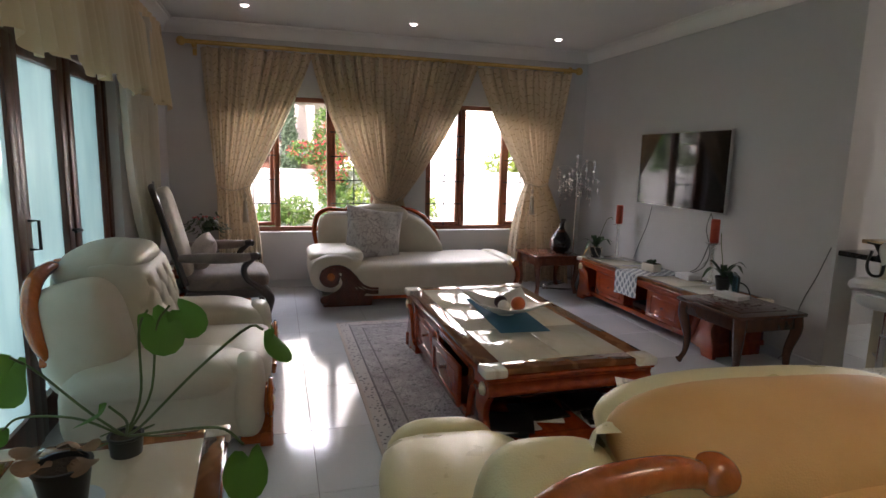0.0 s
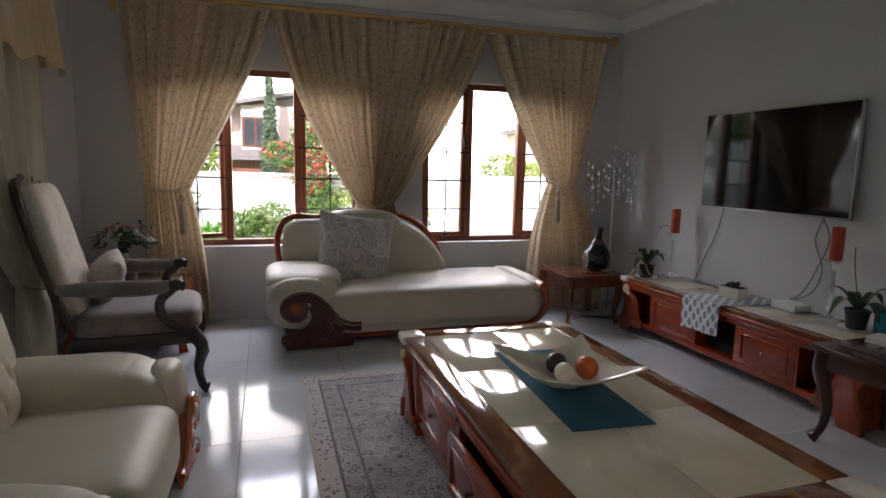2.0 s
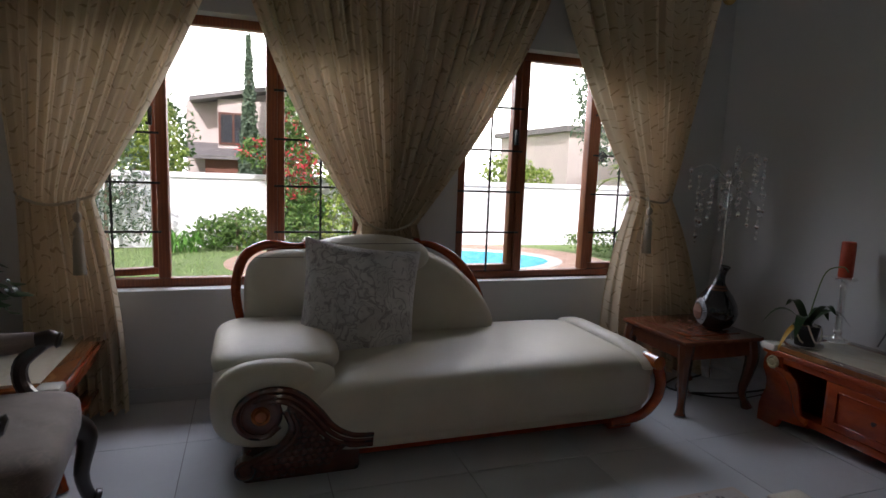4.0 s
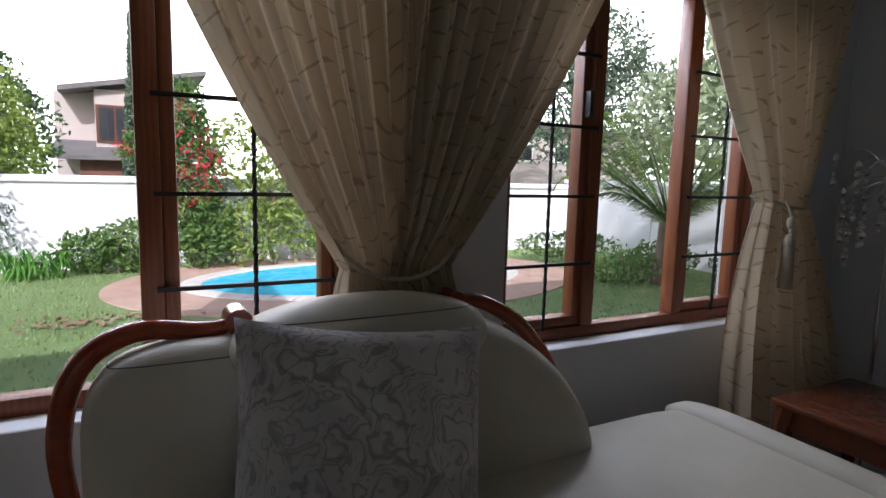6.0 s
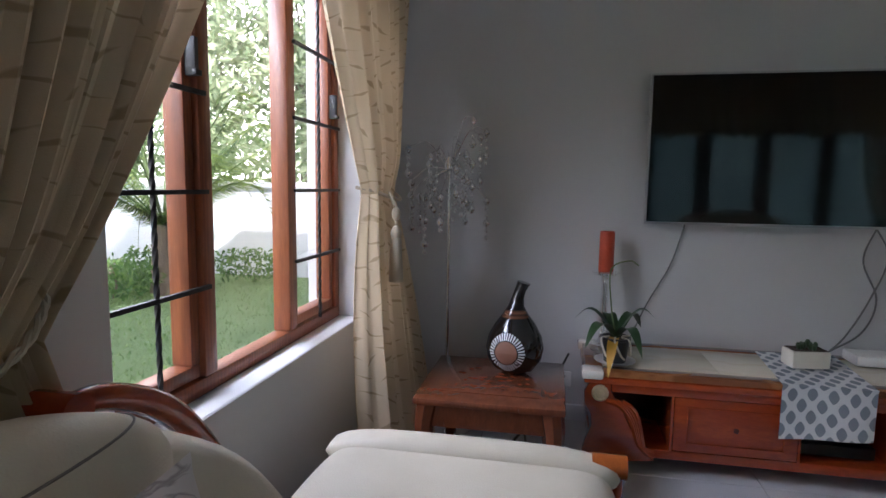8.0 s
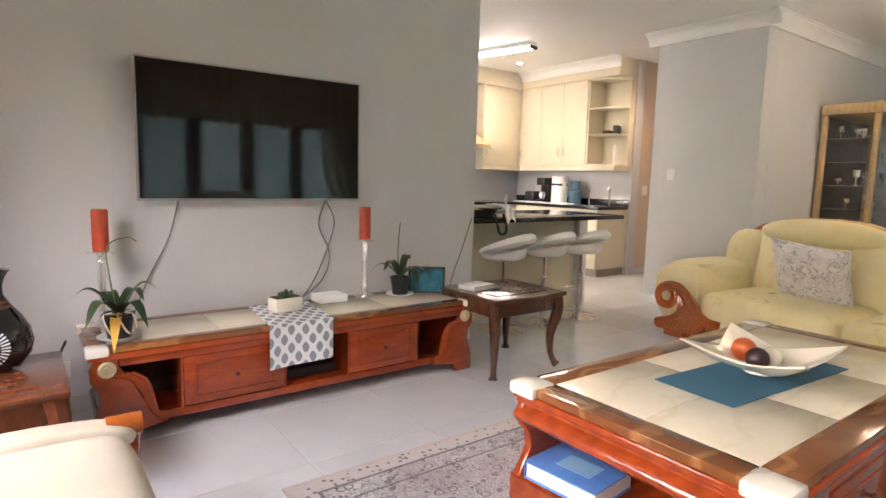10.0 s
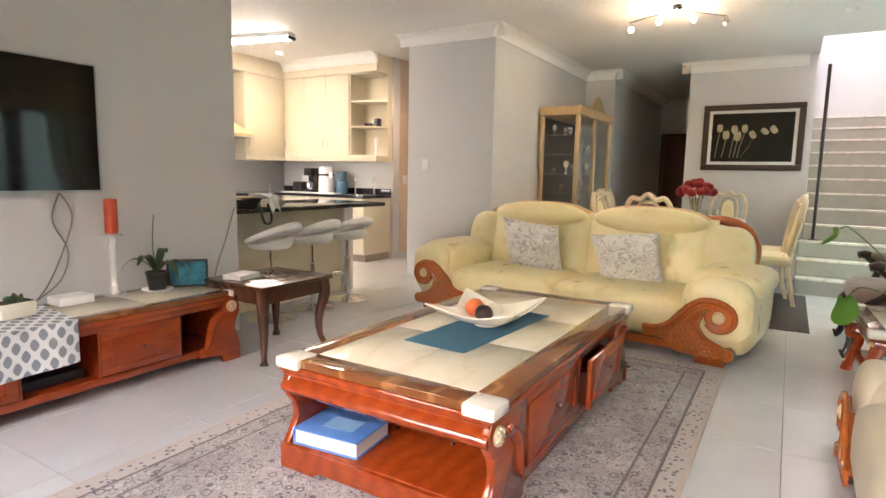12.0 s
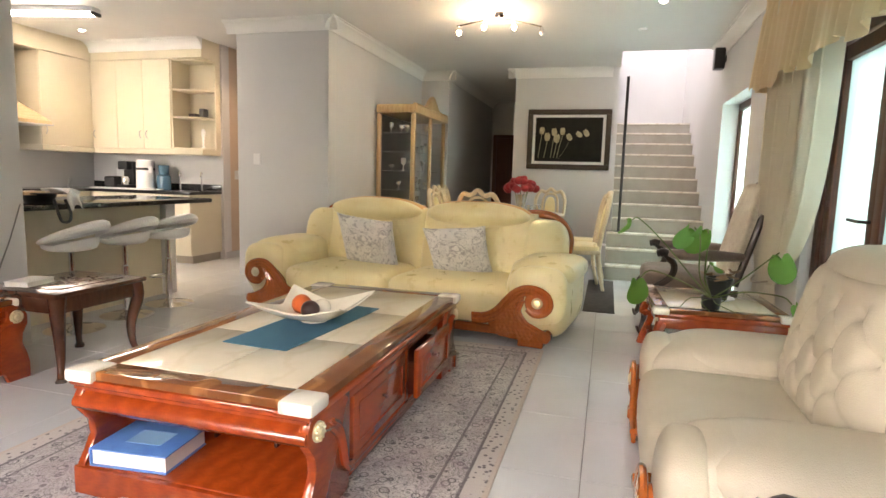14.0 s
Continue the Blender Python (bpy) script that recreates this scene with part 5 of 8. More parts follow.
for xe, s in ((X0 + 0.015, 1), (X1 - 0.015, -1)):
    for ye, q in ((Y0 + 0.012, 1), (Y1 - 0.012, -1)):
        ol = [(ye + q * u, z) for u, z in side_ol]
        part("end_panel", extrude(bmesh.new(), ol, "x", xe, xe + s * 0.035, 0.006), MAHOG, ct, "scrolled wooden end panel")
        rosette(ct, (xe - s * 0.002, ye + q * 0.055, ZT - 0.115), 0.034, "x", -s)
        fluted_corner(ct, xe - s * 0.004, ye + q * 0.07, q, 0.10, ZT - 0.09, MAHOG, "y", 0.22)
    for i, (a, b) in enumerate(((Y0 + 0.34, Y0 + 0.88), (Y0 + 0.93, Y1 - 0.34))):
        pulled = 0.0 if not (s > 0 and i == 0) else 0.045
        xf = xe - s * pulled
        dr = part("drawer", boxes((xf - s * 0.002, xf + s * 0.022, a, b, 0.135, ZT - 0.10) if s > 0 else (xf - 0.022, xf + 0.002, a, b, 0.135, ZT - 0.10), bevel=0.006), MAHOG, ct, "panelled drawer front" + (", pulled open" if pulled else ""))
        x2 = xf - s * 0.006
        for d in ((a + 0.045, b - 0.045, 0.175, 0.183), (a + 0.045, b - 0.045, ZT - 0.148, ZT - 0.140), (a + 0.045, a + 0.053, 0.183, ZT - 0.148), (b - 0.053, b - 0.045, 0.183, ZT - 0.148)):
            part("moulding", boxes((min(x2, x2 + s * 0.008), max(x2, x2 + s * 0.008), *d), bevel=0.003), MAHOG, dr)
        part("knob", lathe_x(bmesh.new(), [(0.006, 0), (0.006, 0.012), (0.013, 0.018), (0.011, 0.026), (0.001, 0.028)], (xf, (a + b) / 2, 0.27), -s), MAHOG_D, dr)
        if pulled:
            part("drawer_box", boxes((xf + 0.022, xf + 0.30, a + 0.02, b - 0.02, 0.145, 0.157), (xf + 0.022, xf + 0.30, a + 0.02, a + 0.032, 0.157, 0.30), (xf + 0.022, xf + 0.30, b - 0.032, b - 0.02, 0.157, 0.30)), MAHOG_D, dr, smooth=False)
    part("divider", boxes((min(xe, xe + s * 0.03), max(xe, xe + s * 0.03), Y0 + 0.88, Y0 + 0.93, 0.115, ZT - 0.064), bevel=0.004), MAHOG, ct)
    part("rail", boxes((min(xe, xe + s * 0.03), max(xe, xe + s * 0.03), Y0 + 0.30, Y1 - 0.30, ZT - 0.098, ZT - 0.064), bevel=0.004), MAHOG, ct)
    part("rail", boxes((min(xe, xe + s * 0.03), max(xe, xe + s * 0.03), Y0 + 0.30, Y1 - 0.30, 0.116, 0.134), bevel=0.004), MAHOG, ct)
    # darker board, carrying the shade behind the drawers in its colour
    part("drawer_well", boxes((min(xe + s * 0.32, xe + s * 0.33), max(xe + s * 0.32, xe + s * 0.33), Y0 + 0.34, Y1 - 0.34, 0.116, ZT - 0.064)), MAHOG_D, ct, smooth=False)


# ---- curtains and rods ----
def lerp(a, b, k):
    return a + (b - a) * k


def tied_curtain(name, y, top, tie, hem, z_top, z_tie, folds, mat, label, seed, z_hem=0.02, bend=1.0, axis="x", cord_sag=0.05, tassel=None, flip=1, cord=True, flare=0.0):
    """Cloth gathered at a tie: spans along the wall at the top, the tie and the hem; folds follow the cloth."""
    rnd = random.Random(seed)
    ph = [rnd.uniform(0, 6.28) for _ in range(5)]
    c = thing(name, pose(0, 0, 0), label, "curtain")

    def f(u, v):
        z = lerp(z_top, z_hem, v)
        if z > z_tie:
            k = ((z_top - z) / (z_top - z_tie)) ** bend
            k = k * (0.75 + 0.25 * k)
            a, b = lerp(top[0], tie[0], k), lerp(top[1], tie[1], k)
            amp = lerp(0.042, 0.022, k)
        else:
            k = ((z_tie - z) / (z_tie - z_hem))
            k2 = 1 - (1 - k) ** 2.2
            a, b = lerp(tie[0], hem[0], k2), lerp(tie[1], hem[1], k2)
            amp = lerp(0.022, 0.040, k2)
        uu = u + 0.010 * math.sin(u * 17 + ph[0])
        w = math.sin(uu * folds * 2 * math.pi + ph[1] + 0.5 * math.sin(v * 2.2 + ph[2])) + 0.45 * math.sin(uu * folds * 4.7 * math.pi + ph[3] + v * 1.5)
        near = math.exp(-((z - z_tie) / 0.10) ** 2)
        bulge = 0.05 * math.sin(math.pi * u) * (1 - 0.6 * near)
        if z < z_tie:
            bulge *= 0.6
        pinch = 0.010 * math.sin(u * folds * 4 * math.pi + ph[4]) * math.exp(-((z - z_top + 0.04) / 0.05) ** 2)
        s = lerp(a, b, u)
        out = flare * max(0.0, (z_tie - z) / z_tie) ** 1.3
        d = y - flip * (amp * w + bulge + pinch + out)
        return Vector((s, d, z)) if axis == "x" else Vector((d, s, z))

    part("cloth", sheet(bmesh.new(), int(folds * 14), 64, f), mat, c)
    mid = (tie[0] + tie[1]) / 2
    pts = []
    for i in range(15):
        k = i / 14
        s = lerp(tie[0] - 0.012, tie[1] + 0.012, k)
        d = y - flip * (-0.05 + 0.135 * math.sin(math.pi * k) ** 0.6)
        p = (s, d, z_tie + 0.02 - cord_sag * math.sin(math.pi * k))
        pts.append(p if axis == "x" else (p[1], p[0], p[2]))
    if cord:
        part("tieback", tube(bmesh.new(), pts, 0.007, 8), CORD, c, "braided tieback cord")
    if tassel is not None:
        d = y - flip * 0.10
        at = (tassel, d, 0) if axis == "x" else (d, tassel, 0)
        t = part("tassel", lathe(bmesh.new(), [(0.001, z_tie - 0.13), (0.012, z_tie - 0.135), (0.022, z_tie - 0.155), (0.024, z_tie - 0.165), (0.018, z_tie - 0.18), (0.022, z_tie - 0.19), (0.030, z_tie - 0.36), (0.001, z_tie - 0.362)], at, 16), CORD, c, "pale cord tassel")
        part("knot", puff(bmesh.new(), (at[0], at[1], z_tie - 0.085), (0.020, 0.018, 0.028), 1, 1, 14, 10), CORD, t, "knotted cord")
        part("cord", tube(bmesh.new(), [(at[0], at[1] + flip * 0.03 if axis == "x" else at[1], z_tie + 0.005), (at[0], at[1], z_tie - 0.06), (at[0], at[1], z_tie - 0.14)], 0.006, 6), CORD, t)
    return c


CY = 6.42
GOLD = "tied-back gold curtain with a leaf pattern and tassel"
tied_curtain("curtain", CY, (-0.66, 0.44), (-0.55, -0.22), (-0.55, -0.10), 2.51, 1.12, 9, CURTAIN, GOLD, 3, tassel=-0.27)
tied_curtain("curtain", CY, (0.42, 1.38), (1.09, 1.30), (0.98, 1.30), 2.52, 1.0, 9, CURTAIN, "gold leaf-patterned curtain drawn in behind the daybed", 5, bend=1.2, cord=False)
tied_curtain("curtain", CY, (1.36, 2.29), (1.22, 1.43), (1.24, 1.56), 2.52, 1.0, 9, CURTAIN, "gold leaf-patterned curtain drawn in behind the daybed", 8, bend=1.1, cord=False)
tied_curtain("curtain", CY, (2.27, 3.47), (2.93, 3.22), (2.70, 3.50), 2.50, 1.19, 9, CURTAIN, GOLD, 11, tassel=2.98, flare=0.12)
mid = thing("curtain_tieback", pose(0, 0, 0), "braided gold cord gathering the two middle curtains", "tieback")
for o in (0.0, math.pi):
    run_c = smooth_path([(1.072, CY + 0.01, 1.075), (1.095, CY - 0.045, 1.035), (1.17, CY - 0.06, 0.985), (1.27, CY - 0.062, 0.972), (1.36, CY - 0.055, 1.0), (1.42, CY - 0.035, 1.05), (1.448, CY + 0.01, 1.08)], 60)
    part("cord", tube(bmesh.new(), [p + Vector((0, 0.004 * math.sin(i * 0.9 + o), 0.004 * math.cos(i * 0.9 + o))) for i, p in enumerate(run_c)], 0.0042, 6), CORD, mid)

rod = thing("curtain_rod", pose(0, 0, 0), "long brass curtain rod with turned ball ends", "curtain rod")
part("pole", tube(bmesh.new(), [(-0.80, CY, 2.555), (3.53, CY, 2.535)], 0.022, 14), BRASS, rod)
for xx, s, zz in ((-0.80, -1, 2.555), (3.53, 1, 2.535)):
    part("finial", puff(bmesh.new(), (xx + s * 0.03, CY, zz), (0.045, 0.045, 0.045), 1, 1, 16, 10), BRASS, rod)
for xx in (-0.72, 1.36, 3.44):
    part("bracket", boxes((xx - 0.012, xx + 0.012, CY - 0.005, WY - 0.002, 2.50, 2.525), (xx - 0.02, xx + 0.02, WY - 0.012, WY - 0.002, 2.44, 2.56), bevel=0.003), BRASS, rod)
    part("ring", tube(bmesh.new(), [(xx - 0.012, CY, 2.545), (xx + 0.012, CY, 2.545)], 0.030, 14), BRASS, rod)

# valance and drapes of the veranda doors
VX = LX + 0.13
va = thing("valance", pose(0, 0, 0), "gathered gold fabric valance over the veranda doors", "valance")


def val(u, v):
    s = lerp(0.82, 5.74, u)
    z = lerp(2.56, 1.865, v) + (0.02 * math.sin(u * 93) + 0.025 * math.sin(u * 41 + 1)) * v
    w = math.sin(u * 34 * 2 * math.pi + 0.8 * math.sin(u * 23)) * 0.6 + 0.6 * math.sin(u * 57 * math.pi + 1.3)
    return Vector((VX + 0.022 * w * (0.4 + 0.8 * v) + 0.05 * v - 0.02 * math.exp(-((v - 0.1) / 0.05) ** 2), s, z))


part("cloth", sheet(bmesh.new(), 480, 16, val), VALANCE, va)


def val_end(at):
    def g2(u, v):
        return Vector((lerp(LX + 0.01, VX + 0.03 * v, u), at + 0.015 * math.sin(u * 9) * v, lerp(2.56, 1.875, v)))
    return g2


for s in (0.82, 5.74):
    part("end_cloth", sheet(bmesh.new(), 8, 10, val_end(s)), VALANCE, va)
part("batten", boxes((LX + 0.003, VX - 0.03, 0.86, 5.70, 2.50, 2.53), bevel=0.003), WHITE, va)
tied_curtain("drape", LX + 0.05, (0.90, 2.17), (0.97, 1.38), (0.98, 1.44), 2.48, 0.50, 7, DRAPE, "plain ivory drape tied back beside the veranda doors", 21, axis="y", flip=-1, bend=5)
tied_curtain("drape", LX + 0.05, (4.55, 5.62), (5.12, 5.46), (5.10, 5.50), 2.48, 0.60, 6, DRAPE, "plain ivory drape tied back beside the veranda doors", 22, axis="y", flip=-1, bend=3.6)

# ---- television wall ----
tv = thing("television", pose(0, 0, 0), "wall-mounted flat television, switched off, silver edge", "television")
ty0, ty1, tz0, tz1, tx = 4.02, 5.263, 1.05, 1.766, 3.685
part("bezel", boxes((tx, tx + 0.03, ty0, ty1, tz0, tz0 + 0.012), (tx, tx + 0.03, ty0, ty1, tz1 - 0.009, tz1), (tx, tx + 0.03, ty0, ty0 + 0.009, tz0 + 0.012, tz1 - 0.009), (tx, tx + 0.03, ty1 - 0.009, ty1, tz0 + 0.012, tz1 - 0.009), bevel=0.002), SILVER, tv, "silver bezel")
part("screen", boxes((tx + 0.004, tx + 0.01, ty0 + 0.009, ty1 - 0.009, tz0 + 0.012, tz1 - 0.009)), SCREEN, tv, "black glossy screen", smooth=False)
part("back_shell", boxes((tx + 0.01, tx + 0.05, ty0 + 0.02, ty1 - 0.02, tz0 + 0.02, tz1 - 0.02), bevel=0.01), BLACK, tv)
part("mount", boxes((tx + 0.05, RX - 0.001, 4.5, 4.8, 1.3, 1.55)), BLACK, tv, smooth=False)


def cable(name, pts, mat, r=0.0042, label="thin cable hanging down the wall"):
    return solo(name, tube(bmesh.new(), smooth_path(pts, 26), r, 6), mat, label, "cable")


cable("cable", [(RX - 0.012, 5.06, 1.07), (RX - 0.012, 5.12, 0.85), (RX - 0.014, 5.22, 0.65), (RX - 0.02, 5.30, 0.455)], CABLE)
cable("cable", [(RX - 0.012, 4.22, 1.07), (RX - 0.012, 4.27, 0.90), (RX - 0.014, 4.20, 0.72), (RX - 0.02, 4.25, 0.56), (RX - 0.05, 4.40, 0.462)], CABLE)
cable("cable", [(RX - 0.018, 4.24, 1.07), (RX - 0.018, 4.17, 0.92), (RX - 0.020, 4.23, 0.72), (RX - 0.025, 4.32, 0.54), (RX - 0.08, 4.42, 0.460)], CABLE)
cable("cable", [(RX - 0.012, 3.06, 0.92), (RX - 0.012, 3.14, 0.70), (RX - 0.015, 3.24, 0.46), (RX - 0.02, 3.32, 0.10), (RX - 0.03, 3.36, 0.012)], CABLE)
cable("cable", [(3.55, 5.62, 0.30), (3.60, 5.72, 0.10), (3.40, 5.85, 0.010), (3.05, 5.95, 0.010), (3.15, 6.10, 0.010), (3.45, 6.18, 0.012)], BLACK, 0.007, "black cable lying on the floor")
cable("cable", [(3.60, 5.60, 0.40), (3.66, 5.70, 0.16), (3.55, 5.80, 0.010), (3.25, 5.80, 0.010), (3.0, 6.05, 0.010), (3.4, 6.26, 0.012)], BLACK, 0.006, "black cable lying on the floor")
solo("wall_socket", boxes((RX - 0.010, RX - 0.001, 5.58, 5.70, 0.18, 0.26), bevel=0.003), WHITE_PLASTIC, "white plastic wall socket low on the wall", "socket")

# media bench
MX0, MX1, MY0, MY1, MZ = 3.19, 3.72, 3.46, 5.55, 0.452
mb = thing("media_bench", pose(0, 0, 0), "long low red mahogany media bench with ivory marble top", "media bench")
marble_top(mb, MX0, MX1, MY0, MY1, MZ, (1, 4), band=0.085, t=0.03)
part("under_top", boxes((MX0 + 0.004, MX1 - 0.004, MY0 + 0.004, MY1 - 0.004, MZ - 0.06, MZ - 0.031), bevel=0.008), MAHOG, mb)
part("bottom", boxes((MX0 + 0.035, MX1, MY0 + 0.04, MY1 - 0.04, 0.07, 0.115), bevel=0.01), MAHOG, mb, "moulded lower rail")
# darker copy of the wood paints the shade inside the open bench
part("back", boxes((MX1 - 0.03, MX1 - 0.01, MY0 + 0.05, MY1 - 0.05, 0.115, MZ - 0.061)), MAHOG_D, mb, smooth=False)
end_ol = [(0.02, MZ - 0.061), (0.0, MZ - 0.10), (0.002, MZ - 0.15), (0.03, MZ - 0.20), (0.035, MZ - 0.25), (0.012, 0.14), (0.0, 0.09), (0.0, 0.0), (0.12, 0.0), (0.14, 0.05), (0.30, 0.07), (0.235, 0.12), (0.20, 0.20), (0.15, 0.30), (0.11, MZ - 0.09), (0.11, MZ - 0.061)]
for ye, q in ((MY0 + 0.008, 1), (MY1 - 0.008, -1)):
    part("end_panel", extrude(bmesh.new(), [(ye + q * u, z) for u, z in end_ol], "x", MX0 + 0.012, MX0 + 0.05, 0.006), MAHOG, mb, "scrolled wooden end panel")
    part("side_panel", boxes((MX0 + 0.05, MX1 - 0.03, min(ye + q * 0.04, ye + q * 0.065), max(ye + q * 0.04, ye + q * 0.065), 0.0, MZ - 0.061), bevel=0.004), MAHOG, mb)
    rosette(mb, (MX0 + 0.012, ye + q * 0.065, MZ - 0.10), 0.036, "x", -1)
    fluted_corner(mb, MX0 + 0.010, ye + q * 0.075, q, 0.085, MZ - 0.10, MAHOG, "y", 0.20)
part("frieze", boxes((MX0 + 0.02, MX0 + 0.05, MY0 + 0.12, MY1 - 0.12, MZ - 0.098, MZ - 0.061), bevel=0.008), MAHOG, mb)
for a, b in ((MY0 + 0.42, MY0 + 0.86), (MY1 - 0.86, MY1 - 0.38)):
    dr = part("drawer", boxes((MX0 + 0.026, MX0 + 0.05, a, b, 0.12, MZ - 0.10), bevel=0.004), MAHOG, mb, "panelled drawer front")
    for d in ((a + 0.05, b - 0.05, 0.155, 0.162), (a + 0.05, b - 0.05, MZ - 0.142, MZ - 0.135), (a + 0.05, a + 0.057, 0.162, MZ - 0.142), (b - 0.057, b - 0.05, 0.162, MZ - 0.142)):
        part("moulding", boxes((MX0 + 0.018, MX0 + 0.027, *d), bevel=0.003), MAHOG, dr)
    part("knob", lathe_x(bmesh.new(), [(0.005, 0), (0.005, 0.01), (0.011, 0.016), (0.001, 0.022)], (MX0 + 0.026, (a + b) / 2, 0.235), -1), MAHOG_D, dr)
    for yy in (a - 0.012, b + 0.002):
        part("upright", boxes((MX0 + 0.03, MX1 - 0.03, yy, yy + 0.010, 0.115, MZ - 0.061)), MAHOG, mb, smooth=False)
solo("decoder_box", boxes((MX0 + 0.12, MX0 + 0.38, 4.36, 4.66, 0.116, 0.165), bevel=0.004), BLACK, "black decoder box inside the media bench", "decoder")

# runner with its front drop, planter on it
rn = bmesh.new()


def run(u, v):
    yy = lerp(4.44, 4.78, u)
    L = v * 0.72
    flat = 0.50
    if L < flat:
        p = Vector((MX1 - 0.06 - L, yy, MZ + 0.004))
        p.y += 0.05 * (L / flat) - 0.05
    else:
        d = L - flat
        p = Vector((MX0 - 0.012 - 0.006 * math.sin(u * 7), yy, MZ + 0.002 - d * 0.95 - 0.015 * u))
    return p


sheet(rn, 12, 40, run, 0.003)
solo("table_runner", rn, RUNNER, "white runner with grey ogees hanging over the bench", "runner")
pl = thing("succulent_planter", pose(3.44, 4.60, MZ + 0.010, 0, 0, 8), "small square white concrete planter with a dark succulent", "planter")
part("pot", boxes((-0.05, 0.05, -0.08, 0.08, 0, 0.075), bevel=0.008), PORCELAIN, pl)
part("soil", boxes((-0.042, 0.042, -0.072, 0.072, 0.0755, 0.078)), SOIL, pl, smooth=False)
bm = bmesh.new()
rs = random.Random(4)
for k in range(22):
    a, r = rs.uniform(0, 6.28), rs.uniform(0.005, 0.035)
    puff(bm, (r * math.cos(a), r * math.sin(a) * 1.4, 0.085 + rs.uniform(0, 0.018)), (0.012, 0.008, 0.014), 1, 1, 8, 5)
part("succulent", bm, LEAF_DARK, pl)


def candle(x, y, z0):
    c = thing("candlestick", pose(x, y, z0), "tall clear glass candlestick with a red pillar candle", "candlestick", "candles on the bench")
    part("stem", lathe(bmesh.new(), [(0.001, 0.0), (0.062, 0.0), (0.064, 0.008), (0.03, 0.022), (0.020, 0.04), (0.026, 0.06), (0.020, 0.075), (0.018, 0.30), (0.024, 0.315), (0.018, 0.33), (0.022, 0.345), (0.060, 0.352), (0.064, 0.362), (0.001, 0.364)], seg=24), CRYSTAL, c, "clear glass stem")
    part("candle", lathe(bmesh.new(), [(0.001, 0.366), (0.034, 0.366), (0.036, 0.37), (0.0355, 0.55), (0.033, 0.562), (0.022, 0.558), (0.001, 0.552)], seg=24), RED_WAX, c, "red pillar candle")
    part("wick", tube(bmesh.new(), [(0, 0, 0.55), (0.002, 0, 0.566)], 0.0015, 6), BLACK, c)
    return c


candle(3.61, 5.44, MZ)
candle(3.61, 4.02, MZ)


def leaf_blade(bm, base, yaw, length, width, rise, droop, n=9, fold=0.25, root=0.35):
    """A strap leaf that arches from the base."""
    base = Vector(base)
    out = Vector((math.cos(yaw), math.sin(yaw), 0))
    side = Vector((-out.y, out.x, 0))
    rows = []
    for i in range(n + 1):
        k = i / n
        c = base + out * length * k * (1 - 0.12 * k) + Vector((0, 0, rise * math.sin(min(1, k * 1.15) * math.pi * 0.62) - droop * k ** 2.4))
        w = width * (root + (1 - root) * math.sin(math.pi * min(1, 0.12 + k * 0.86)) ** 0.7) * (1 - k ** 7)
        rows.append([bm.verts.new(c + side * w + Vector((0, 0, fold * w))), bm.verts.new(c), bm.verts.new(c - side * w + Vector((0, 0, fold * w)))])
    for a, b in zip(rows, rows[1:]):
        for j in range(2):
            bm.faces.new((a[j], a[j + 1], b[j + 1], b[j]))
    return bm


def orchid(x, y, z, m_yaw, with_yellow, spike):
    o = thing("orchid", pose(x, y, z, 0, 0, m_yaw), "orchid with dark strap leaves in a black pot on saucer", "potted plant", "orchids on the bench")
    part("saucer", lathe(bmesh.new(), [(0.001, 0), (0.065, 0), (0.088, 0.010), (0.090, 0.014), (0.064, 0.006), (0.001, 0.005)], seg=24), WHITE_PLASTIC, o, "white saucer")
    part("pot", lathe(bmesh.new(), [(0.001, 0.007), (0.048, 0.007), (0.062, 0.105), (0.066, 0.107), (0.066, 0.118), (0.058, 0.118), (0.054, 0.10), (0.001, 0.10)], seg=24), BLACK, o, "black plastic pot")
    part("soil", lathe(bmesh.new(), [(0.001, 0.112), (0.056, 0.108), (0.056, 0.100), (0.001, 0.100)], seg=18), SOIL, o)
    rs = random.Random(int(x * 100 + y * 10))
    for k, (yaw, ln, rise, droop) in enumerate(((10, 0.19, 0.10, 0.10), (75, 0.17, 0.12, 0.06), (140, 0.20, 0.10, 0.12), (205, 0.19, 0.09, 0.13), (265, 0.15, 0.13, 0.04), (320, 0.18, 0.11, 0.10))):
        part("leaf", leaf_blade(bmesh.new(), (0, 0, 0.11), radians(yaw), ln * 1.25, 0.026, rise * 1.15, droop), LEAF_DARK, o)
    if with_yellow:
        part("leaf", leaf_blade(bmesh.new(), (0, 0, 0.11), radians(165), 0.17, 0.022, 0.02, 0.16), YELLOW_LEAF, o, "yellowed drooping leaf")
        for k in range(5):
            a = 2 + k
            part("air_root", tube(bmesh.new(), smooth_path([(0.03 * math.cos(a), 0.03 * math.sin(a), 0.12), (0.07 * math.cos(a), 0.07 * math.sin(a), 0.11), (0.069 * math.cos(a + 0.4), 0.069 * math.sin(a + 0.4), 0.05), (0.066 * math.cos(a + 0.7), 0.066 * math.sin(a + 0.7), 0.03)], 12), 0.0045, 6), PORCELAIN, o, "pale air root")
    if spike:
        part("flower_spike", tube(bmesh.new(), smooth_path(spike, 16), 0.0035, 6), STEM, o)
    return o


orchid(3.33, 5.41, MZ, 0, True, [(0, 0, 0.11), (0.06, 0.02, 0.25), (0.12, 0.02, 0.40), (0.13, -0.06, 0.44), (0.12, -0.10, 0.42)])
orchid(3.54, 3.80, MZ, 40, False, [(0, 0, 0.11), (0.01, 0.02, 0.25), (0.0, 0.04, 0.38), (-0.01, 0.045, 0.47)])

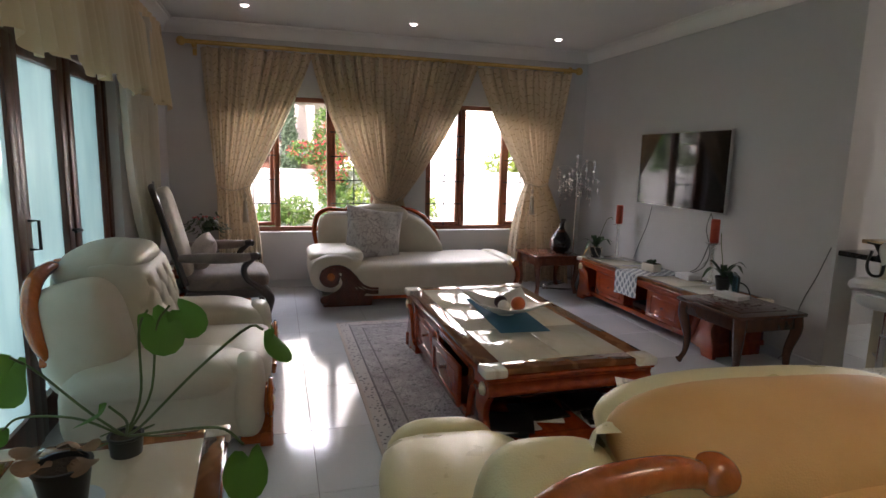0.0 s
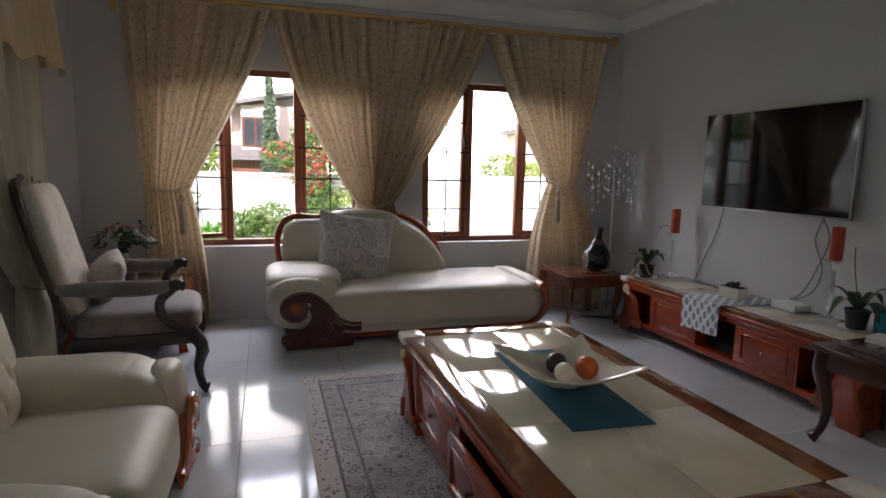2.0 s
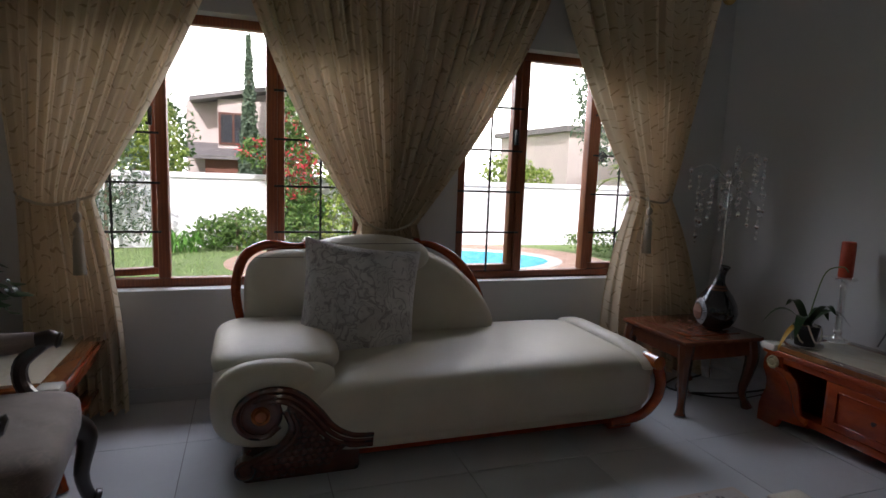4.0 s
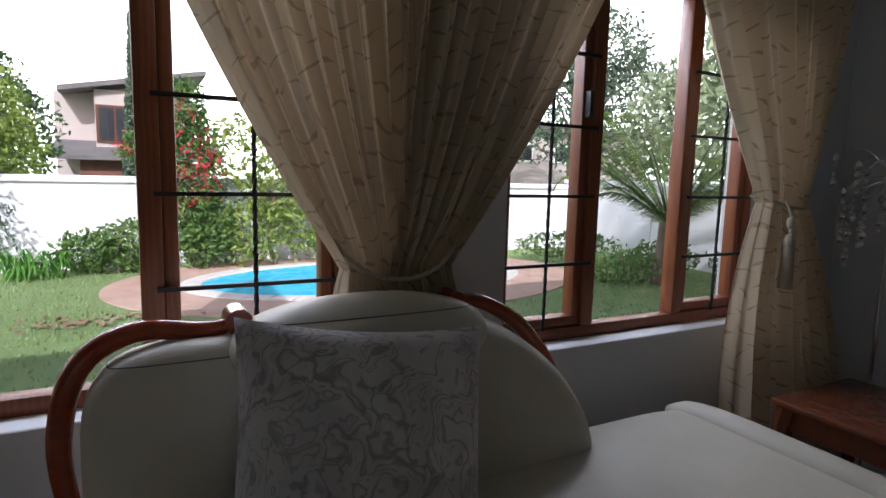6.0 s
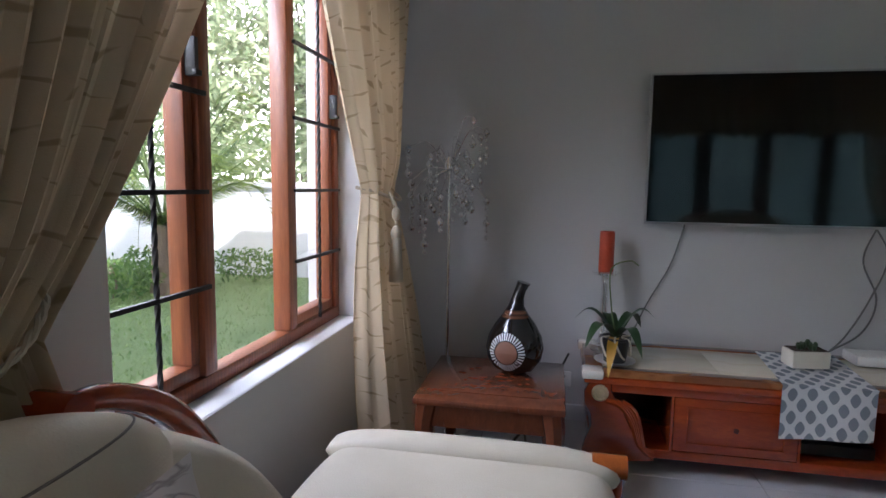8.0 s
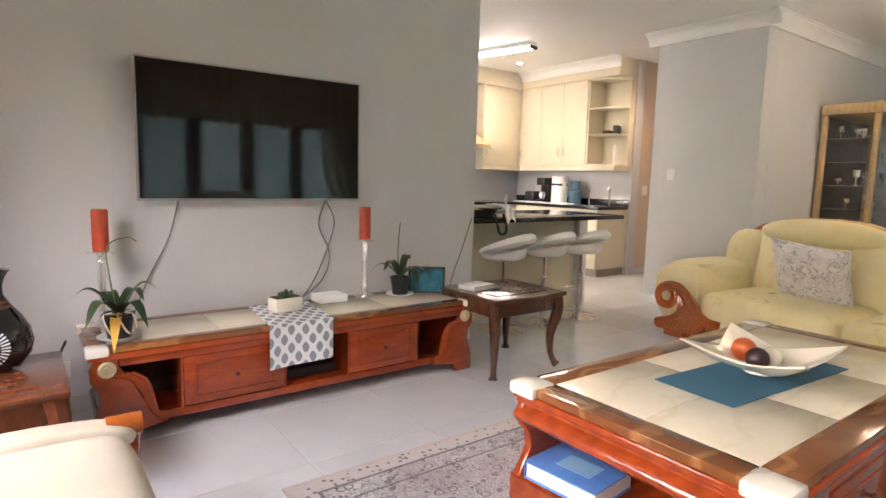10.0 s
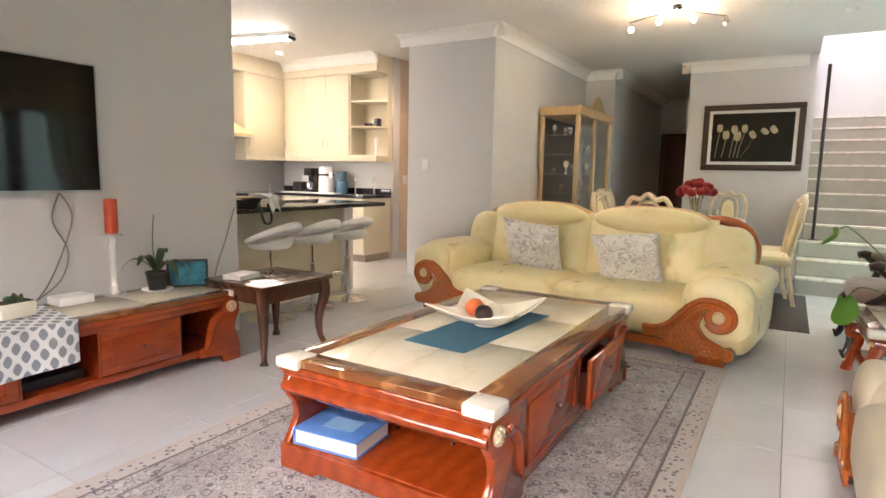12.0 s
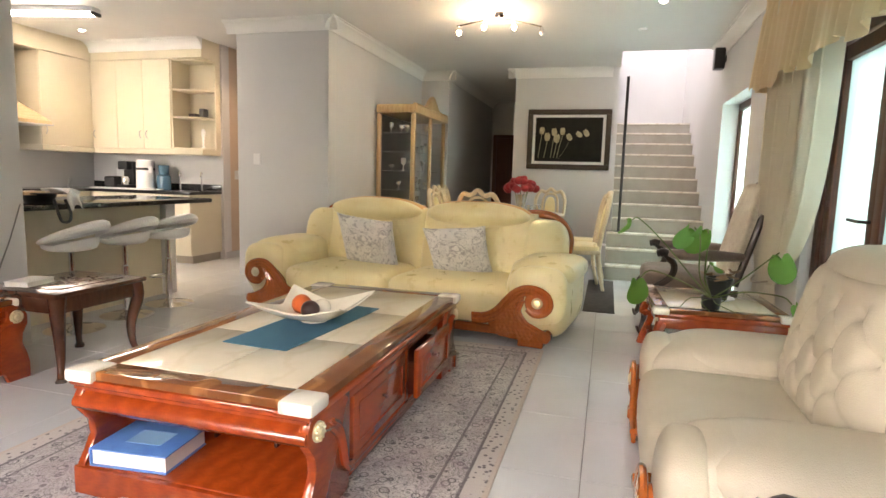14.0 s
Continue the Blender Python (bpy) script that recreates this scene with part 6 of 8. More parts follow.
ph = thing("photo_frame", pose(3.50, 3.62, MZ, 0, 0, 235), "black glass photo frame leaning with a blue picture", "photo frame")
part("frame", boxes((-0.12, 0.12, -0.008, 0.008, 0.0, 0.175), bevel=0.003), BLACK, ph)
ph_pic = plain("blue_sea_picture", (0.01, 0.03, 0.05), (0.05, 0.30, 0.42), 0.2, 9, 30, 0.0)
part("picture", boxes((-0.106, 0.106, -0.0105, -0.0085, 0.014, 0.161)), ph_pic, ph, smooth=False)
part("prop", tube(bmesh.new(), smooth_path([(0.02, 0.008, 0.12), (0.03, 0.07, 0.09), (0.035, 0.11, 0.005)], 10), 0.006, 6), BLACK, ph)
solo("router_box", boxes((3.52, 3.66, 4.18, 4.36, MZ, MZ + 0.045), bevel=0.006), WHITE_PLASTIC, "small white router box on the bench", "router")

# ---- low table by the window corner ----
def low_table(name, x0, x1, y0, y1, zt, label, cabriole=False, wood=None):
    wood = wood or WALNUT
    t = thing(name, pose(0, 0, 0), label, "side table")
    part("tabletop", boxes((x0, x1, y0, y1, zt - 0.028, zt), bevel=0.009), wood, t)
    b = 0.09
    part("inlay", boxes((x0 + b, x1 - b, y0 + b, y1 - b, zt + 0.0005, zt + 0.004), bevel=0.0015), wood, t, "carved inset panel under glass")
    rs = random.Random(7)
    bm = bmesh.new()
    for k in range(34):
        cx, cy = rs.uniform(x0 + b + 0.04, x1 - b - 0.04), rs.uniform(y0 + b + 0.04, y1 - b - 0.04)
        puff(bm, (cx, cy, zt + 0.004), (rs.uniform(0.008, 0.02), rs.uniform(0.008, 0.02), 0.004), 1, 1, 8, 4)
    part("carving", bm, wood, t)["kind"] = "stuff"
    part("apron", boxes((x0 + 0.025, x1 - 0.025, y0 + 0.025, y0 + 0.045, zt - 0.115, zt - 0.028), (x0 + 0.025, x1 - 0.025, y1 - 0.045, y1 - 0.025, zt - 0.115, zt - 0.028), (x0 + 0.025, x0 + 0.045, y0 + 0.045, y1 - 0.045, zt - 0.115, zt - 0.028), (x1 - 0.045, x1 - 0.025, y0 + 0.045, y1 - 0.045, zt - 0.115, zt - 0.028), bevel=0.004), wood, t)
    for sx, ex in ((1, x0), (-1, x1)):
        for sy, ey in ((1, y0), (-1, y1)):
            px, py = ex + sx * 0.05, ey + sy * 0.05
            if cabriole:
                pts = smooth_path([(px, py, zt - 0.03), (px - sx * 0.008, py - sy * 0.008, zt - 0.13), (px + sx * 0.018, py + sy * 0.018, zt * 0.45), (px + sx * 0.016, py + sy * 0.016, 0.10), (px - sx * 0.004, py - sy * 0.004, 0.03), (px - sx * 0.014, py - sy * 0.014, 0.012)], 22)
                rad = [lerp(0.047, 0.019, min(1, i / 14)) + (0.010 * max(0, (i - 17) / 5)) for i in range(23)]
                part("leg", tube(bmesh.new(), pts, rad, 10), wood, t, "curved cabriole leg")
            else:
                pts = smooth_path([(px, py, zt - 0.03), (px - sx * 0.012, py - sy * 0.012, zt - 0.12), (px - sx * 0.004, py - sy * 0.004, zt - 0.22), (px + sx * 0.012, py + sy * 0.012, 0.10), (px - sx * 0.004, py - sy * 0.004, 0.03), (px - sx * 0.012, py - sy * 0.012, 0.0)], 20)
                rad = [lerp(0.046, 0.022, min(1, i / 13)) + (0.012 * max(0, (i - 15) / 5)) for i in range(21)]
                part("leg", tube(bmesh.new(), pts, rad, 8), wood, t, "carved curved leg")
    return t


REDDISH = timber("reddish_brown_wood", (0.105, 0.030, 0.013), (0.20, 0.058, 0.024), 0.24, (1.2, 4, 1.2), 0.5)
low_table("side_table", 2.74, 3.30, 5.63, 6.19, 0.440, "square carved reddish wooden side table with glossy top", wood=REDDISH)
low_table("side_table", 2.90, 3.46, 2.93, 3.55, 0.500, "dark walnut side table with cabriole legs", cabriole=True)
bk = thing("notebook", pose(3.26, 3.40, 0.5045, 0, 0, 12), "small white closed booklet lying on the walnut table", "booklet")
part("cover", boxes((-0.07, 0.07, -0.10, 0.10, 0.0, 0.004), (-0.07, 0.07, -0.10, 0.10, 0.024, 0.028), bevel=0.001), WHITE_PLASTIC, bk)
part("page_block", boxes((-0.066, 0.066, -0.096, 0.096, 0.004, 0.024)), PAPER, bk, smooth=False)

# gourd vase with an etched sun disc
vs = thing("gourd_vase", pose(3.13, 5.84, 0.4445, 0, 0, 0), "black lacquered gourd vase with an etched sun disc", "vase")
prof = [(0.001, 0.0), (0.045, 0.0), (0.085, 0.02), (0.113, 0.06), (0.122, 0.105), (0.112, 0.155), (0.085, 0.205), (0.055, 0.245), (0.034, 0.28), (0.026, 0.315), (0.025, 0.345)]
bm = bmesh.new()
rings = []
for r, z in prof:
    bend = max(0.0, z - 0.26)
    rings.append([(r * math.cos(a) + bend * 0.1, r * math.sin(a) - bend * bend * 2.2, z) for a in (2 * math.pi * k / 28 for k in range(28))])
for r, dz in ((0.026, 0.372), (0.029, 0.378), (0.02, 0.378)):
    bend = dz - 0.26
    rings.append([(r * math.cos(a) + bend * 0.1, r * math.sin(a) - bend * bend * 2.2, dz + 0.25 * r * math.sin(a)) for a in (2 * math.pi * k / 28 for k in range(28))])
part("body", skin(bm, rings), GOURD, vs)
DIR = Vector((-0.96, 0.25, 0.02)).normalized()
rot = DIR.to_track_quat('Z', 'Y').to_matrix().to_4x4()
cen = Vector((0, 0, 0.105)) + DIR * 0.112


def gourd_r(z):
    for (r0, z0), (r1, z1) in zip(prof, prof[1:]):
        if z0 <= z <= z1:
            return lerp(r0, r1, (z - z0) / (z1 - z0 + 1e-9))
    return 0.02


def on_gourd(u, v, lift=0.0015):
    """A point of the vase's side, u round about from the disc's centre and v up from it, in metres."""
    z = 0.105 + v
    a = math.atan2(DIR.y, DIR.x) + u / 0.12
    r = gourd_r(z) + lift
    return Vector((r * math.cos(a), r * math.sin(a), z))


bm = bmesh.new()
sheet(bm, 24, 8, lambda u, v: on_gourd(0.048 * v * math.cos(u * 2 * math.pi), 0.048 * v * math.sin(u * 2 * math.pi)), 0.001)
part("disc", bm, ROSE_DISC, vs, "rose-brown disc")
for k in range(36):
    a = 2 * math.pi * k / 36
    ca, sa = math.cos(a), math.sin(a)
    bm = bmesh.new()
    vsn = []
    for r, w in ((0.052, 0.0022), (0.080, 0.0036)):
        vsn.append((bm.verts.new(on_gourd(r * ca - w * sa, r * sa + w * ca)), bm.verts.new(on_gourd(r * ca + w * sa, r * sa - w * ca))))
    bm.faces.new((vsn[0][0], vsn[0][1], vsn[1][1], vsn[1][0]))
    part("ray", bm, ETCHED, vs, "white etched ray")

# crystal floor lamp
fl = thing("floor_lamp", pose(3.50, 6.20, 0), "slim chrome floor lamp with branching crystal drops", "floor lamp")
part("base", lathe(bmesh.new(), [(0.001, 0), (0.13, 0), (0.132, 0.012), (0.10, 0.022), (0.02, 0.03), (0.001, 0.03)], seg=28), CHROME, fl)
part("stem", tube(bmesh.new(), [(0, 0, 0.03), (0, 0, 1.36)], 0.009, 12), CHROME, fl)
rs = random.Random(12)
for k in range(22):
    a = 2 * math.pi * k / 22 + rs.uniform(-0.1, 0.1)
    r = rs.uniform(0.10, 0.29)
    zt = rs.uniform(1.14, 1.60)
    pts = smooth_path([(0, 0, 1.30), (r * 0.45 * math.cos(a), r * 0.45 * math.sin(a), 1.30 + (zt - 1.30) * 0.75 + 0.05), (r * math.cos(a), r * math.sin(a) * 0.8, zt)], 8)
    br = part("branch", tube(bmesh.new(), pts, 0.0022, 5), CHROME, fl)
    ex, ey = r * math.cos(a), r * math.sin(a) * 0.8
    for j in range(rs.randint(4, 8)):
        sz = 0.012 if j % 3 else 0.018
        part("crystal_drop", puff(bmesh.new(), (ex, ey, zt - 0.012 - j * 0.036), (sz, sz, sz * 1.3), 1.4, 1.4, 8, 5), CHROME if j % 3 == 0 else CRYSTAL, br)
for j in range(9):
    a = j * 2.4
    part("crystal_drop", puff(bmesh.new(), (0.022 * math.cos(a), 0.022 * math.sin(a), 1.30 - j * 0.035), (0.012, 0.012, 0.017), 1.4, 1.4, 8, 5), CRYSTAL, fl)
part("hub", lathe(bmesh.new(), [(0.001, 1.29), (0.025, 1.30), (0.028, 1.33), (0.015, 1.36), (0.001, 1.365)], seg=16), CHROME, fl)
jar = solo("glass_bottle", lathe(bmesh.new(), [(0.001, 0), (0.04, 0), (0.044, 0.03), (0.03, 0.07), (0.012, 0.09), (0.012, 0.14), (0.001, 0.14)], (2.98, 5.86, 0.0), 18), CRYSTAL, "small clear glass bottle standing on the floor", "bottle")

# ---- on the coffee table ----
bm = bmesh.new()
sheet(bm, 14, 14, lambda u, v: Vector((lerp(-0.41, 0.41, u), lerp(-0.155, 0.155, v), 0.003 + 0.002 * math.sin(u * 5) * math.sin(v * 4))), 0.003)
solo("placemat", bm, TEAL, "teal blue cloth mat lying on the coffee table", "mat", pose(1.48, 3.445, ZT - 0.003, 0, 0, 86))
bw = thing("serving_bowl", pose(1.475, 3.42, ZT + 0.005, 0, 0, 3), "square flared cream porcelain bowl holding three balls", "bowl")


def dish(u, v):
    x, y = u * 2 - 1, v * 2 - 1
    r = max(abs(x), abs(y))
    corner = (abs(x) * abs(y))
    z = 0.012 + 0.055 * r ** 2.2 + 0.055 * corner ** 1.5
    return Vector((x * (0.165 + 0.055 * corner), y * (0.165 + 0.055 * corner), z))


part("dish", sheet(bmesh.new(), 26, 26, dish, 0.007), PORCELAIN, bw)
part("foot", lathe(bmesh.new(), [(0.05, 0.0), (0.06, 0.0), (0.055, 0.016), (0.045, 0.016)], seg=20), PORCELAIN, bw)


def ball(p, r, mat, label):
    bm = bmesh.new()
    puff(bm, (0, 0, 0), (r, r, r), 1, 1, 24, 16)
    return solo("decor_ball", bm, mat, label, "ball", pose(*p), "balls in the bowl")


ball((1.555, 3.395, ZT + 0.073), 0.047, ORANGE, "orange woven decorative ball in the porcelain bowl")
ball((1.465, 3.475, ZT + 0.070), 0.044, PLUM, "dark plum decorative ball in the porcelain bowl")
ball((1.450, 3.385, ZT + 0.065), 0.040, PORCELAIN, "cream decorative ball in the porcelain bowl")
bd = thing("ring_binder", pose(1.74, 4.165, 0.116, 0, 0, 6), "blue covered ring binder lying on the table's shelf", "binder")
part("cover", boxes((-0.15, 0.15, -0.12, 0.12, 0.0, 0.006), (-0.15, 0.15, -0.12, 0.12, 0.060, 0.066), (0.144, 0.15, -0.12, 0.12, 0.006, 0.060), bevel=0.002), BLUE_BINDER, bd)
part("page_block", boxes((-0.146, 0.14, -0.115, 0.115, 0.008, 0.058)), PAPER, bd, smooth=False)
part("label_patch", boxes((-0.08, 0.06, -0.05, 0.05, 0.0665, 0.0675)), plain("pale_blue_patch", (0.2, 0.42, 0.66), (0.3, 0.5, 0.7), 0.3), bd, smooth=False)
rs = random.Random(31)
for k in range(5):
    x, y = rs.uniform(1.15, 1.75), rs.uniform(2.58, 2.78)
    z = 0.116
    for j in range(rs.randint(2, 4)):
        solo("magazine", boxes((-0.105, 0.105, -0.14, 0.14, 0, 0.008), bevel=0.001), PAPER if (j + k) % 2 else BLACK, "folded magazine in a pile on the table's shelf", "magazine", pose(x + rs.uniform(-0.02, 0.02), y, z, 0, 0, rs.uniform(60, 120)), "magazines on the shelf")
        z += 0.0088
solo("rug", boxes((-0.97, 0.97, -1.52, 1.52, 0.0, 0.010), bevel=0.003), RUG, "cream and mauve oriental rug with a dotted border", "rug", pose(1.50, 3.47, 0.0005, 0, 0, 0))
# fringe-like loose mat near the entry
solo("door_mat", boxes((0.05, 0.33, -1.15, 0.58, 0.0, 0.008), bevel=0.003), plain("charcoal_mat", (0.03, 0.027, 0.026), (0.06, 0.05, 0.045), 0.95, 20, 90, 0.6), "dark charcoal runner mat on the tiles", "mat")

# ---- marble-topped end tables ----
def end_table(m, label):
    t = thing("end_table", m, label, "end table", "marble end tables")
    w, d, z = 0.38, 0.42, 0.435
    marble_top(t, -w, w, -d, d, z, (1, 1), band=0.085, t=0.03)
    part("under_top", boxes((-w + 0.004, w - 0.004, -d + 0.004, d - 0.004, z - 0.06, z - 0.031), bevel=0.008), MAHOG, t)
    part("frieze", boxes((-w + 0.03, w - 0.03, -d + 0.03, d - 0.03, z - 0.13, z - 0.061), bevel=0.012), MAHOG, t)
    part("shelf", boxes((-w + 0.04, w - 0.04, -d + 0.04, d - 0.04, 0.12, 0.145), bevel=0.006), MAHOG, t)
    for sx in (-1, 1):
        for sy in (-1, 1):
            pts = smooth_path([(sx * (w - 0.05), sy * (d - 0.05), z - 0.10), (sx * (w - 0.02), sy * (d - 0.02), z - 0.20), (sx * (w - 0.07), sy * (d - 0.07), 0.22), (sx * (w - 0.03), sy * (d - 0.03), 0.06), (sx * (w - 0.02), sy * (d - 0.02), 0.0)], 20)
            part("leg", tube(bmesh.new(), pts, [0.034 - 0.010 * math.sin(math.pi * i / 20) for i in range(21)], 8), MAHOG, t, "carved scroll leg")
            rosette(t, (sx * (w - 0.03), sy * (d - 0.07), z - 0.095), 0.024, "x", sx)
    return t


et1 = end_table(pose(-0.50, 1.83, 0, 0, 0, 2), "mahogany end table with ivory marble top and white corner blocks")
et2 = end_table(pose(-0.58, 6.09, 0, 0, 0, 0), "mahogany end table with ivory marble top and white corner blocks")


def heart_leaf(bm, base, tip_dir, up, size):
    """A broad lobed leaf on a plane given by its tip direction and its upper side."""
    t = Vector(tip_dir).normalized()
    n = Vector(up).normalized()
    s = n.cross(t).normalized()
    n = t.cross(s)
    base = Vector(base)
    ring = []
    for k in range(20):
        a = -math.pi + 2 * math.pi * k / 20
        r = 0.5 + 0.16 * math.cos(a) + 0.10 * math.cos(2 * a) - 0.30 * math.exp(-((abs(a) - math.pi) / 0.35) ** 2)
        ring.append(bm.verts.new(base + (t * (0.34 + r * math.cos(a)) + s * r * math.sin(a) * 0.95) * size + n * size * (0.10 * math.cos(2 * a) - 0.12 * math.cos(a))))
    c = bm.verts.new(base + t * 0.34 * size)
    for k in range(20):
        bm.faces.new((c, ring[k], ring[(k + 1) % 20]))
    return bm


# trailing plants on the end table
mp = thing("potted_plant", pose(-0.55, 1.81, 0.431), "black pot with dried brown leaves and long trailing green stems", "potted plant")
part("pot", lathe(bmesh.new(), [(0.001, 0.004), (0.055, 0.004), (0.075, 0.13), (0.08, 0.132), (0.08, 0.145), (0.07, 0.145), (0.066, 0.12), (0.001, 0.12)], seg=24), BLACK, mp, "black plastic pot")
part("saucer", lathe(bmesh.new(), [(0.001, 0.0), (0.07, 0.0), (0.10, 0.012), (0.102, 0.016), (0.07, 0.006), (0.001, 0.004)], seg=24), plain("pale_blue_saucer", (0.5, 0.56, 0.62), (0.56, 0.62, 0.67), 0.3), mp, "pale blue saucer")
part("soil", lathe(bmesh.new(), [(0.001, 0.132), (0.068, 0.128), (0.068, 0.120), (0.001, 0.120)], seg=18), SOIL, mp)
rs = random.Random(9)
for k in range(11):
    a = rs.uniform(0, 6.28)
    bm = bmesh.new()
    heart_leaf(bm, (0.05 * math.cos(a), 0.05 * math.sin(a), 0.15 + rs.uniform(0, 0.04)), (math.cos(a), math.sin(a), rs.uniform(-0.4, 0.6)), (rs.uniform(-0.5, 0.5), rs.uniform(-0.5, 0.5), 1), rs.uniform(0.05, 0.075))
    part("dry_leaf", bm, LEAF_DRY, mp, "curled dry brown leaf")
sp = thing("potted_plant", pose(-0.46, 2.12, 0.431), "small black pot with long stems and broad green leaves", "potted plant")
part("pot", lathe(bmesh.new(), [(0.001, 0.0), (0.05, 0.0), (0.055, 0.06), (0.058, 0.062), (0.058, 0.07), (0.05, 0.07), (0.048, 0.058), (0.001, 0.058)], seg=22), BLACK, sp, "low black pot")
part("soil", lathe(bmesh.new(), [(0.001, 0.064), (0.049, 0.062), (0.049, 0.058), (0.001, 0.058)], seg=18), SOIL, sp)
for stem, tip, up, size in (
        ([(0, 0, 0.06), (0.05, 0.02, 0.20), (0.05, 0.05, 0.42), (0.07, 0.10, 0.48)], (0.5, -0.3, -0.8), (0.2, -1, 0.5), 0.165),
        ([(0, 0, 0.06), (0.08, 0.03, 0.20), (0.10, 0.08, 0.42), (0.14, 0.11, 0.49)], (0.6, 0.2, -0.6), (0.2, -1, 0.6), 0.15),
        ([(0, 0, 0.06), (0.08, -0.08, 0.14), (0.26, -0.20, 0.35), (0.42, -0.26, 0.50), (0.47, -0.27, 0.495)], (0.6, -0.1, -0.7), (0.75, -0.35, 0.55), 0.12),
        ([(0, 0, 0.06), (0.16, -0.14, 0.13), (0.33, -0.24, 0.17), (0.40, -0.25, 0.11)], (0.1, -0.2, -1), (0.4, -1, 0.2), 0.17),
        ([(0, 0, 0.06), (-0.12, 0.02, 0.16), (-0.26, 0.04, 0.30), (-0.33, 0.03, 0.36)], (-0.2, 0.1, -0.9), (0.2, 1, 0.3), 0.17),
        ([(0, 0, 0.06), (-0.16, 0.05, 0.12), (-0.34, 0.10, 0.12), (-0.40, 0.10, 0.08)], (-0.5, 0.2, -0.5), (0, 0.7, 0.7), 0.10),
        ([(0, 0, 0.06), (0.03, -0.10, 0.16), (0.0, -0.16, 0.24)], (-0.5, -0.3, -0.2), (0, 0.5, 1), 0.10)):
    st = part("stem", tube(bmesh.new(), smooth_path(stem, 14), 0.0045, 6), STEM, sp, "long thin stem")
    part("leaf", heart_leaf(bmesh.new(), stem[-1], tip, up, size), LEAF, st, "broad green leaf")
for k in range(4):
    a = rs.uniform(0, 6.28)
    pts = smooth_path([(0.04 * math.cos(a), 0.04 * math.sin(a), 0.06), (0.12 * math.cos(a), 0.12 * math.sin(a), 0.05), (0.2 * math.cos(a + 0.5), 0.16 * math.sin(a + 0.5), 0.008)], 12)
    part("runner_root", tube(bmesh.new(), pts, 0.003, 5), STEM, sp)
# flowering plant on the window end table
fp = thing("potted_plant", pose(-0.62, 6.02, 0.431), "leafy dark green potted plant with small pink flowers", "potted plant")
part("pot", lathe(bmesh.new(), [(0.001, 0.0), (0.06, 0.0), (0.085, 0.13), (0.09, 0.14), (0.078, 0.14), (0.07, 0.12), (0.001, 0.12)], seg=22), EBONY, fp, "dark pot")
rs = random.Random(17)
for k in range(46):
    a, e1 = rs.uniform(0, 6.28), rs.uniform(-0.2, 1.2)
    r = rs.uniform(0.06, 0.17)
    p = (r * math.cos(a) * math.cos(e1 * 0.5), r * math.sin(a) * math.cos(e1 * 0.5), 0.27 + 0.15 * math.sin(e1) + rs.uniform(-0.06, 0.05))
    part("leaf", heart_leaf(bmesh.new(), p, (math.cos(a), math.sin(a), rs.uniform(-0.9, 0.1)), (math.cos(a) * 0.4, math.sin(a) * 0.4, 1), rs.uniform(0.055, 0.085)), LEAF_DARK, fp)
for k in range(7):
    a = rs.uniform(0, 6.28)
    st = part("flower_stem", tube(bmesh.new(), smooth_path([(0, 0, 0.14), (0.05 * math.cos(a), 0.05 * math.sin(a), 0.3), (0.11 * math.cos(a), 0.11 * math.sin(a), 0.40)], 8), 0.0025, 5), STEM, fp)
    part("flower", puff(bmesh.new(), (0.11 * math.cos(a), 0.11 * math.sin(a), 0.41), (0.014, 0.014, 0.012), 1, 1, 8, 5), PINK_PETAL, st, "pink flower head")

# ---- kitchen ----
bar = thing("breakfast_bar", pose(0, 0, 0), "cream breakfast bar with a polished black granite top", "breakfast bar")
part("front_panel", boxes((4.16, 4.22, 1.42, 3.02, 0.0, 0.868)), CREAM_CAB, bar, smooth=False)
part("end_post", boxes((4.10, 4.24, 1.30, 1.418, 0.0, 0.868), bevel=0.004), WHITE, bar, "white end post")
part("cabinet_back", boxes((4.22, 4.60, 1.42, 3.02, 0.0, 0.866)), CREAM_CAB, bar, smooth=False)
part("top", boxes((3.76, 4.66, 1.20, 3.026, 0.87, 0.908), bevel=0.008), GRANITE, bar, "black granite top")


def unit(name, dims, doors, axis, face, label, handle_z, mat=None, handle_side=1):
    """A cabinet unit with flat doors on one face: axis and face give the door plane, doors the splits along it."""
    x0, x1, y0, y1, z0, z1 = dims
    u = thing(name, pose(0, 0, 0), label, "cabinet", "cream kitchen cabinets")
    part("body", boxes(dims), mat or CREAM_CAB, u, smooth=False)
    for i, (a, b) in enumerate(doors):
        if axis == "y":
            d = part("door", boxes((a + 0.002, b - 0.002, face, face + 0.018, z0 + 0.004, z1 - 0.004), bevel=0.003), mat or CREAM_CAB, u)
            hx = b - 0.05 if i % 2 == 0 else a + 0.05
            part("handle", tube(bmesh.new(), smooth_path([(hx, face + 0.018, handle_z), (hx, face + 0.04, handle_z + 0.03), (hx, face + 0.04, handle_z + 0.07), (hx, face + 0.018, handle_z + 0.10)], 10), 0.006, 6), SILVER, d)
        else:
            d = part("door", boxes((face - 0.018, face, a + 0.002, b - 0.002, z0 + 0.004, z1 - 0.004), bevel=0.003), mat or CREAM_CAB, u)
            hy = b - 0.05 if i % 2 == 0 else a + 0.05
            part("handle", tube(bmesh.new(), smooth_path([(face - 0.018, hy, handle_z), (face - 0.04, hy, handle_z + 0.03), (face - 0.04, hy, handle_z + 0.07), (face - 0.018, hy, handle_z + 0.10)], 10), 0.006, 6), SILVER, d)
    return u


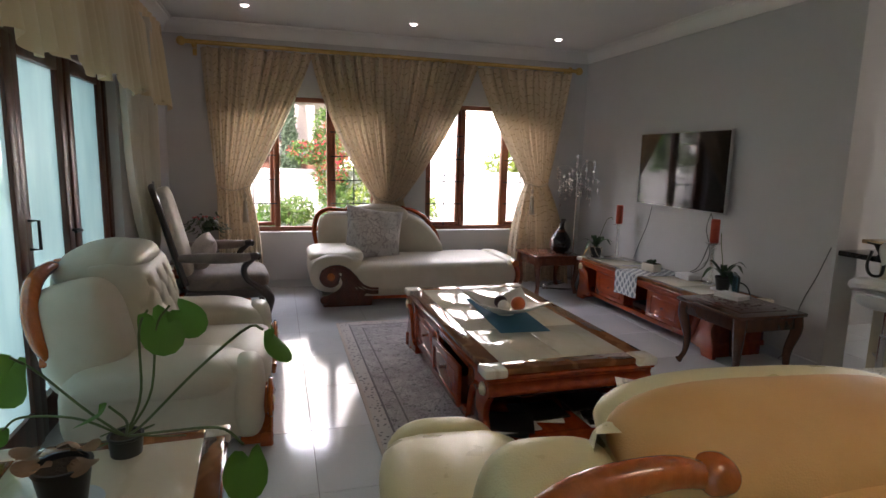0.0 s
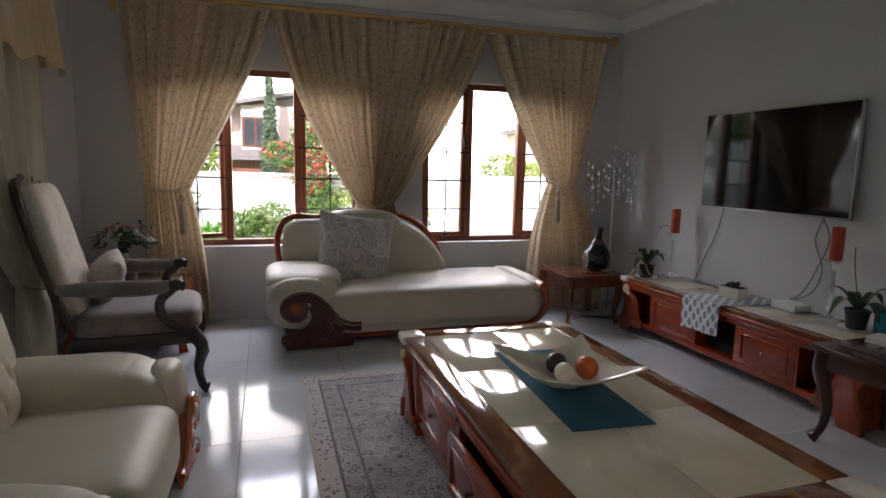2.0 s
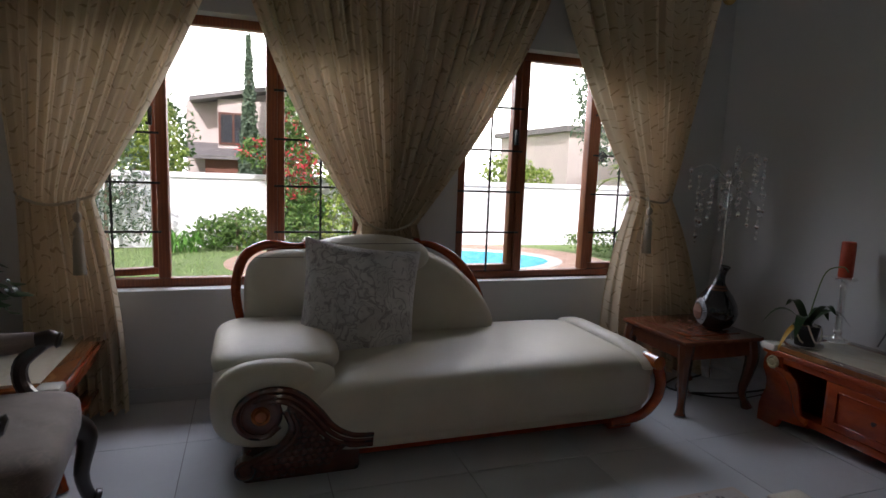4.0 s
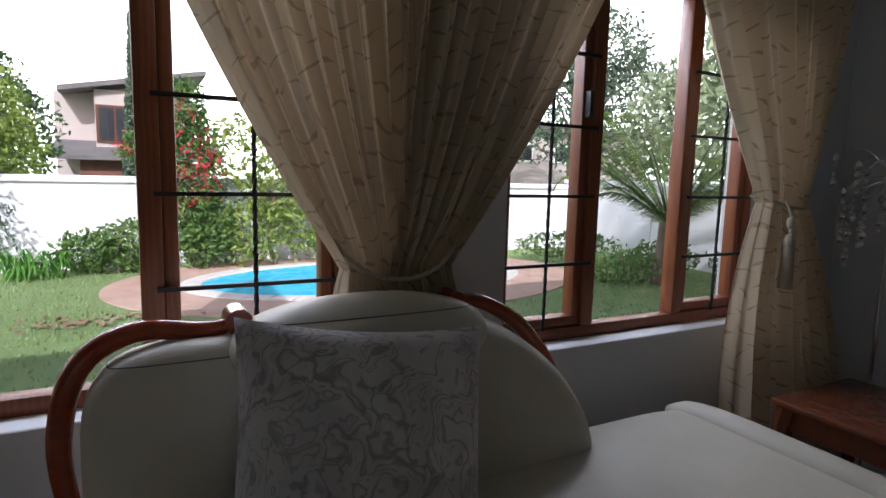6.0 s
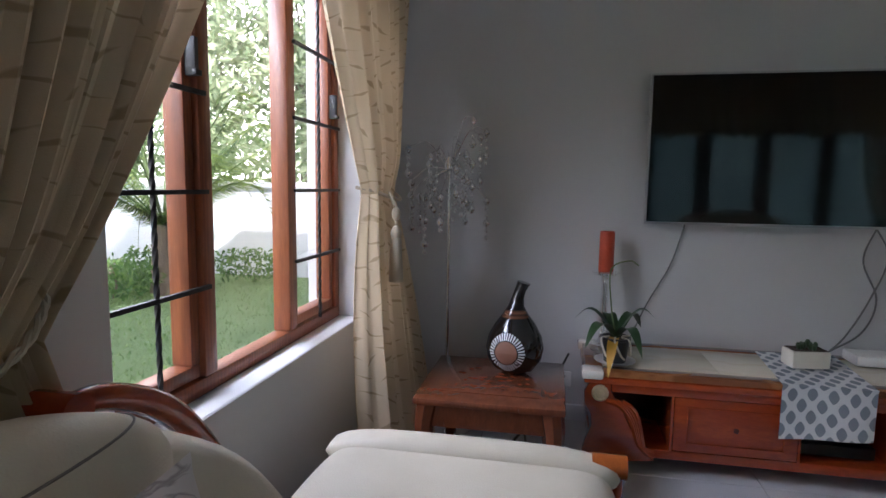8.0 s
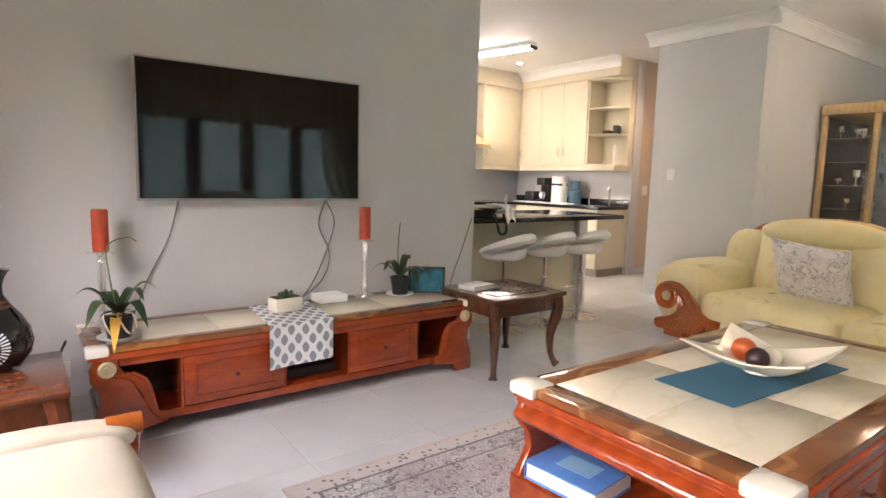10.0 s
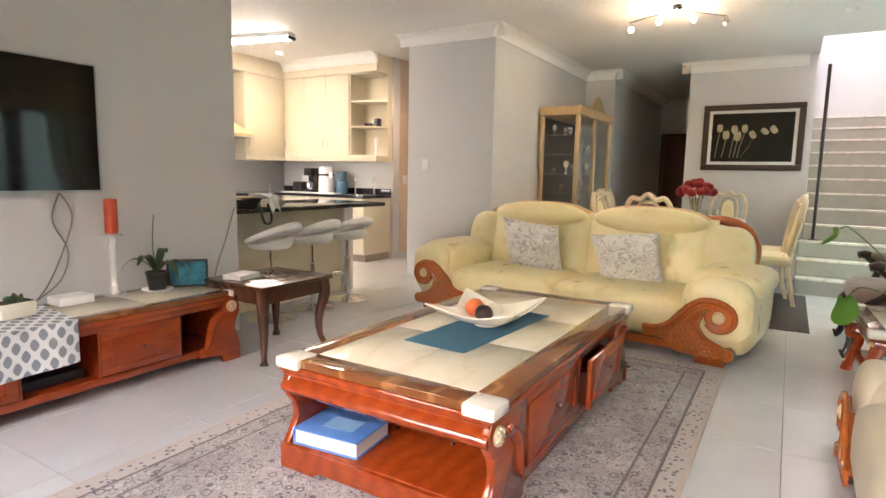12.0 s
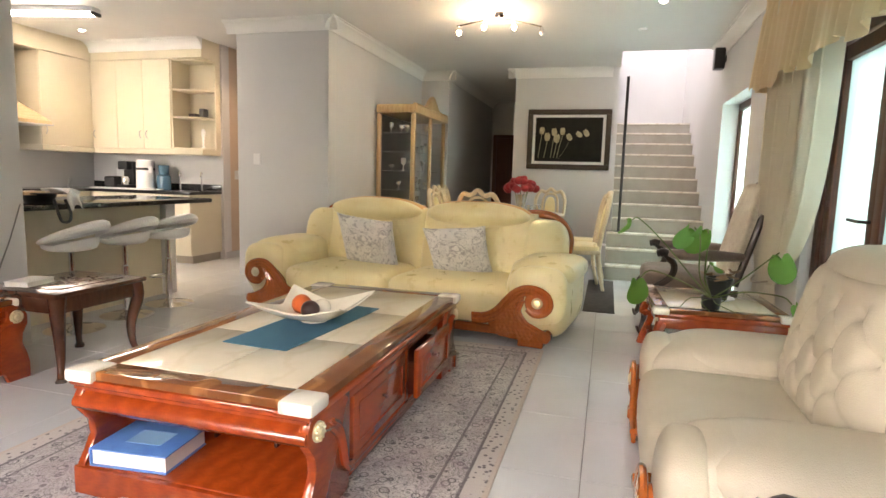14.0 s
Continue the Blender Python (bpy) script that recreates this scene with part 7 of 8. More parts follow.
unit("wall_cabinet", (5.56, 6.82, -0.695, -0.36, 1.43, 2.55), ((5.56, 5.98), (5.98, 6.40), (6.40, 6.82)), "y", -0.36, "tall cream kitchen wall cabinet with metal handles", 1.56)
unit("wall_cabinet", (6.82, 7.195, -0.36, 0.38, 1.43, 2.55), ((-0.34, 0.38),), "x", 6.82, "tall cream kitchen wall cabinet with metal handles", 1.56)
fillr = solo("bulkhead", boxes((5.08, 7.19, -0.695, -0.345, 2.552, H - 0.002), (6.80, 7.19, -0.343, 2.6, 2.552, H - 0.002)), CREAM_CAB, "cream bulkhead above the kitchen wall cabinets", "bulkhead", kind="structure", smooth=False)
solo("light_pelmet", boxes((5.08, 6.84, -0.69, -0.335, 1.36, 1.428), (6.78, 7.19, -0.333, 0.40, 1.36, 1.428), bevel=0.006), CREAM_CAB, "cream pelmet below the wall cabinets", "pelmet", smooth=False)
es = thing("end_shelf", pose(0, 0, 0), "open cream corner shelf unit with rounded shelves", "shelf")
part("back", boxes((5.10, 5.558, -0.695, -0.68, 1.43, 2.55)), CREAM_CAB, es, smooth=False)
part("side", boxes((5.54, 5.558, -0.68, -0.36, 1.43, 2.55)), CREAM_CAB, es, smooth=False)
part("side", boxes((5.082, 5.098, -0.695, -0.60, 1.43, 2.55)), CREAM_CAB, es, smooth=False)
for z in (1.43, 1.82, 2.16, 2.53):
    ol = [(5.54, -0.68), (5.54, -0.37)] + [(5.44 - 0.33 * math.sin(math.pi / 2 * i / 10), -0.62 + 0.25 * math.cos(math.pi / 2 * i / 10)) for i in range(11)] + [(5.10, -0.68)]
    part("shelf_board", extrude(bmesh.new(), ol, "z", z, z + 0.02, 0.003), CREAM_CAB, es)
for x, w, m2 in ((5.19, 0.07, BLACK), (5.32, 0.10, EBONY)):
    solo("jar", boxes((x, x + w, -0.60, -0.50, 1.841, 1.841 + (0.11 if w < 0.08 else 0.05)), bevel=0.01), m2, "dark box-shaped jar on the kitchen shelf", "jar")
solo("statuette", lathe(bmesh.new(), [(0.001, 0), (0.03, 0), (0.012, 0.03), (0.018, 0.12), (0.03, 0.2), (0.02, 0.24), (0.001, 0.25)], (5.24, -0.55, 1.451), 14), WHITE_PLASTIC, "slim white ornament on the kitchen shelf", "ornament")
unit("base_cabinet", (5.10, 7.19, -0.695, -0.12, 0.10, 0.86), ((5.10, 5.55), (5.55, 6.1), (6.1, 6.58)), "y", -0.12, "cream kitchen base cabinet under the sink counter", 0.68)
unit("base_cabinet", (6.62, 7.19, -0.08, 2.6, 0.10, 0.86), ((-0.06, 0.6), (0.6, 1.26), (1.26, 1.92)), "x", 6.62, "cream kitchen base cabinet along the side wall", 0.68)
solo("toe_kick", boxes((5.12, 7.19, -0.69, -0.16, 0.0, 0.10), (6.66, 7.19, -0.158, 2.6, 0.0, 0.10)), plain("brown_plinth", (0.30, 0.25, 0.20), (0.34, 0.28, 0.22), 0.5), "brown plinth below the kitchen base cabinets", "plinth", smooth=False)
solo("worktop", boxes((5.085, 7.195, -0.697, -0.075, 0.862, 0.90), (6.575, 7.195, -0.073, 2.6, 0.862, 0.90), (5.085, 7.195, -0.697, -0.677, 0.902, 0.985), bevel=0.005), GRANITE, "polished black granite kitchen worktop with upstand", "worktop")
sk = thing("sink", pose(0, 0, 0), "stainless steel sink with a curved tap", "sink")
part("basin_rim", boxes((5.25, 5.85, -0.58, -0.18, 0.901, 0.906), bevel=0.002), CHROME, sk)
for x in (5.32, 5.66):
    part("tap", tube(bmesh.new(), smooth_path([(x, -0.60, 0.90), (x, -0.60, 1.06), (x - 0.02, -0.58, 1.14), (x - 0.06, -0.52, 1.14), (x - 0.08, -0.48, 1.09)], 18), 0.011, 8), CHROME, sk)
ur = thing("water_urn", pose(6.05, -0.42, 0.901), "white cylindrical kitchen appliance on the black worktop", "appliance")
part("body", lathe(bmesh.new(), [(0.001, 0), (0.11, 0), (0.115, 0.02), (0.11, 0.36), (0.10, 0.38), (0.001, 0.385)], seg=24), WHITE_PLASTIC, ur)
part("spout", boxes((-0.15, -0.10, 0.02, 0.06, 0.22, 0.30), bevel=0.008), WHITE_PLASTIC, ur)
part("label_band", lathe(bmesh.new(), [(0.1135, 0.25), (0.1145, 0.25), (0.1135, 0.28), (0.1125, 0.28)], seg=24), BLACK, ur)
cf = thing("coffee_machine", pose(6.36, -0.45, 0.901), "black coffee machine on the kitchen worktop", "coffee machine")
part("body", boxes((-0.08, 0.08, -0.12, 0.12, 0.0, 0.05), (-0.08, 0.08, -0.12, 0.0, 0.05, 0.36), (-0.075, 0.075, 0.0, 0.1, 0.25, 0.36), bevel=0.012), BLACK, cf)
part("carafe", lathe(bmesh.new(), [(0.001, 0.055), (0.055, 0.055), (0.06, 0.12), (0.045, 0.16), (0.001, 0.165)], (0, 0.05, 0), 18), CHROME, cf)
solo("toaster", boxes((6.48, 6.66, -0.55, -0.33, 0.901, 1.06), bevel=0.03), BLACK, "black rounded toaster on the kitchen worktop", "toaster")
solo("water_jug", lathe(bmesh.new(), [(0.001, 0), (0.085, 0), (0.09, 0.1), (0.085, 0.18), (0.06, 0.2), (0.07, 0.32), (0.001, 0.33)], (5.83, -0.50, 0.901), 20), plain("blue_grey_plastic", (0.05, 0.12, 0.18), (0.08, 0.17, 0.24), 0.25), "blue-grey water filter jug on the worktop", "jug")
solo("tray", boxes((5.70, 6.7, -0.34, -0.14, 0.901, 0.915), bevel=0.005), WHITE_PLASTIC, "white tray lying on the worktop edge", "tray")
solo("wall_socket", boxes((6.66, 6.80, -0.698, -0.688, 1.05, 1.17), bevel=0.003), WHITE_PLASTIC, "white double wall socket above the worktop", "socket")
solo("light_switch", boxes((3.88, 3.97, 0.222, 0.230, 1.25, 1.37), bevel=0.003), WHITE_PLASTIC, "white light switch on the grey wall", "switch")
solo("light_switch", boxes((5.050, 5.058, -1.03, -0.93, 1.06, 1.18), bevel=0.003), WHITE_PLASTIC, "white light switch on the beige wall", "switch")
hood = thing("cooker_hood", pose(0, 0, 0), "cream canopy cooker hood with a metal edge", "cooker hood")
part("canopy", skin(bmesh.new(), [[(7.19, 0.40, 1.66), (6.62, 0.40, 1.66), (6.62, 1.10, 1.66), (7.19, 1.10, 1.66)], [(7.19, 0.40, 1.70), (6.62, 0.40, 1.70), (6.62, 1.10, 1.70), (7.19, 1.10, 1.70)], [(7.19, 0.52, 1.92), (6.95, 0.55, 1.92), (6.95, 0.95, 1.92), (7.19, 0.98, 1.92)]]), PALE_WOOD, hood, smooth=False)
part("chimney", boxes((6.95, 7.19, 0.55, 0.95, 1.922, 2.55), bevel=0.004), CREAM_CAB, hood)
part("edge", boxes((6.605, 7.19, 0.385, 1.115, 1.645, 1.66), bevel=0.003), SILVER, hood)
unit("wall_cabinet", (6.82, 7.195, 1.12, 2.6, 1.43, 2.55), ((1.12, 1.86), (1.86, 2.6)), "x", 6.82, "tall cream kitchen wall cabinet with metal handles", 1.56)
TUBE_GLOW = glow("fluorescent_tube_glow", (1.0, 0.93, 0.80), 10.0)
ft = thing("ceiling_light", pose(5.9, 1.08, H, 0, 0, 12), "twin-tube fluorescent ceiling light, lit", "ceiling light")
part("body", boxes((-0.62, 0.62, -0.07, 0.07, -0.05, -0.002), bevel=0.008), WHITE, ft)
for s in (-0.035, 0.035):
    part("tube", tube(bmesh.new(), [(-0.58, s, -0.065), (0.58, s, -0.065)], 0.014, 10), TUBE_GLOW, ft, "glowing tube")
for s in (-0.61, 0.61):
    part("end_cap", boxes((s - 0.02, s + 0.02, -0.06, 0.06, -0.085, -0.05), bevel=0.004), BLACK, ft)
lamp("kitchen_tubes", 'AREA', 1.4, pose(5.9, 1.08, H - 0.10, 0, 0, 12), (1, 0.86, 0.66), size=(1.1, 0.14))
lamp("kitchen_spot", 'SPOT', 2.4, pose(6.27, 0.24, H - 0.03), (1, 0.80, 0.52), radius=0.03, spot=110)

# things on the bar: basket of clutter with a cloth
bc = thing("clutter_basket", pose(3.93, 2.78, 0.909), "dark wire basket with cloth and papers on the bar", "basket")
part("rim", tube(bmesh.new(), [(0.12 * math.cos(a), 0.16 * math.sin(a), 0.07) for a in (2 * math.pi * k / 18 for k in range(19))], 0.006, 6), BLACK, bc)
part("bowl", lathe(bmesh.new(), [(0.001, 0), (0.08, 0), (0.11, 0.06), (0.12, 0.07), (0.105, 0.066), (0.07, 0.01), (0.001, 0.008)], seg=18), BLACK, bc)
bm = bmesh.new()
sheet(bm, 14, 26, lambda u, v: Vector((lerp(0.06, -0.19, min(1, v * 1.6)) - 0.01 * math.sin(u * 9), lerp(-0.16, -0.06, u) + 0.012 * math.sin(v * 11), 0.085 + 0.02 * math.sin(u * 7 + v * 5) - 0.33 * max(0, v - 0.66))), 0.004)
part("cloth", bm, PAPER, bc, "crumpled white cloth hanging over the edge")
part("papers", boxes((-0.08, 0.08, -0.02, 0.16, 0.06, 0.085), bevel=0.003), PALE_WOOD, bc)
part("strap", tube(bmesh.new(), smooth_path([(-0.16, 0.02, 0.03), (-0.19, 0.02, -0.06), (-0.19, -0.01, -0.12), (-0.185, -0.07, -0.115), (-0.18, -0.08, -0.05), (-0.15, -0.07, 0.03)], 20), 0.010, 6), BLACK, bc, "black looped strap")
solo("phone_stand", tube(bmesh.new(), smooth_path([(3.86, 2.50, 0.912), (3.92, 2.55, 1.00), (3.97, 2.50, 1.08)], 10), 0.008, 6), SILVER, "thin metal stand on the breakfast bar", "stand")


def bar_stool(x, y, yaw):
    s = thing("bar_stool", pose(x, y, 0, 0, 0, yaw), "white moulded bar stool on a chrome pedestal", "bar stool", "stools at the bar")
    part("foot_plate", lathe(bmesh.new(), [(0.001, 0), (0.19, 0), (0.195, 0.008), (0.15, 0.02), (0.05, 0.035), (0.03, 0.05), (0.001, 0.05)], seg=32), CHROME, s, "round chrome foot")
    part("column", lathe(bmesh.new(), [(0.026, 0.045), (0.026, 0.40), (0.018, 0.41), (0.018, 0.56), (0.03, 0.575)], seg=18), CHROME, s, "chrome column")
    part("footrest", tube(bmesh.new(), smooth_path([(0.02, 0.0, 0.24), (0.12, 0.09, 0.24), (0.17, 0.0, 0.24), (0.12, -0.09, 0.24), (0.02, 0, 0.24)], 22), 0.009, 6), CHROME, s)

    def shell(u, v):
        a = u * 2 * math.pi
        r = 0.18 * math.sin(math.pi / 2 * min(1, v * 1.02))
        back = max(0.0, -math.cos(a))
        z = 0.575 + 0.05 * v ** 3 + 0.05 * back * v ** 5
        return Vector((r * math.cos(a), r * math.sin(a), z))
    part("seat", sheet(bmesh.new(), 32, 10, shell, 0.018), WHITE_PLASTIC, s, "white moulded seat")
    rim = []
    for k in range(33):
        a = 2 * math.pi * k / 32
        up = 0.5 - 0.5 * math.cos(a)
        rim.append((0.185 * math.cos(a) - 0.04 * up, 0.185 * math.sin(a), 0.628 + 0.135 * up ** 1.1))
    part("back_band", tube(bmesh.new(), rim, [0.013 + 0.026 * (0.5 - 0.5 * math.cos(2 * math.pi * k / 32)) for k in range(33)], 8), WHITE_PLASTIC, s, "raised ring-shaped back")
    return s


for y, yaw in ((2.67, 14), (2.20, 6), (1.74, -4)):
    bar_stool(3.80, y, yaw)

# ---- dining ----
dt = thing("dining_table", pose(1.18, -1.15, 0), "cream lacquered dining table with curved legs", "dining table")
part("tabletop", extrude(bmesh.new(), arc(0, 0, 0.52, 0, 360, 40, 0.92)[:-1], "z", 0.725, 0.76, 0.008), CREAM_WOOD, dt)
part("apron", extrude(bmesh.new(), arc(0, 0, 0.42, 0, 360, 32, 0.80)[:-1], "z", 0.66, 0.724), CREAM_WOOD, dt)
for sx in (-1, 1):
    for sy in (-1, 1):
        part("leg", tube(bmesh.new(), smooth_path([(sx * 0.24, sy * 0.5, 0.70), (sx * 0.30, sy * 0.58, 0.55), (sx * 0.22, sy * 0.48, 0.2), (sx * 0.28, sy * 0.56, 0.0)], 14), 0.032, 8), CREAM_WOOD, dt)


def dining_chair(x, y, yaw):
    c = thing("dining_chair", pose(x, y, 0, 0, 0, yaw), "cream lacquered dining chair with a shaped open back", "dining chair", "chairs round the dining table")
    part("seat", puff(bmesh.new(), (0, 0, 0.46), (0.23, 0.23, 0.04), 0.5, 0.4, 28, 10), YELLOW_LEATHER, c, "padded cream seat")
    part("seat_frame", boxes((-0.22, 0.22, -0.22, 0.22, 0.39, 0.44), bevel=0.015), CREAM_WOOD, c)
    for s in (-1, 1):
        part("leg", tube(bmesh.new(), smooth_path([(s * 0.19, 0.19, 0.41), (s * 0.215, 0.215, 0.3), (s * 0.19, 0.19, 0.1), (s * 0.205, 0.205, 0.0)], 10), [0.026 - 0.001 * i for i in range(11)], 8), CREAM_WOOD, c)
        part("leg", tube(bmesh.new(), [(s * 0.18, -0.19, 0.41), (s * 0.19, -0.22, 0.2), (s * 0.20, -0.27, 0.0)], [0.024, 0.02, 0.018], 8), CREAM_WOOD, c)
    pts = smooth_path([(-0.16, -0.20, 0.42), (-0.19, -0.23, 0.65), (-0.21, -0.27, 0.88), (-0.15, -0.30, 1.01), (-0.07, -0.305, 1.0), (0, -0.31, 1.05), (0.07, -0.305, 1.0), (0.15, -0.30, 1.01), (0.21, -0.27, 0.88), (0.19, -0.23, 0.65), (0.16, -0.20, 0.42)], 48)
    part("back_frame", tube(bmesh.new(), pts, 0.024, 8), CREAM_WOOD, c)
    pts = smooth_path([(-0.06, -0.215, 0.50), (-0.11, -0.25, 0.72), (-0.09, -0.285, 0.93), (0, -0.295, 0.98), (0.09, -0.285, 0.93), (0.11, -0.25, 0.72), (0.06, -0.215, 0.50)], 32)
    part("back_hoop", tube(bmesh.new(), pts, 0.016, 8), CREAM_WOOD, c)
    part("back_pad", puff(bmesh.new(), (0, -0.255, 0.74), (0.075, 0.018, 0.20), 0.8, 0.9, 20, 12, Matrix.Rotation(radians(11), 3, 'X')), YELLOW_LEATHER, c, "padded oval back panel")
    return c


for x, y, yaw in ((1.86, -0.72, 82), (1.95, -1.25, 90), (2.0, -1.75, 98), (1.38, 0.02, 178), (0.46, -0.62, -80), (0.44, -1.15, -90), (0.98, -2.28, -4)):
    dining_chair(x, y, yaw)
fv = thing("flower_vase", pose(1.12, -0.72, 0.76), "clear glass vase with a dome of red roses", "flower vase")
part("vase", lathe(bmesh.new(), [(0.001, 0), (0.05, 0), (0.045, 0.08), (0.07, 0.24), (0.064, 0.24), (0.04, 0.08), (0.001, 0.01)], seg=18), CRYSTAL, fv)
rs = random.Random(2)
for k in range(40):
    a, t = rs.uniform(0, 6.28), rs.uniform(0, 1)
    part("rose", puff(bmesh.new(), (0.17 * math.cos(a) * t ** 0.5, 0.17 * math.sin(a) * t ** 0.5, 0.40 - 0.10 * t + rs.uniform(-0.02, 0.02)), (0.045, 0.045, 0.04), 0.9, 0.9, 10, 6, None, lambda p: 1 + 0.15 * math.sin(p.x * 9) * math.sin(p.y * 8)), RED_PETAL, fv)
for k in range(12):
    a = k * 0.55
    part("stem", tube(bmesh.new(), [(0.02 * math.cos(a), 0.02 * math.sin(a), 0.03), (0.09 * math.cos(a), 0.09 * math.sin(a), 0.34)], 0.004, 5), STEM, fv)
for p in ((1.0, -0.55), (1.24, -0.52), (0.93, -0.75)):
    solo("drinking_glass", lathe(bmesh.new(), [(0.001, 0), (0.035, 0), (0.04, 0.13), (0.036, 0.13), (0.031, 0.006), (0.001, 0.006)], (*p, 0.7605), 16), CRYSTAL, "clear drinking glass on the dining table", "glass", group="glasses on the table")

# display cabinet
dc = thing("display_cabinet", pose(0, 0, 0), "pale maple glass display cabinet with a carved crest", "display cabinet")
cx0, cx1, cy0, cy1 = 2.53, 3.04, -2.45, -1.05
part("base", boxes((cx0, cx1, cy0, cy1, 0.0, 0.75), bevel=0.01), PALE_WOOD, dc)
for x in (cx0, cx1 - 0.05):
    for y in (cy0, cy1 - 0.06):
        part("post", boxes((x, x + 0.05, y, y + 0.06, 0.752, 1.95), bevel=0.006), PALE_WOOD, dc)
part("top", boxes((cx0 - 0.03, cx1, cy0 - 0.03, cy1 + 0.03, 1.952, 2.06), bevel=0.02), PALE_WOOD, dc)
part("post", boxes((cx0, cx0 + 0.04, (cy0 + cy1) / 2 - 0.03, (cy0 + cy1) / 2 + 0.03, 0.752, 1.95), bevel=0.006), PALE_WOOD, dc)
ol = [(cy0 - 0.02, 2.06), (cy1 + 0.02, 2.06), (cy1 + 0.02, 2.075)] + [((cy0 + cy1) / 2 + 0.40 - 0.8 * i / 12, 2.075 + 0.17 * math.sin(math.pi * i / 12) ** 3) for i in range(13)] + [(cy0 - 0.02, 2.075)]
part("crest", extrude(bmesh.new(), ol, "x", cx0 - 0.025, cx0 + 0.02, 0.006), PALE_WOOD, dc, "carved wooden crest")
for z in (0.99, 1.23, 1.47, 1.71):
    part("shelf", boxes((cx0 + 0.02, cx1 - 0.02, cy0 + 0.02, cy1 - 0.02, z, z + 0.008)), CRYSTAL, dc, "glass shelf", smooth=False)
# near-black panel: the cabinet's dim inside is put into its colour as shade
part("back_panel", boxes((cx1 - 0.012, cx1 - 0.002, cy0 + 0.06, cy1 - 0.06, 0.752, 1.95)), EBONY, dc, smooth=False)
for dims in ((cx0 + 0.05, cx1 - 0.05, cy1 - 0.035, cy1 - 0.031, 0.752, 1.95), (cx0 + 0.015, cx0 + 0.019, cy0 + 0.06, cy1 - 0.06, 0.752, 1.95)):
    p = part("pane", boxes(dims), GLASS, dc, "clear glass pane", smooth=False)
    p.visible_shadow = False
rs = random.Random(6)
for z in (0.76, 0.999, 1.239, 1.479, 1.719):
    for k in range(6):
        x, y = rs.uniform(cx0 + 0.09, cx1 - 0.1), rs.uniform(cy0 + 0.1, cy1 - 0.1)
        h = rs.uniform(0.07, 0.17)
        solo("glassware", lathe(bmesh.new(), [(0.001, 0), (0.03, 0), (0.008, 0.012), (0.008, h * 0.45), (0.032, h * 0.6), (0.034, h), (0.03, h), (0.001, h * 0.62)], (x, y, z), 12), CRYSTAL if k % 3 else PORCELAIN, "stemmed glass standing in the display cabinet", "glassware", group="glasses in the cabinet")

# framed painting of tulips
pf = thing("framed_painting", pose(0, 0, 0), "dark framed painting of pale tulips on black", "painting")
px0, px1, pz0, pz1, py = 0.18, 1.37, 1.335, 2.20, -2.856
FRAME_BRONZE = timber("mottled_bronze_frame", (0.016, 0.010, 0.006), (0.07, 0.04, 0.018), 0.5, (6, 6, 6), 0.1)
w = 0.075
part("frame", boxes((px0, px1, py, py + 0.045, pz0, pz0 + w), (px0, px1, py, py + 0.045, pz1 - w, pz1), (px0, px0 + w, py, py + 0.045, pz0 + w, pz1 - w), (px1 - w, px1, py, py + 0.045, pz0 + w, pz1 - w), bevel=0.012), FRAME_BRONZE, pf, "mottled bronze wooden frame")
part("mat_board", boxes((px0 + w, px1 - w, py, py + 0.012, pz0 + w, pz1 - w)), PAPER, pf, "white inner mount", smooth=False)
CANVAS = plain("black_canvas", (0.008, 0.007, 0.006), (0.02, 0.017, 0.013), 0.7, 3, spec=0.2)
part("canvas", boxes((px0 + w + 0.04, px1 - w - 0.04, py + 0.012, py + 0.016, pz0 + w + 0.04, pz1 - w - 0.04)), CANVAS, pf, "black canvas", smooth=False)
TULIP = plain("tulip_paint", (0.30, 0.25, 0.13), (0.50, 0.44, 0.29), 0.7, 20)
TULIP_STEM = plain("tulip_stem_paint", (0.16, 0.16, 0.09), (0.24, 0.24, 0.14), 0.6, 20)
yf = py + 0.017
for tx2, tz, sc, lean2, root in ((1.16, 1.89, 0.8, 0.1, 1.20), (1.08, 1.80, 0.9, 0.0, 1.12), (0.98, 1.87, 0.85, -0.1, 1.02), (0.94, 1.78, 0.95, 0.05, 0.98), (0.86, 1.88, 0.8, -0.05, 0.93), (0.76, 1.80, 0.8, -0.5, 0.90), (0.62, 1.84, 0.75, -0.9, None), (0.52, 1.86, 0.8, -0.6, None)):
    st = None
    bm = bmesh.new()
    pts = [(0, -0.065), (0.035, -0.05), (0.048, 0.0), (0.04, 0.05), (0.02, 0.075), (0, 0.06), (-0.02, 0.078), (-0.04, 0.05), (-0.048, 0.0), (-0.035, -0.05)]
    ol = [(tx2 + sc * (a * math.cos(lean2) - b * math.sin(lean2)), tz + sc * (a * math.sin(lean2) + b * math.cos(lean2))) for a, b in pts]
    part("tulip", extrude(bm, ol, "y", yf, yf + 0.002), TULIP, pf, smooth=False)
    if root:
        part("tulip_stem", tube(bmesh.new(), smooth_path([(tx2, yf, tz - 0.06), ((tx2 + root) / 2, yf, tz - 0.2), (root, yf, 1.50)], 10), 0.006, 5, 0.3), TULIP_STEM, pf)
solo("frame_shelf_box", boxes((0.14, 0.34, -2.60, -2.35, 0.0, 0.30), bevel=0.01), WHITE_PLASTIC, "small white box on the floor below the painting", "box")

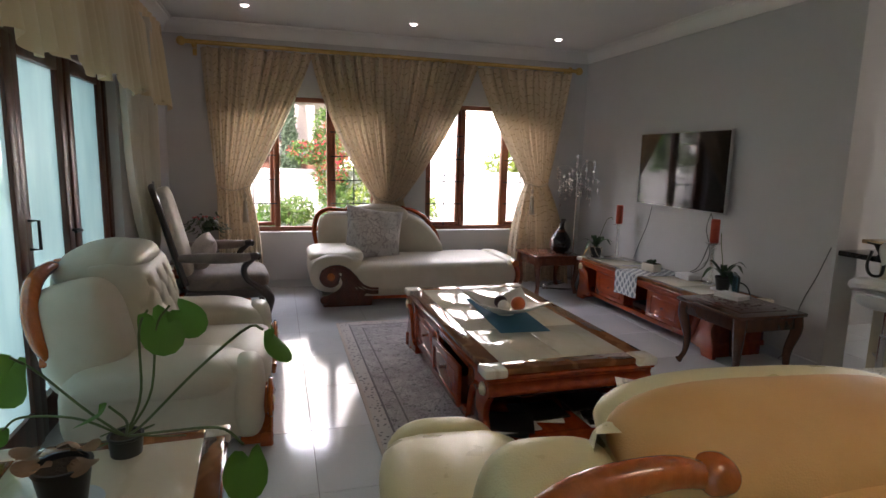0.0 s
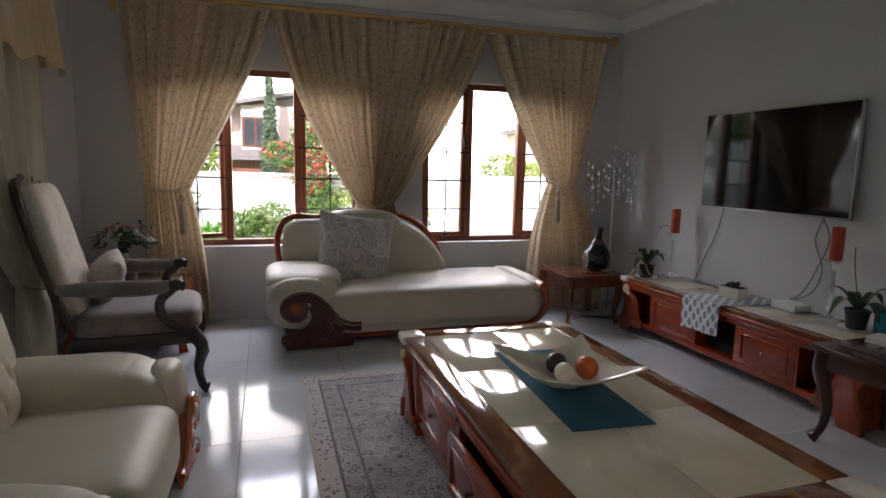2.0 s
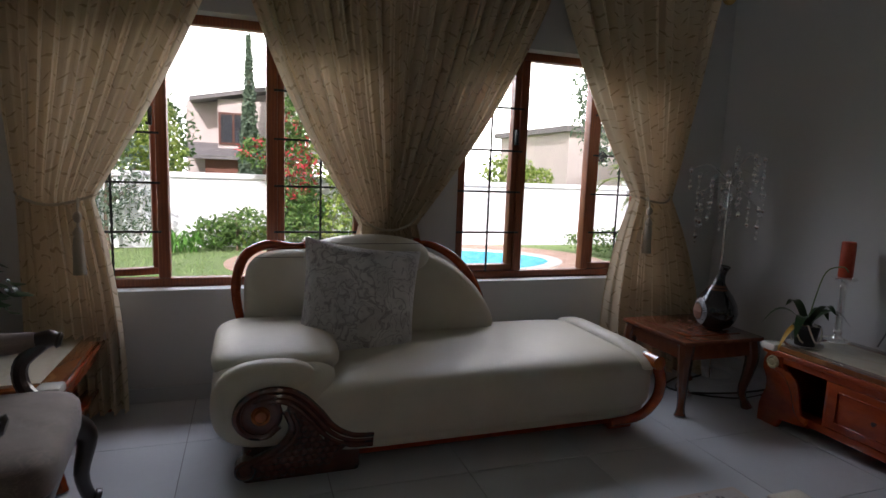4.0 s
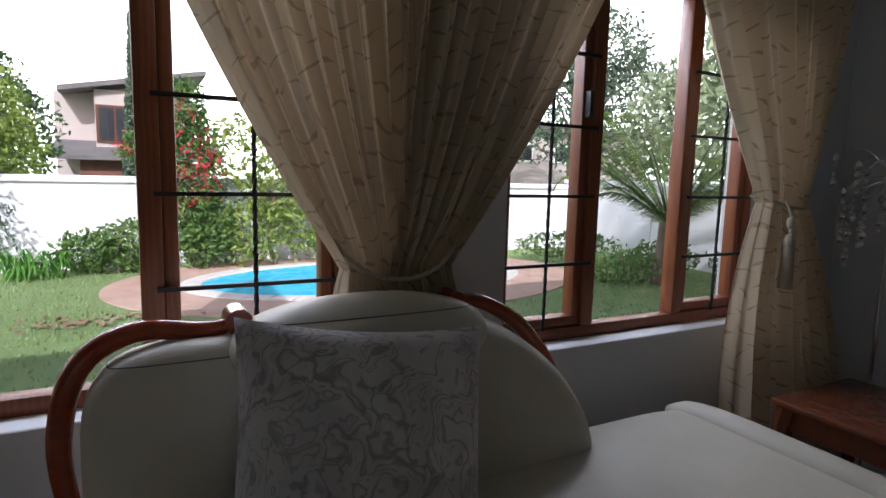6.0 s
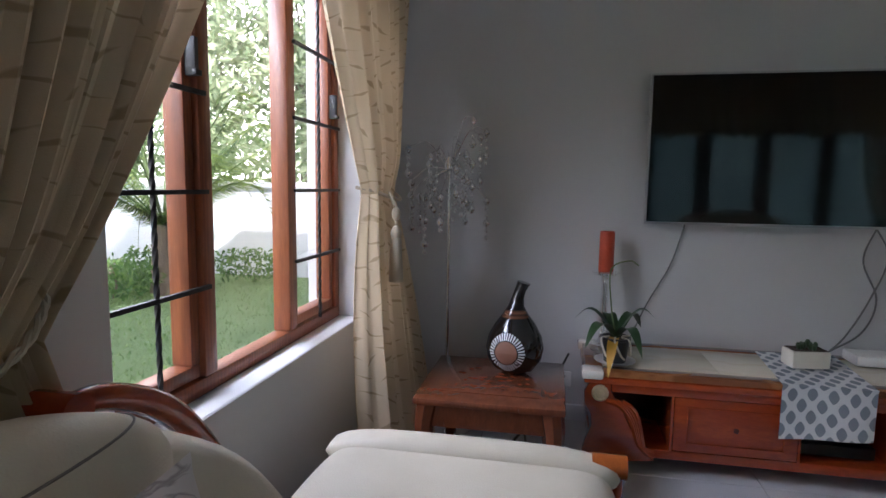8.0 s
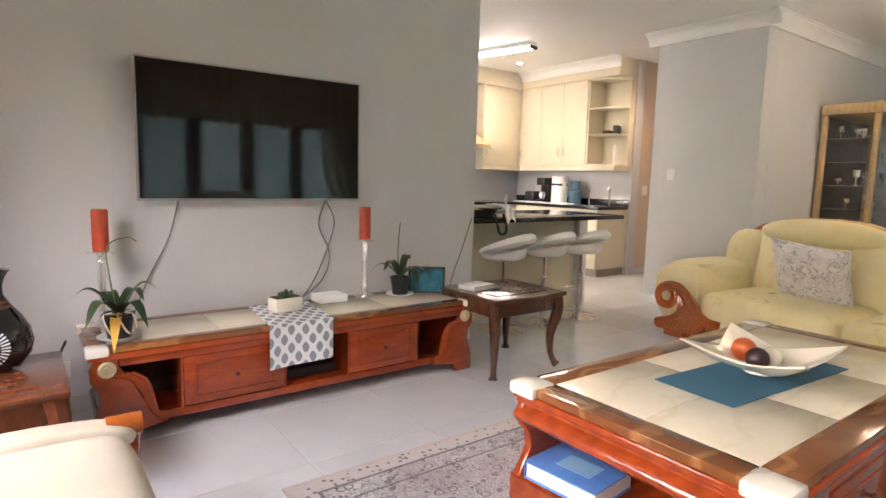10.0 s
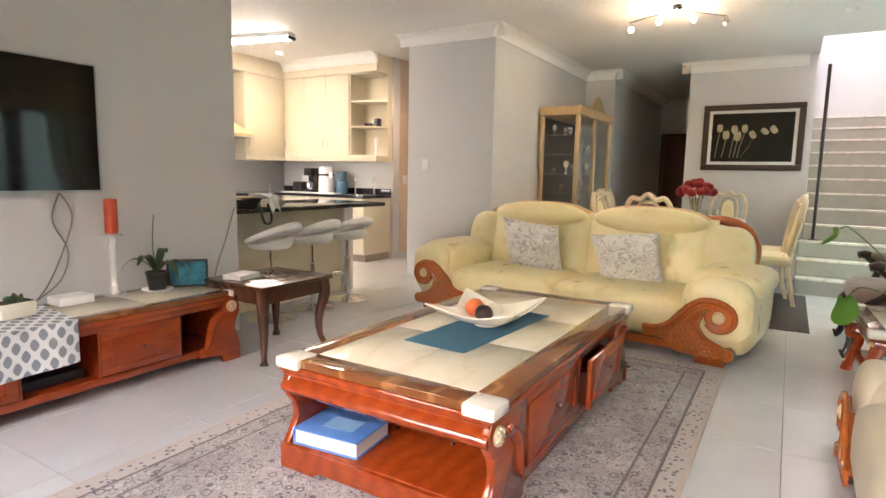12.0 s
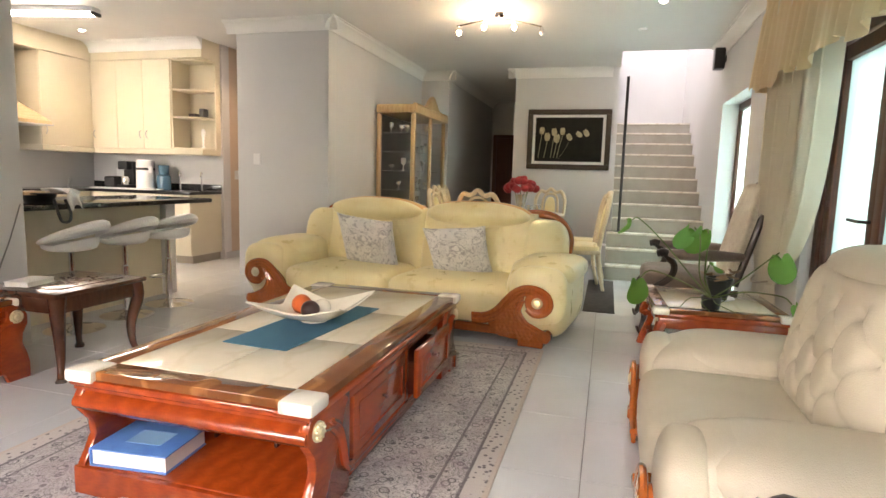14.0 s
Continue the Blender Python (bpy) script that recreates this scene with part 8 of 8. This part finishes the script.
# arc spotlight on the ceiling
sp = thing("spot_bar", pose(1.30, 0.05, H, 0, 0, 10), "chrome arched ceiling light with four lit spots", "ceiling light")
pts = [(0.42 * k / 8, 0.06 * math.cos(k / 8 * math.pi) , -0.07 - 0.04 * (k / 8) ** 2) for k in range(-8, 9)]
part("arc_rail", tube(bmesh.new(), pts, 0.009, 8), CHROME, sp)
part("rose", lathe(bmesh.new(), [(0.001, -0.03), (0.05, -0.028), (0.055, -0.002), (0.001, -0.002)], seg=20), CHROME, sp)
part("stem", tube(bmesh.new(), [(0, 0.05, -0.07), (0, 0.02, -0.02)], 0.008, 8), CHROME, sp)
for k, on in ((-8, False), (-2.8, True), (2.8, True), (7.6, True)):
    x, y, z = 0.42 * k / 8, 0.06 * math.cos(k / 8 * math.pi), -0.075 - 0.04 * (k / 8) ** 2
    hd = part("spot_head", lathe(bmesh.new(), [(0.012, 0.0), (0.022, -0.015), (0.028, -0.05), (0.024, -0.05), (0.001, -0.02)], (x, y, z), 16), CHROME, sp)
    part("bulb", puff(bmesh.new(), (x, y, z - 0.060), (0.023, 0.023, 0.030), 1, 1, 14, 8), glow("spot_bulb_glow", (1.0, 0.80, 0.5), 30.0) if on else OFF_GLASS, hd, "glowing bulb" if on else "unlit bulb")
lamp("passage_spot", 'SPOT', 8, pose(4.51, -0.39, H - 0.03), (1, 0.76, 0.5), radius=0.03, spot=120)
lamp("dining_spots", 'POINT', 3.6, pose(1.35, 0.02, H - 0.17), (1, 0.78, 0.5), radius=0.12)

ca = thing("wall_alarm", pose(0, 0, 0), "small black box-shaped speaker high on the wall", "speaker")
part("case", boxes((LX + 0.02, LX + 0.13, -1.55, -1.40, 2.47, 2.70), bevel=0.012), BLACK, ca)
part("bracket", boxes((LX + 0.001, LX + 0.02, -1.50, -1.45, 2.55, 2.62)), IRON, ca, smooth=False)
solo("smoke_detector", lathe(bmesh.new(), [(0.001, -0.025), (0.04, -0.022), (0.05, -0.004), (0.05, -0.001), (0.001, -0.001)], (-0.08, -0.78, H), 20), WHITE, "small round white smoke detector on the ceiling", "detector")

# ---- garden ----
GZ = -0.30
bm = bmesh.new()
sheet(bm, 10, 10, lambda u, v: Vector((lerp(-400, 400, u), lerp(-400, 400, v), GZ - 0.03)))
solo("ground", bm, LAWN, "green lawn that runs to the horizon", "ground", kind="structure", smooth=False)
# pale haze of the sky low over the garden
bm = bmesh.new()
sheet(bm, 40, 8, lambda u, v: Vector((90 * math.cos(math.pi * lerp(-0.08, 1.08, u)), 90 * math.sin(math.pi * lerp(-0.08, 1.08, u)), lerp(-2, 42, v))))
solo("backdrop", bm, HAZE, "bright white hazy sky beyond the gardens", "sky", kind="structure")
# lawn blades between the house and the pool
rs = random.Random(77)
vs2, fs2 = [], []
for k in range(26000):
    x, y = rs.uniform(-5.5, 9.6), rs.uniform(7.6, 15.0)
    if ((x - 3.7) / 3.75) ** 2 + ((y - 13.15) / 2.45) ** 2 < 1:
        continue
    a, h, w = rs.uniform(0, 6.28), rs.uniform(0.02, 0.05), rs.uniform(0.006, 0.012)
    ca, sa = math.cos(a), math.sin(a)
    lx, ly = rs.uniform(-0.02, 0.02), rs.uniform(-0.02, 0.02)
    i = len(vs2)
    z = GZ - 0.03
    vs2 += [(x - w * ca, y - w * sa, z), (x + w * ca, y + w * sa, z), (x + lx, y + ly, z + h)]
    fs2.append((i, i + 1, i + 2))
me = bpy.data.meshes.new("grass")
me.from_pydata(vs2, [], fs2)
me.materials.append(GRASS)
tagged(new("grass", me), "short green lawn grass round the pool", "grass", kind="stuff")
solo("patio", boxes((-6, LX - 0.252, -4, 7.5, -0.2, -0.05)), PAVER, "paved veranda floor outside the glazed doors", "pavement", kind="structure", smooth=False)
solo("yard_wall", boxes((-6.2, -6.0, -6, 16, GZ, 2.2)), PLASTER_OUT, "white plastered boundary wall", "wall", kind="structure", smooth=False)

# pool
PX, PY = 3.65, 13.15
deck = bmesh.new()


def ring_slab(bm, rx0, ry0, rx1, ry1, z0, z1, n=72):
    def loop(rx, ry, z):
        return [bm.verts.new((PX + rx * math.cos(2 * math.pi * k / n), PY + ry * math.sin(2 * math.pi * k / n), z)) for k in range(n)]
    a, b, c, d = loop(rx0, ry0, z1), loop(rx1, ry1, z1), loop(rx1, ry1, z0), loop(rx0, ry0, z0)
    for k in range(n):
        j = (k + 1) % n
        bm.faces.new((a[k], a[j], b[j], b[k]))
        bm.faces.new((b[k], b[j], c[j], c[k]))
        bm.faces.new((d[k], d[j], a[j], a[k]))


ring_slab(deck, 2.62, 1.56, 3.55, 2.38, GZ - 0.1, GZ - 0.012)
solo("pool_deck", deck, PAVER, "terracotta brick paving round the pool", "pavement", kind="structure", smooth=False)
pool = thing("swimming_pool", pose(0, 0, 0), "oval swimming pool of clear blue water with pale coping", "swimming pool")
cp = bmesh.new()
for k in range(44):
    a0, a1 = 2 * math.pi * (k + 0.03) / 44, 2 * math.pi * (k + 0.97) / 44
    p = [(PX + rx * math.cos(a), PY + ry * math.sin(a)) for a in (a0, a1) for rx, ry in ((2.36, 1.32), (2.64, 1.58))]
    b4 = bmesh.new()
    extrude(b4, [p[0], p[1], p[3], p[2]], "z", GZ - 0.1, GZ + 0.005, 0.008)
    part("coping_stone", b4, COPING, pool)
rim = bmesh.new()
ring_slab(rim, 2.37, 1.33, 2.40, 1.36, GZ - 0.5, GZ - 0.02)
part("pool_wall", rim, POOL_WALL, pool)
wb = bmesh.new()
extrude(wb, arc(PX, PY, 2.40, 0, 360, 64, 1.36)[:-1], "z", GZ - 0.5, GZ - 0.018)
part("water", wb, WATER, pool, "blue rippled water")
solo("pool_float", boxes((3.30, 3.68, 13.5, 13.75, GZ - 0.05, GZ + 0.22), bevel=0.06), BLUE_FLOAT, "bright blue plastic pool float on the water", "pool float")

# boundary walls with caps
gw = thing("garden_wall", pose(0, 0, 0), "white plastered garden wall with a pale capping", "garden wall")
part("wall", boxes((-6.0, 9.4, 15.25, 15.45, GZ - 0.1, 1.02)), PLASTER_OUT, gw, smooth=False)
part("cap", boxes((-6.0, 9.45, 15.20, 15.50, 1.02, 1.12), bevel=0.01), PLASTER_OUT, gw)
part("wall", boxes((9.5, 9.7, -3, 15.5, GZ - 0.1, 1.14)), PLASTER_OUT, gw, smooth=False)
part("cap", boxes((9.45, 9.75, -3, 15.55, 1.14, 1.24), bevel=0.01), PLASTER_OUT, gw)


def leaf_cloud(bm_or_lists, blobs, n, size, seed, flat=0.0):
    """Many small folded leaves spread over blobs (x, y, z, rx, ry, rz), denser at their shells."""
    vs, fs = bm_or_lists
    r2 = random.Random(seed)
    wts = [b[3] * b[4] + b[3] * b[5] + b[4] * b[5] for b in blobs]
    for k in range(n):
        x, y, z, rx, ry, rz = r2.choices(blobs, wts)[0]
        d = Vector((r2.gauss(0, 1), r2.gauss(0, 1), r2.gauss(0, 1))).normalized() * r2.uniform(0.45, 1.08) ** 0.6
        lump = 1 + 0.28 * noise.noise(Vector((x + d.x * 2.2, y + d.y * 2.2, z + d.z * 2.2)) * 1.3)
        c = Vector((x + d.x * rx * lump, y + d.y * ry * lump, z + d.z * rz * lump))
        up = Vector((r2.gauss(0, 1), r2.gauss(0, 1), r2.gauss(0.4, 1))).normalized()
        t = up.orthogonal().normalized()
        t.rotate(Matrix.Rotation(r2.uniform(0, 6.28), 3, up))
        s = up.cross(t)
        L, W = size * r2.uniform(0.7, 1.4), size * 0.42 * r2.uniform(0.7, 1.3)
        i = len(vs)
        vs += [c - t * L, c + s * W + up * W * 0.3, c + t * L, c - s * W + up * W * 0.3]
        fs += [(i, i + 1, i + 2), (i, i + 2, i + 3)]


def leaves(name, blobs, n, size, mat, parent, seed, label=""):
    lists = ([], [])
    leaf_cloud(lists, blobs, n, size, seed)
    me = bpy.data.meshes.new(name)
    me.from_pydata([tuple(v) for v in lists[0]], [], lists[1])
    me.materials.append(mat)
    ob = new(name, me)
    ob.parent = parent
    if label:
        ob["label"] = label
    return ob


def limbs(parent, base, top, spread, n, r, seed):
    r2 = random.Random(seed)
    base, top = Vector(base), Vector(top)
    tr = part("trunk", tube(bmesh.new(), smooth_path([base, base.lerp(top, 0.4) + Vector((r2.uniform(-0.1, 0.1), 0, 0)), top], 12), [r * (1 - 0.5 * i / 12) for i in range(13)], 8), BARK, parent)
    for k in range(n):
        a = 6.28 * k / n + r2.uniform(-0.4, 0.4)
        s = base.lerp(top, r2.uniform(0.55, 1.0))
        e2 = s + Vector((math.cos(a) * spread, math.sin(a) * spread, spread * r2.uniform(0.4, 1.1)))
        part("limb", tube(bmesh.new(), smooth_path([s, s.lerp(e2, 0.5) + Vector((0, 0, 0.12 * spread)), e2], 8), [r * 0.4 * (1 - 0.8 * i / 8) for i in range(9)], 6), BARK, tr)


def tree(name, at, height, blobs, n, size, mat, seed, label, category="tree", r=0.12):
    t = thing(name, pose(0, 0, 0), label, category)
    limbs(t, (at[0], at[1], GZ - 0.05), (at[0], at[1], GZ + height * 0.55), height * 0.22, 7, r, seed)
    leaves("crown", blobs, n, size, mat, t, seed)
    return t


# red-flowered climber and lime shrub by the pool
rb = tree("flowering_shrub", (1.35, 14.85), 3.0, [(1.35, 14.75, 1.0, 0.42, 0.4, 1.25), (1.25, 14.75, 2.1, 0.35, 0.35, 0.55), (0.75, 14.8, 1.55, 0.42, 0.3, 0.28), (1.55, 14.7, 0.3, 0.5, 0.4, 0.6)], 4600, 0.055, FOL_MID, 41, "tall shrub thick with red flowers by the pool", "shrub", 0.05)
leaves("flowers", [(1.25, 14.6, 1.5, 0.40, 0.35, 0.95), (0.7, 14.65, 1.6, 0.42, 0.25, 0.25), (1.5, 14.6, 1.2, 0.32, 0.35, 0.6)], 480, 0.05, FOL_RED, rb, 42, "clusters of red flowers")
tree("shrub", (2.6, 14.7), 2.2, [(2.1, 14.75, 1.55, 0.62, 0.45, 0.62), (2.7, 14.7, 0.95, 0.55, 0.45, 0.6), (3.1, 14.75, 0.5, 0.55, 0.45, 0.7), (2.2, 14.6, 0.3, 0.45, 0.4, 0.6), (3.7, 14.8, 0.15, 0.5, 0.4, 0.45)], 3600, 0.06, FOL_LIME, 43, "bright lime-green shrub beside the pool", "shrub", 0.05)
tree("shrub", (0.3, 14.7), 1.0, [(0.45, 14.7, 0.1, 0.5, 0.35, 0.38), (-0.1, 14.75, 0.0, 0.45, 0.35, 0.30)], 1700, 0.055, FOL_MID, 44, "low green shrub in front of the garden wall", "shrub", 0.03)
fl2 = thing("agapanthus_clump", pose(0, 0, 0), "clump of long strap-shaped green leaves", "plant")
bm = bmesh.new()
rs = random.Random(8)
for k in range(90):
    leaf_blade(bm, (-0.75 + rs.uniform(-0.35, 0.35), 14.55 + rs.uniform(-0.2, 0.2), GZ - 0.03), rs.uniform(0, 6.28), rs.uniform(0.3, 0.5), 0.018, rs.uniform(0.25, 0.5), rs.uniform(0.1, 0.35), 7)
part("leaves", bm, LEAF, fl2)
tree("young_tree", (-1.9, 14.9), 2.6, [(-2.0, 14.9, 1.2, 0.8, 0.5, 0.9), (-1.6, 14.8, 0.4, 0.6, 0.4, 0.6), (-2.6, 14.9, 0.5, 0.6, 0.4, 0.8)], 2200, 0.05, FOL_GREY, 45, "airy grey-green young tree by the garden wall", "tree", 0.04)
tree("big_tree", (-2.9, 20), 6.0, [(-2.6, 20, 2.5, 1.3, 1.2, 1.5), (-3.4, 20, 3.2, 1.4, 1.2, 1.3), (-1.6, 20, 1.9, 0.8, 0.8, 1.1), (-4.6, 20, 2.6, 1.5, 1.2, 1.6), (-2.2, 19.6, 0.9, 1.1, 0.8, 0.9)], 9000, 0.085, FOL_TREE, 46, "dense dark green tree behind the garden wall")
tree("bushy_tree", (-1.7, 16.4), 2.6, [(-1.6, 16.3, 2.05, 0.75, 0.5, 0.75), (-2.0, 16.4, 1.25, 0.8, 0.5, 0.7), (-1.2, 16.4, 1.5, 0.5, 0.4, 0.5)], 3800, 0.06, FOL_LIME, 53, "bushy yellow-green tree over the garden wall", "tree", 0.06)
tree("big_tree", (-8.0, 19), 7.0, [(-8, 19, 3.2, 2.2, 1.8, 2.2), (-10.5, 18, 2.6, 2.0, 1.8, 2.0), (-6.4, 20, 1.8, 1.4, 1.2, 1.8)], 5000, 0.16, FOL_MID, 47, "broad green tree behind the garden wall")
cyp = thing("cypress", pose(0, 0, 0), "slim pointed grey-green cypress", "tree")
limbs(cyp, (0.55, 24, GZ), (0.55, 24, 4.6), 0.15, 6, 0.1, 3)
leaves("crown", [(0.55, 24, 0.6 + 0.42 * k, 0.42 - 0.032 * k, 0.42 - 0.032 * k, 0.45) for k in range(12)], 4200, 0.09, FOL_GREY, cyp, 48)
tree("yellow_shrub", (6.7, 16.3), 2.0, [(6.6, 16.2, 1.35, 0.7, 0.4, 0.42), (7.4, 16.3, 1.2, 0.5, 0.4, 0.3)], 1600, 0.06, FOL_LIME, 49, "yellow-green shrub over the garden wall", "shrub", 0.04)
tree("hazy_tree", (12.5, 19), 8.0, [(12.0, 19, 3.6, 1.8, 1.4, 2.0), (14.5, 18.5, 3.2, 2.0, 1.5, 2.2), (13.2, 19, 5.2, 1.8, 1.5, 1.4)], 9000, 0.10, FOL_GREY, 50, "open grey-green tree beyond the garden wall")
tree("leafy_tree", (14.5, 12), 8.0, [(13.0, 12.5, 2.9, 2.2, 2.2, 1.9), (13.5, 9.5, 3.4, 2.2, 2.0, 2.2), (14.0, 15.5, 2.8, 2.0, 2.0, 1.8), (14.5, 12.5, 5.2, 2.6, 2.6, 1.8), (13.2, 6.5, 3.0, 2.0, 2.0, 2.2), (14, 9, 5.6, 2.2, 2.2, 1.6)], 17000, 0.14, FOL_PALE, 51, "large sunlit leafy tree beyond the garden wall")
tree("low_shrub", (7.2, 11.4), 0.8, [(7.2, 11.3, -0.05, 0.8, 0.5, 0.26), (8.3, 11.6, -0.02, 0.8, 0.5, 0.28), (8.9, 10.4, -0.05, 0.5, 0.6, 0.25), (7.9, 13.5, 0.0, 1.2, 0.5, 0.25)], 2600, 0.05, FOL_MID, 52, "low green ground cover below the palm", "shrub", 0.02)

# palm with arching feathered fronds
pm = thing("palm_tree", pose(0, 0, 0), "young palm with arching feathery fronds", "palm tree")
part("trunk", tube(bmesh.new(), [(7.75, 11.0, GZ - 0.05), (7.75, 11.0, 0.1), (7.75, 11.0, 0.64)], [0.21, 0.17, 0.14], 14), BARK, pm, "shaggy short trunk")
rs = random.Random(19)
for k in range(36):
    a = 6.283 * k / 36 * 3.0 + rs.uniform(-0.2, 0.2)
    L = rs.uniform(1.5, 2.5)
    rise = rs.uniform(0.9, 3.1)
    drp = rs.uniform(0.7, 1.6)
    out = Vector((math.cos(a), math.sin(a), 0))
    side = Vector((-out.y, out.x, 0))
    pts = []
    for i in range(13):
        u = i / 12
        pts.append(Vector((7.75, 11.0, 0.62)) + out * L * u * (1 - 0.25 * u * u) + Vector((0, 0, rise * u - drp * u ** 2.6)))
    fr = part("frond", tube(bmesh.new(), pts, [0.014 * (1 - 0.8 * i / 12) for i in range(13)], 5), STEM, pm)
    vs3, fs3 = [], []
    for i in range(2, 56):
        u = i / 56
        c = Vector((7.75, 11.0, 0.62)) + out * L * u * (1 - 0.25 * u * u) + Vector((0, 0, rise * u - drp * u ** 2.6))
        ln = 0.52 * math.sin(math.pi * min(1, 0.15 + 0.85 * u)) + 0.05
        for s in (-1, 1):
            tip = c + side * s * ln * 0.8 + out * ln * 0.45 + Vector((0, 0, -0.16 * ln + rs.uniform(-0.03, 0.03)))
            j = len(vs3)
            vs3 += [tuple(c + out * 0.017), tuple(c - out * 0.017), tuple(tip)]
            fs3.append((j, j + 1, j + 2))
    me = bpy.data.meshes.new("leaflets")
    me.from_pydata(vs3, [], fs3)
    me.materials.append(FOL_LIME if k % 3 else FOL_MID)
    lf = new("leaflets", me)
    lf.parent = fr

# neighbouring houses
h1 = thing("house", pose(0, 0, 0), "pinkish two-storey neighbouring house with grey roofs", "house")
part("wall", boxes((-1.6, 2.2, 26, 33, GZ, 3.5)), HOUSE_PINK, h1, smooth=False)
part("wall", boxes((-0.5, 1.6, 25.2, 26, GZ, 3.55)), HOUSE_PINK, h1, "projecting bay", smooth=False)
rf = skin(bmesh.new(), [[(-1.4, 24.9, 3.40), (2.6, 24.9, 4.2), (2.6, 24.9, 4.35), (-1.4, 24.9, 3.55)], [(-1.4, 33, 3.40), (2.6, 33, 4.2), (2.6, 33, 4.35), (-1.4, 33, 3.55)]])
part("roof", rf, ROOF_DARK, h1, smooth=False)
part("gable", extrude(bmesh.new(), [(-1.2, 3.4), (2.2, 3.4), (2.2, 4.1)], "y", 25.9, 26.1), HOUSE_PINK, h1, smooth=False)
lr = skin(bmesh.new(), [[(-1.6, 24.2, 1.45), (3.0, 24.2, 1.45), (3.0, 24.2, 1.57), (-1.6, 24.2, 1.57)], [(-1.6, 25.9, 1.95), (3.0, 25.9, 1.95), (3.0, 25.9, 2.05), (-1.6, 25.9, 2.05)]])
part("lower_roof", lr, ROOF_DARK, h1, "lean-to roof", smooth=False)
part("porch_wall", boxes((-0.9, 2.6, 24.6, 25.1, GZ, 1.44)), plain("rust_brown_wood", (0.14, 0.05, 0.03), (0.2, 0.08, 0.05), 0.6), h1, smooth=False)
win = part("window", boxes((-0.48, 0.50, 25.15, 25.199, 1.98, 3.10)), DOOR_WOOD, h1, smooth=False)
part("pane", boxes((-0.40, -0.02, 25.13, 25.149, 2.06, 3.02), (0.05, 0.42, 25.13, 25.149, 2.06, 3.02)), DARK_PANE, win, smooth=False)
h2 = thing("house", pose(0, 0, 0), "pale rendered neighbouring house behind the wall", "house")
part("wall", boxes((13.5, 22, 25, 32, GZ, 3.2)), HOUSE_PINK, h2, smooth=False)
part("roof", boxes((13.2, 22.3, 24.7, 32.3, 3.2, 3.45)), ROOF_DARK, h2, smooth=False)
for x in (14.6, 16.6):
    w2 = part("window", boxes((x, x + 0.9, 24.94, 24.999, 1.9, 2.7)), WHITE, h2, smooth=False)
    part("pane", boxes((x + 0.08, x + 0.82, 24.92, 24.939, 1.98, 2.62)), DARK_PANE, w2, smooth=False)
# dry leaf litter on the grass
bm = bmesh.new()
rs = random.Random(5)
for k in range(60):
    x, y = 0.0 + rs.gauss(0, 0.45), 11.6 + rs.gauss(0, 0.12)
    heart_leaf(bm, (x, y, GZ + 0.0), (rs.uniform(-1, 1), rs.uniform(-1, 1), 0.1), (rs.uniform(-0.5, 0.5), 0, 1), 0.07)
tagged(new("leaf_litter", mesh_of("leaf_litter", bm, LEAF_DRY)), "small patch of dry brown leaves on the lawn", "leaves", kind="stuff")

# ---- floor tiles ----
tile_me = mesh_of("tile", boxes((-0.2985, 0.2985, -0.2985, 0.2985, -0.012, 0.0), bevel=0.0012), TILE, False)
far_bm = bmesh.new()
for i in range(-2, 13):
    for k in range(-19, 4):
        cx, cy = 0.21 + 0.6 * i - 0.3, 4.81 + 0.6 * k - 0.3
        if cx < 4.4 and cy > -3.1:
            t = new("tile", tile_me)
            t.location = (cx, cy, 0)
            t.parent = floor
        else:
            box(far_bm, cx - 0.2985, cx + 0.2985, cy - 0.2985, cy + 0.2985, -0.012, 0.0)
rest = part("tiles", far_bm, TILE, floor, smooth=False)
rest["kind"] = "stuff"
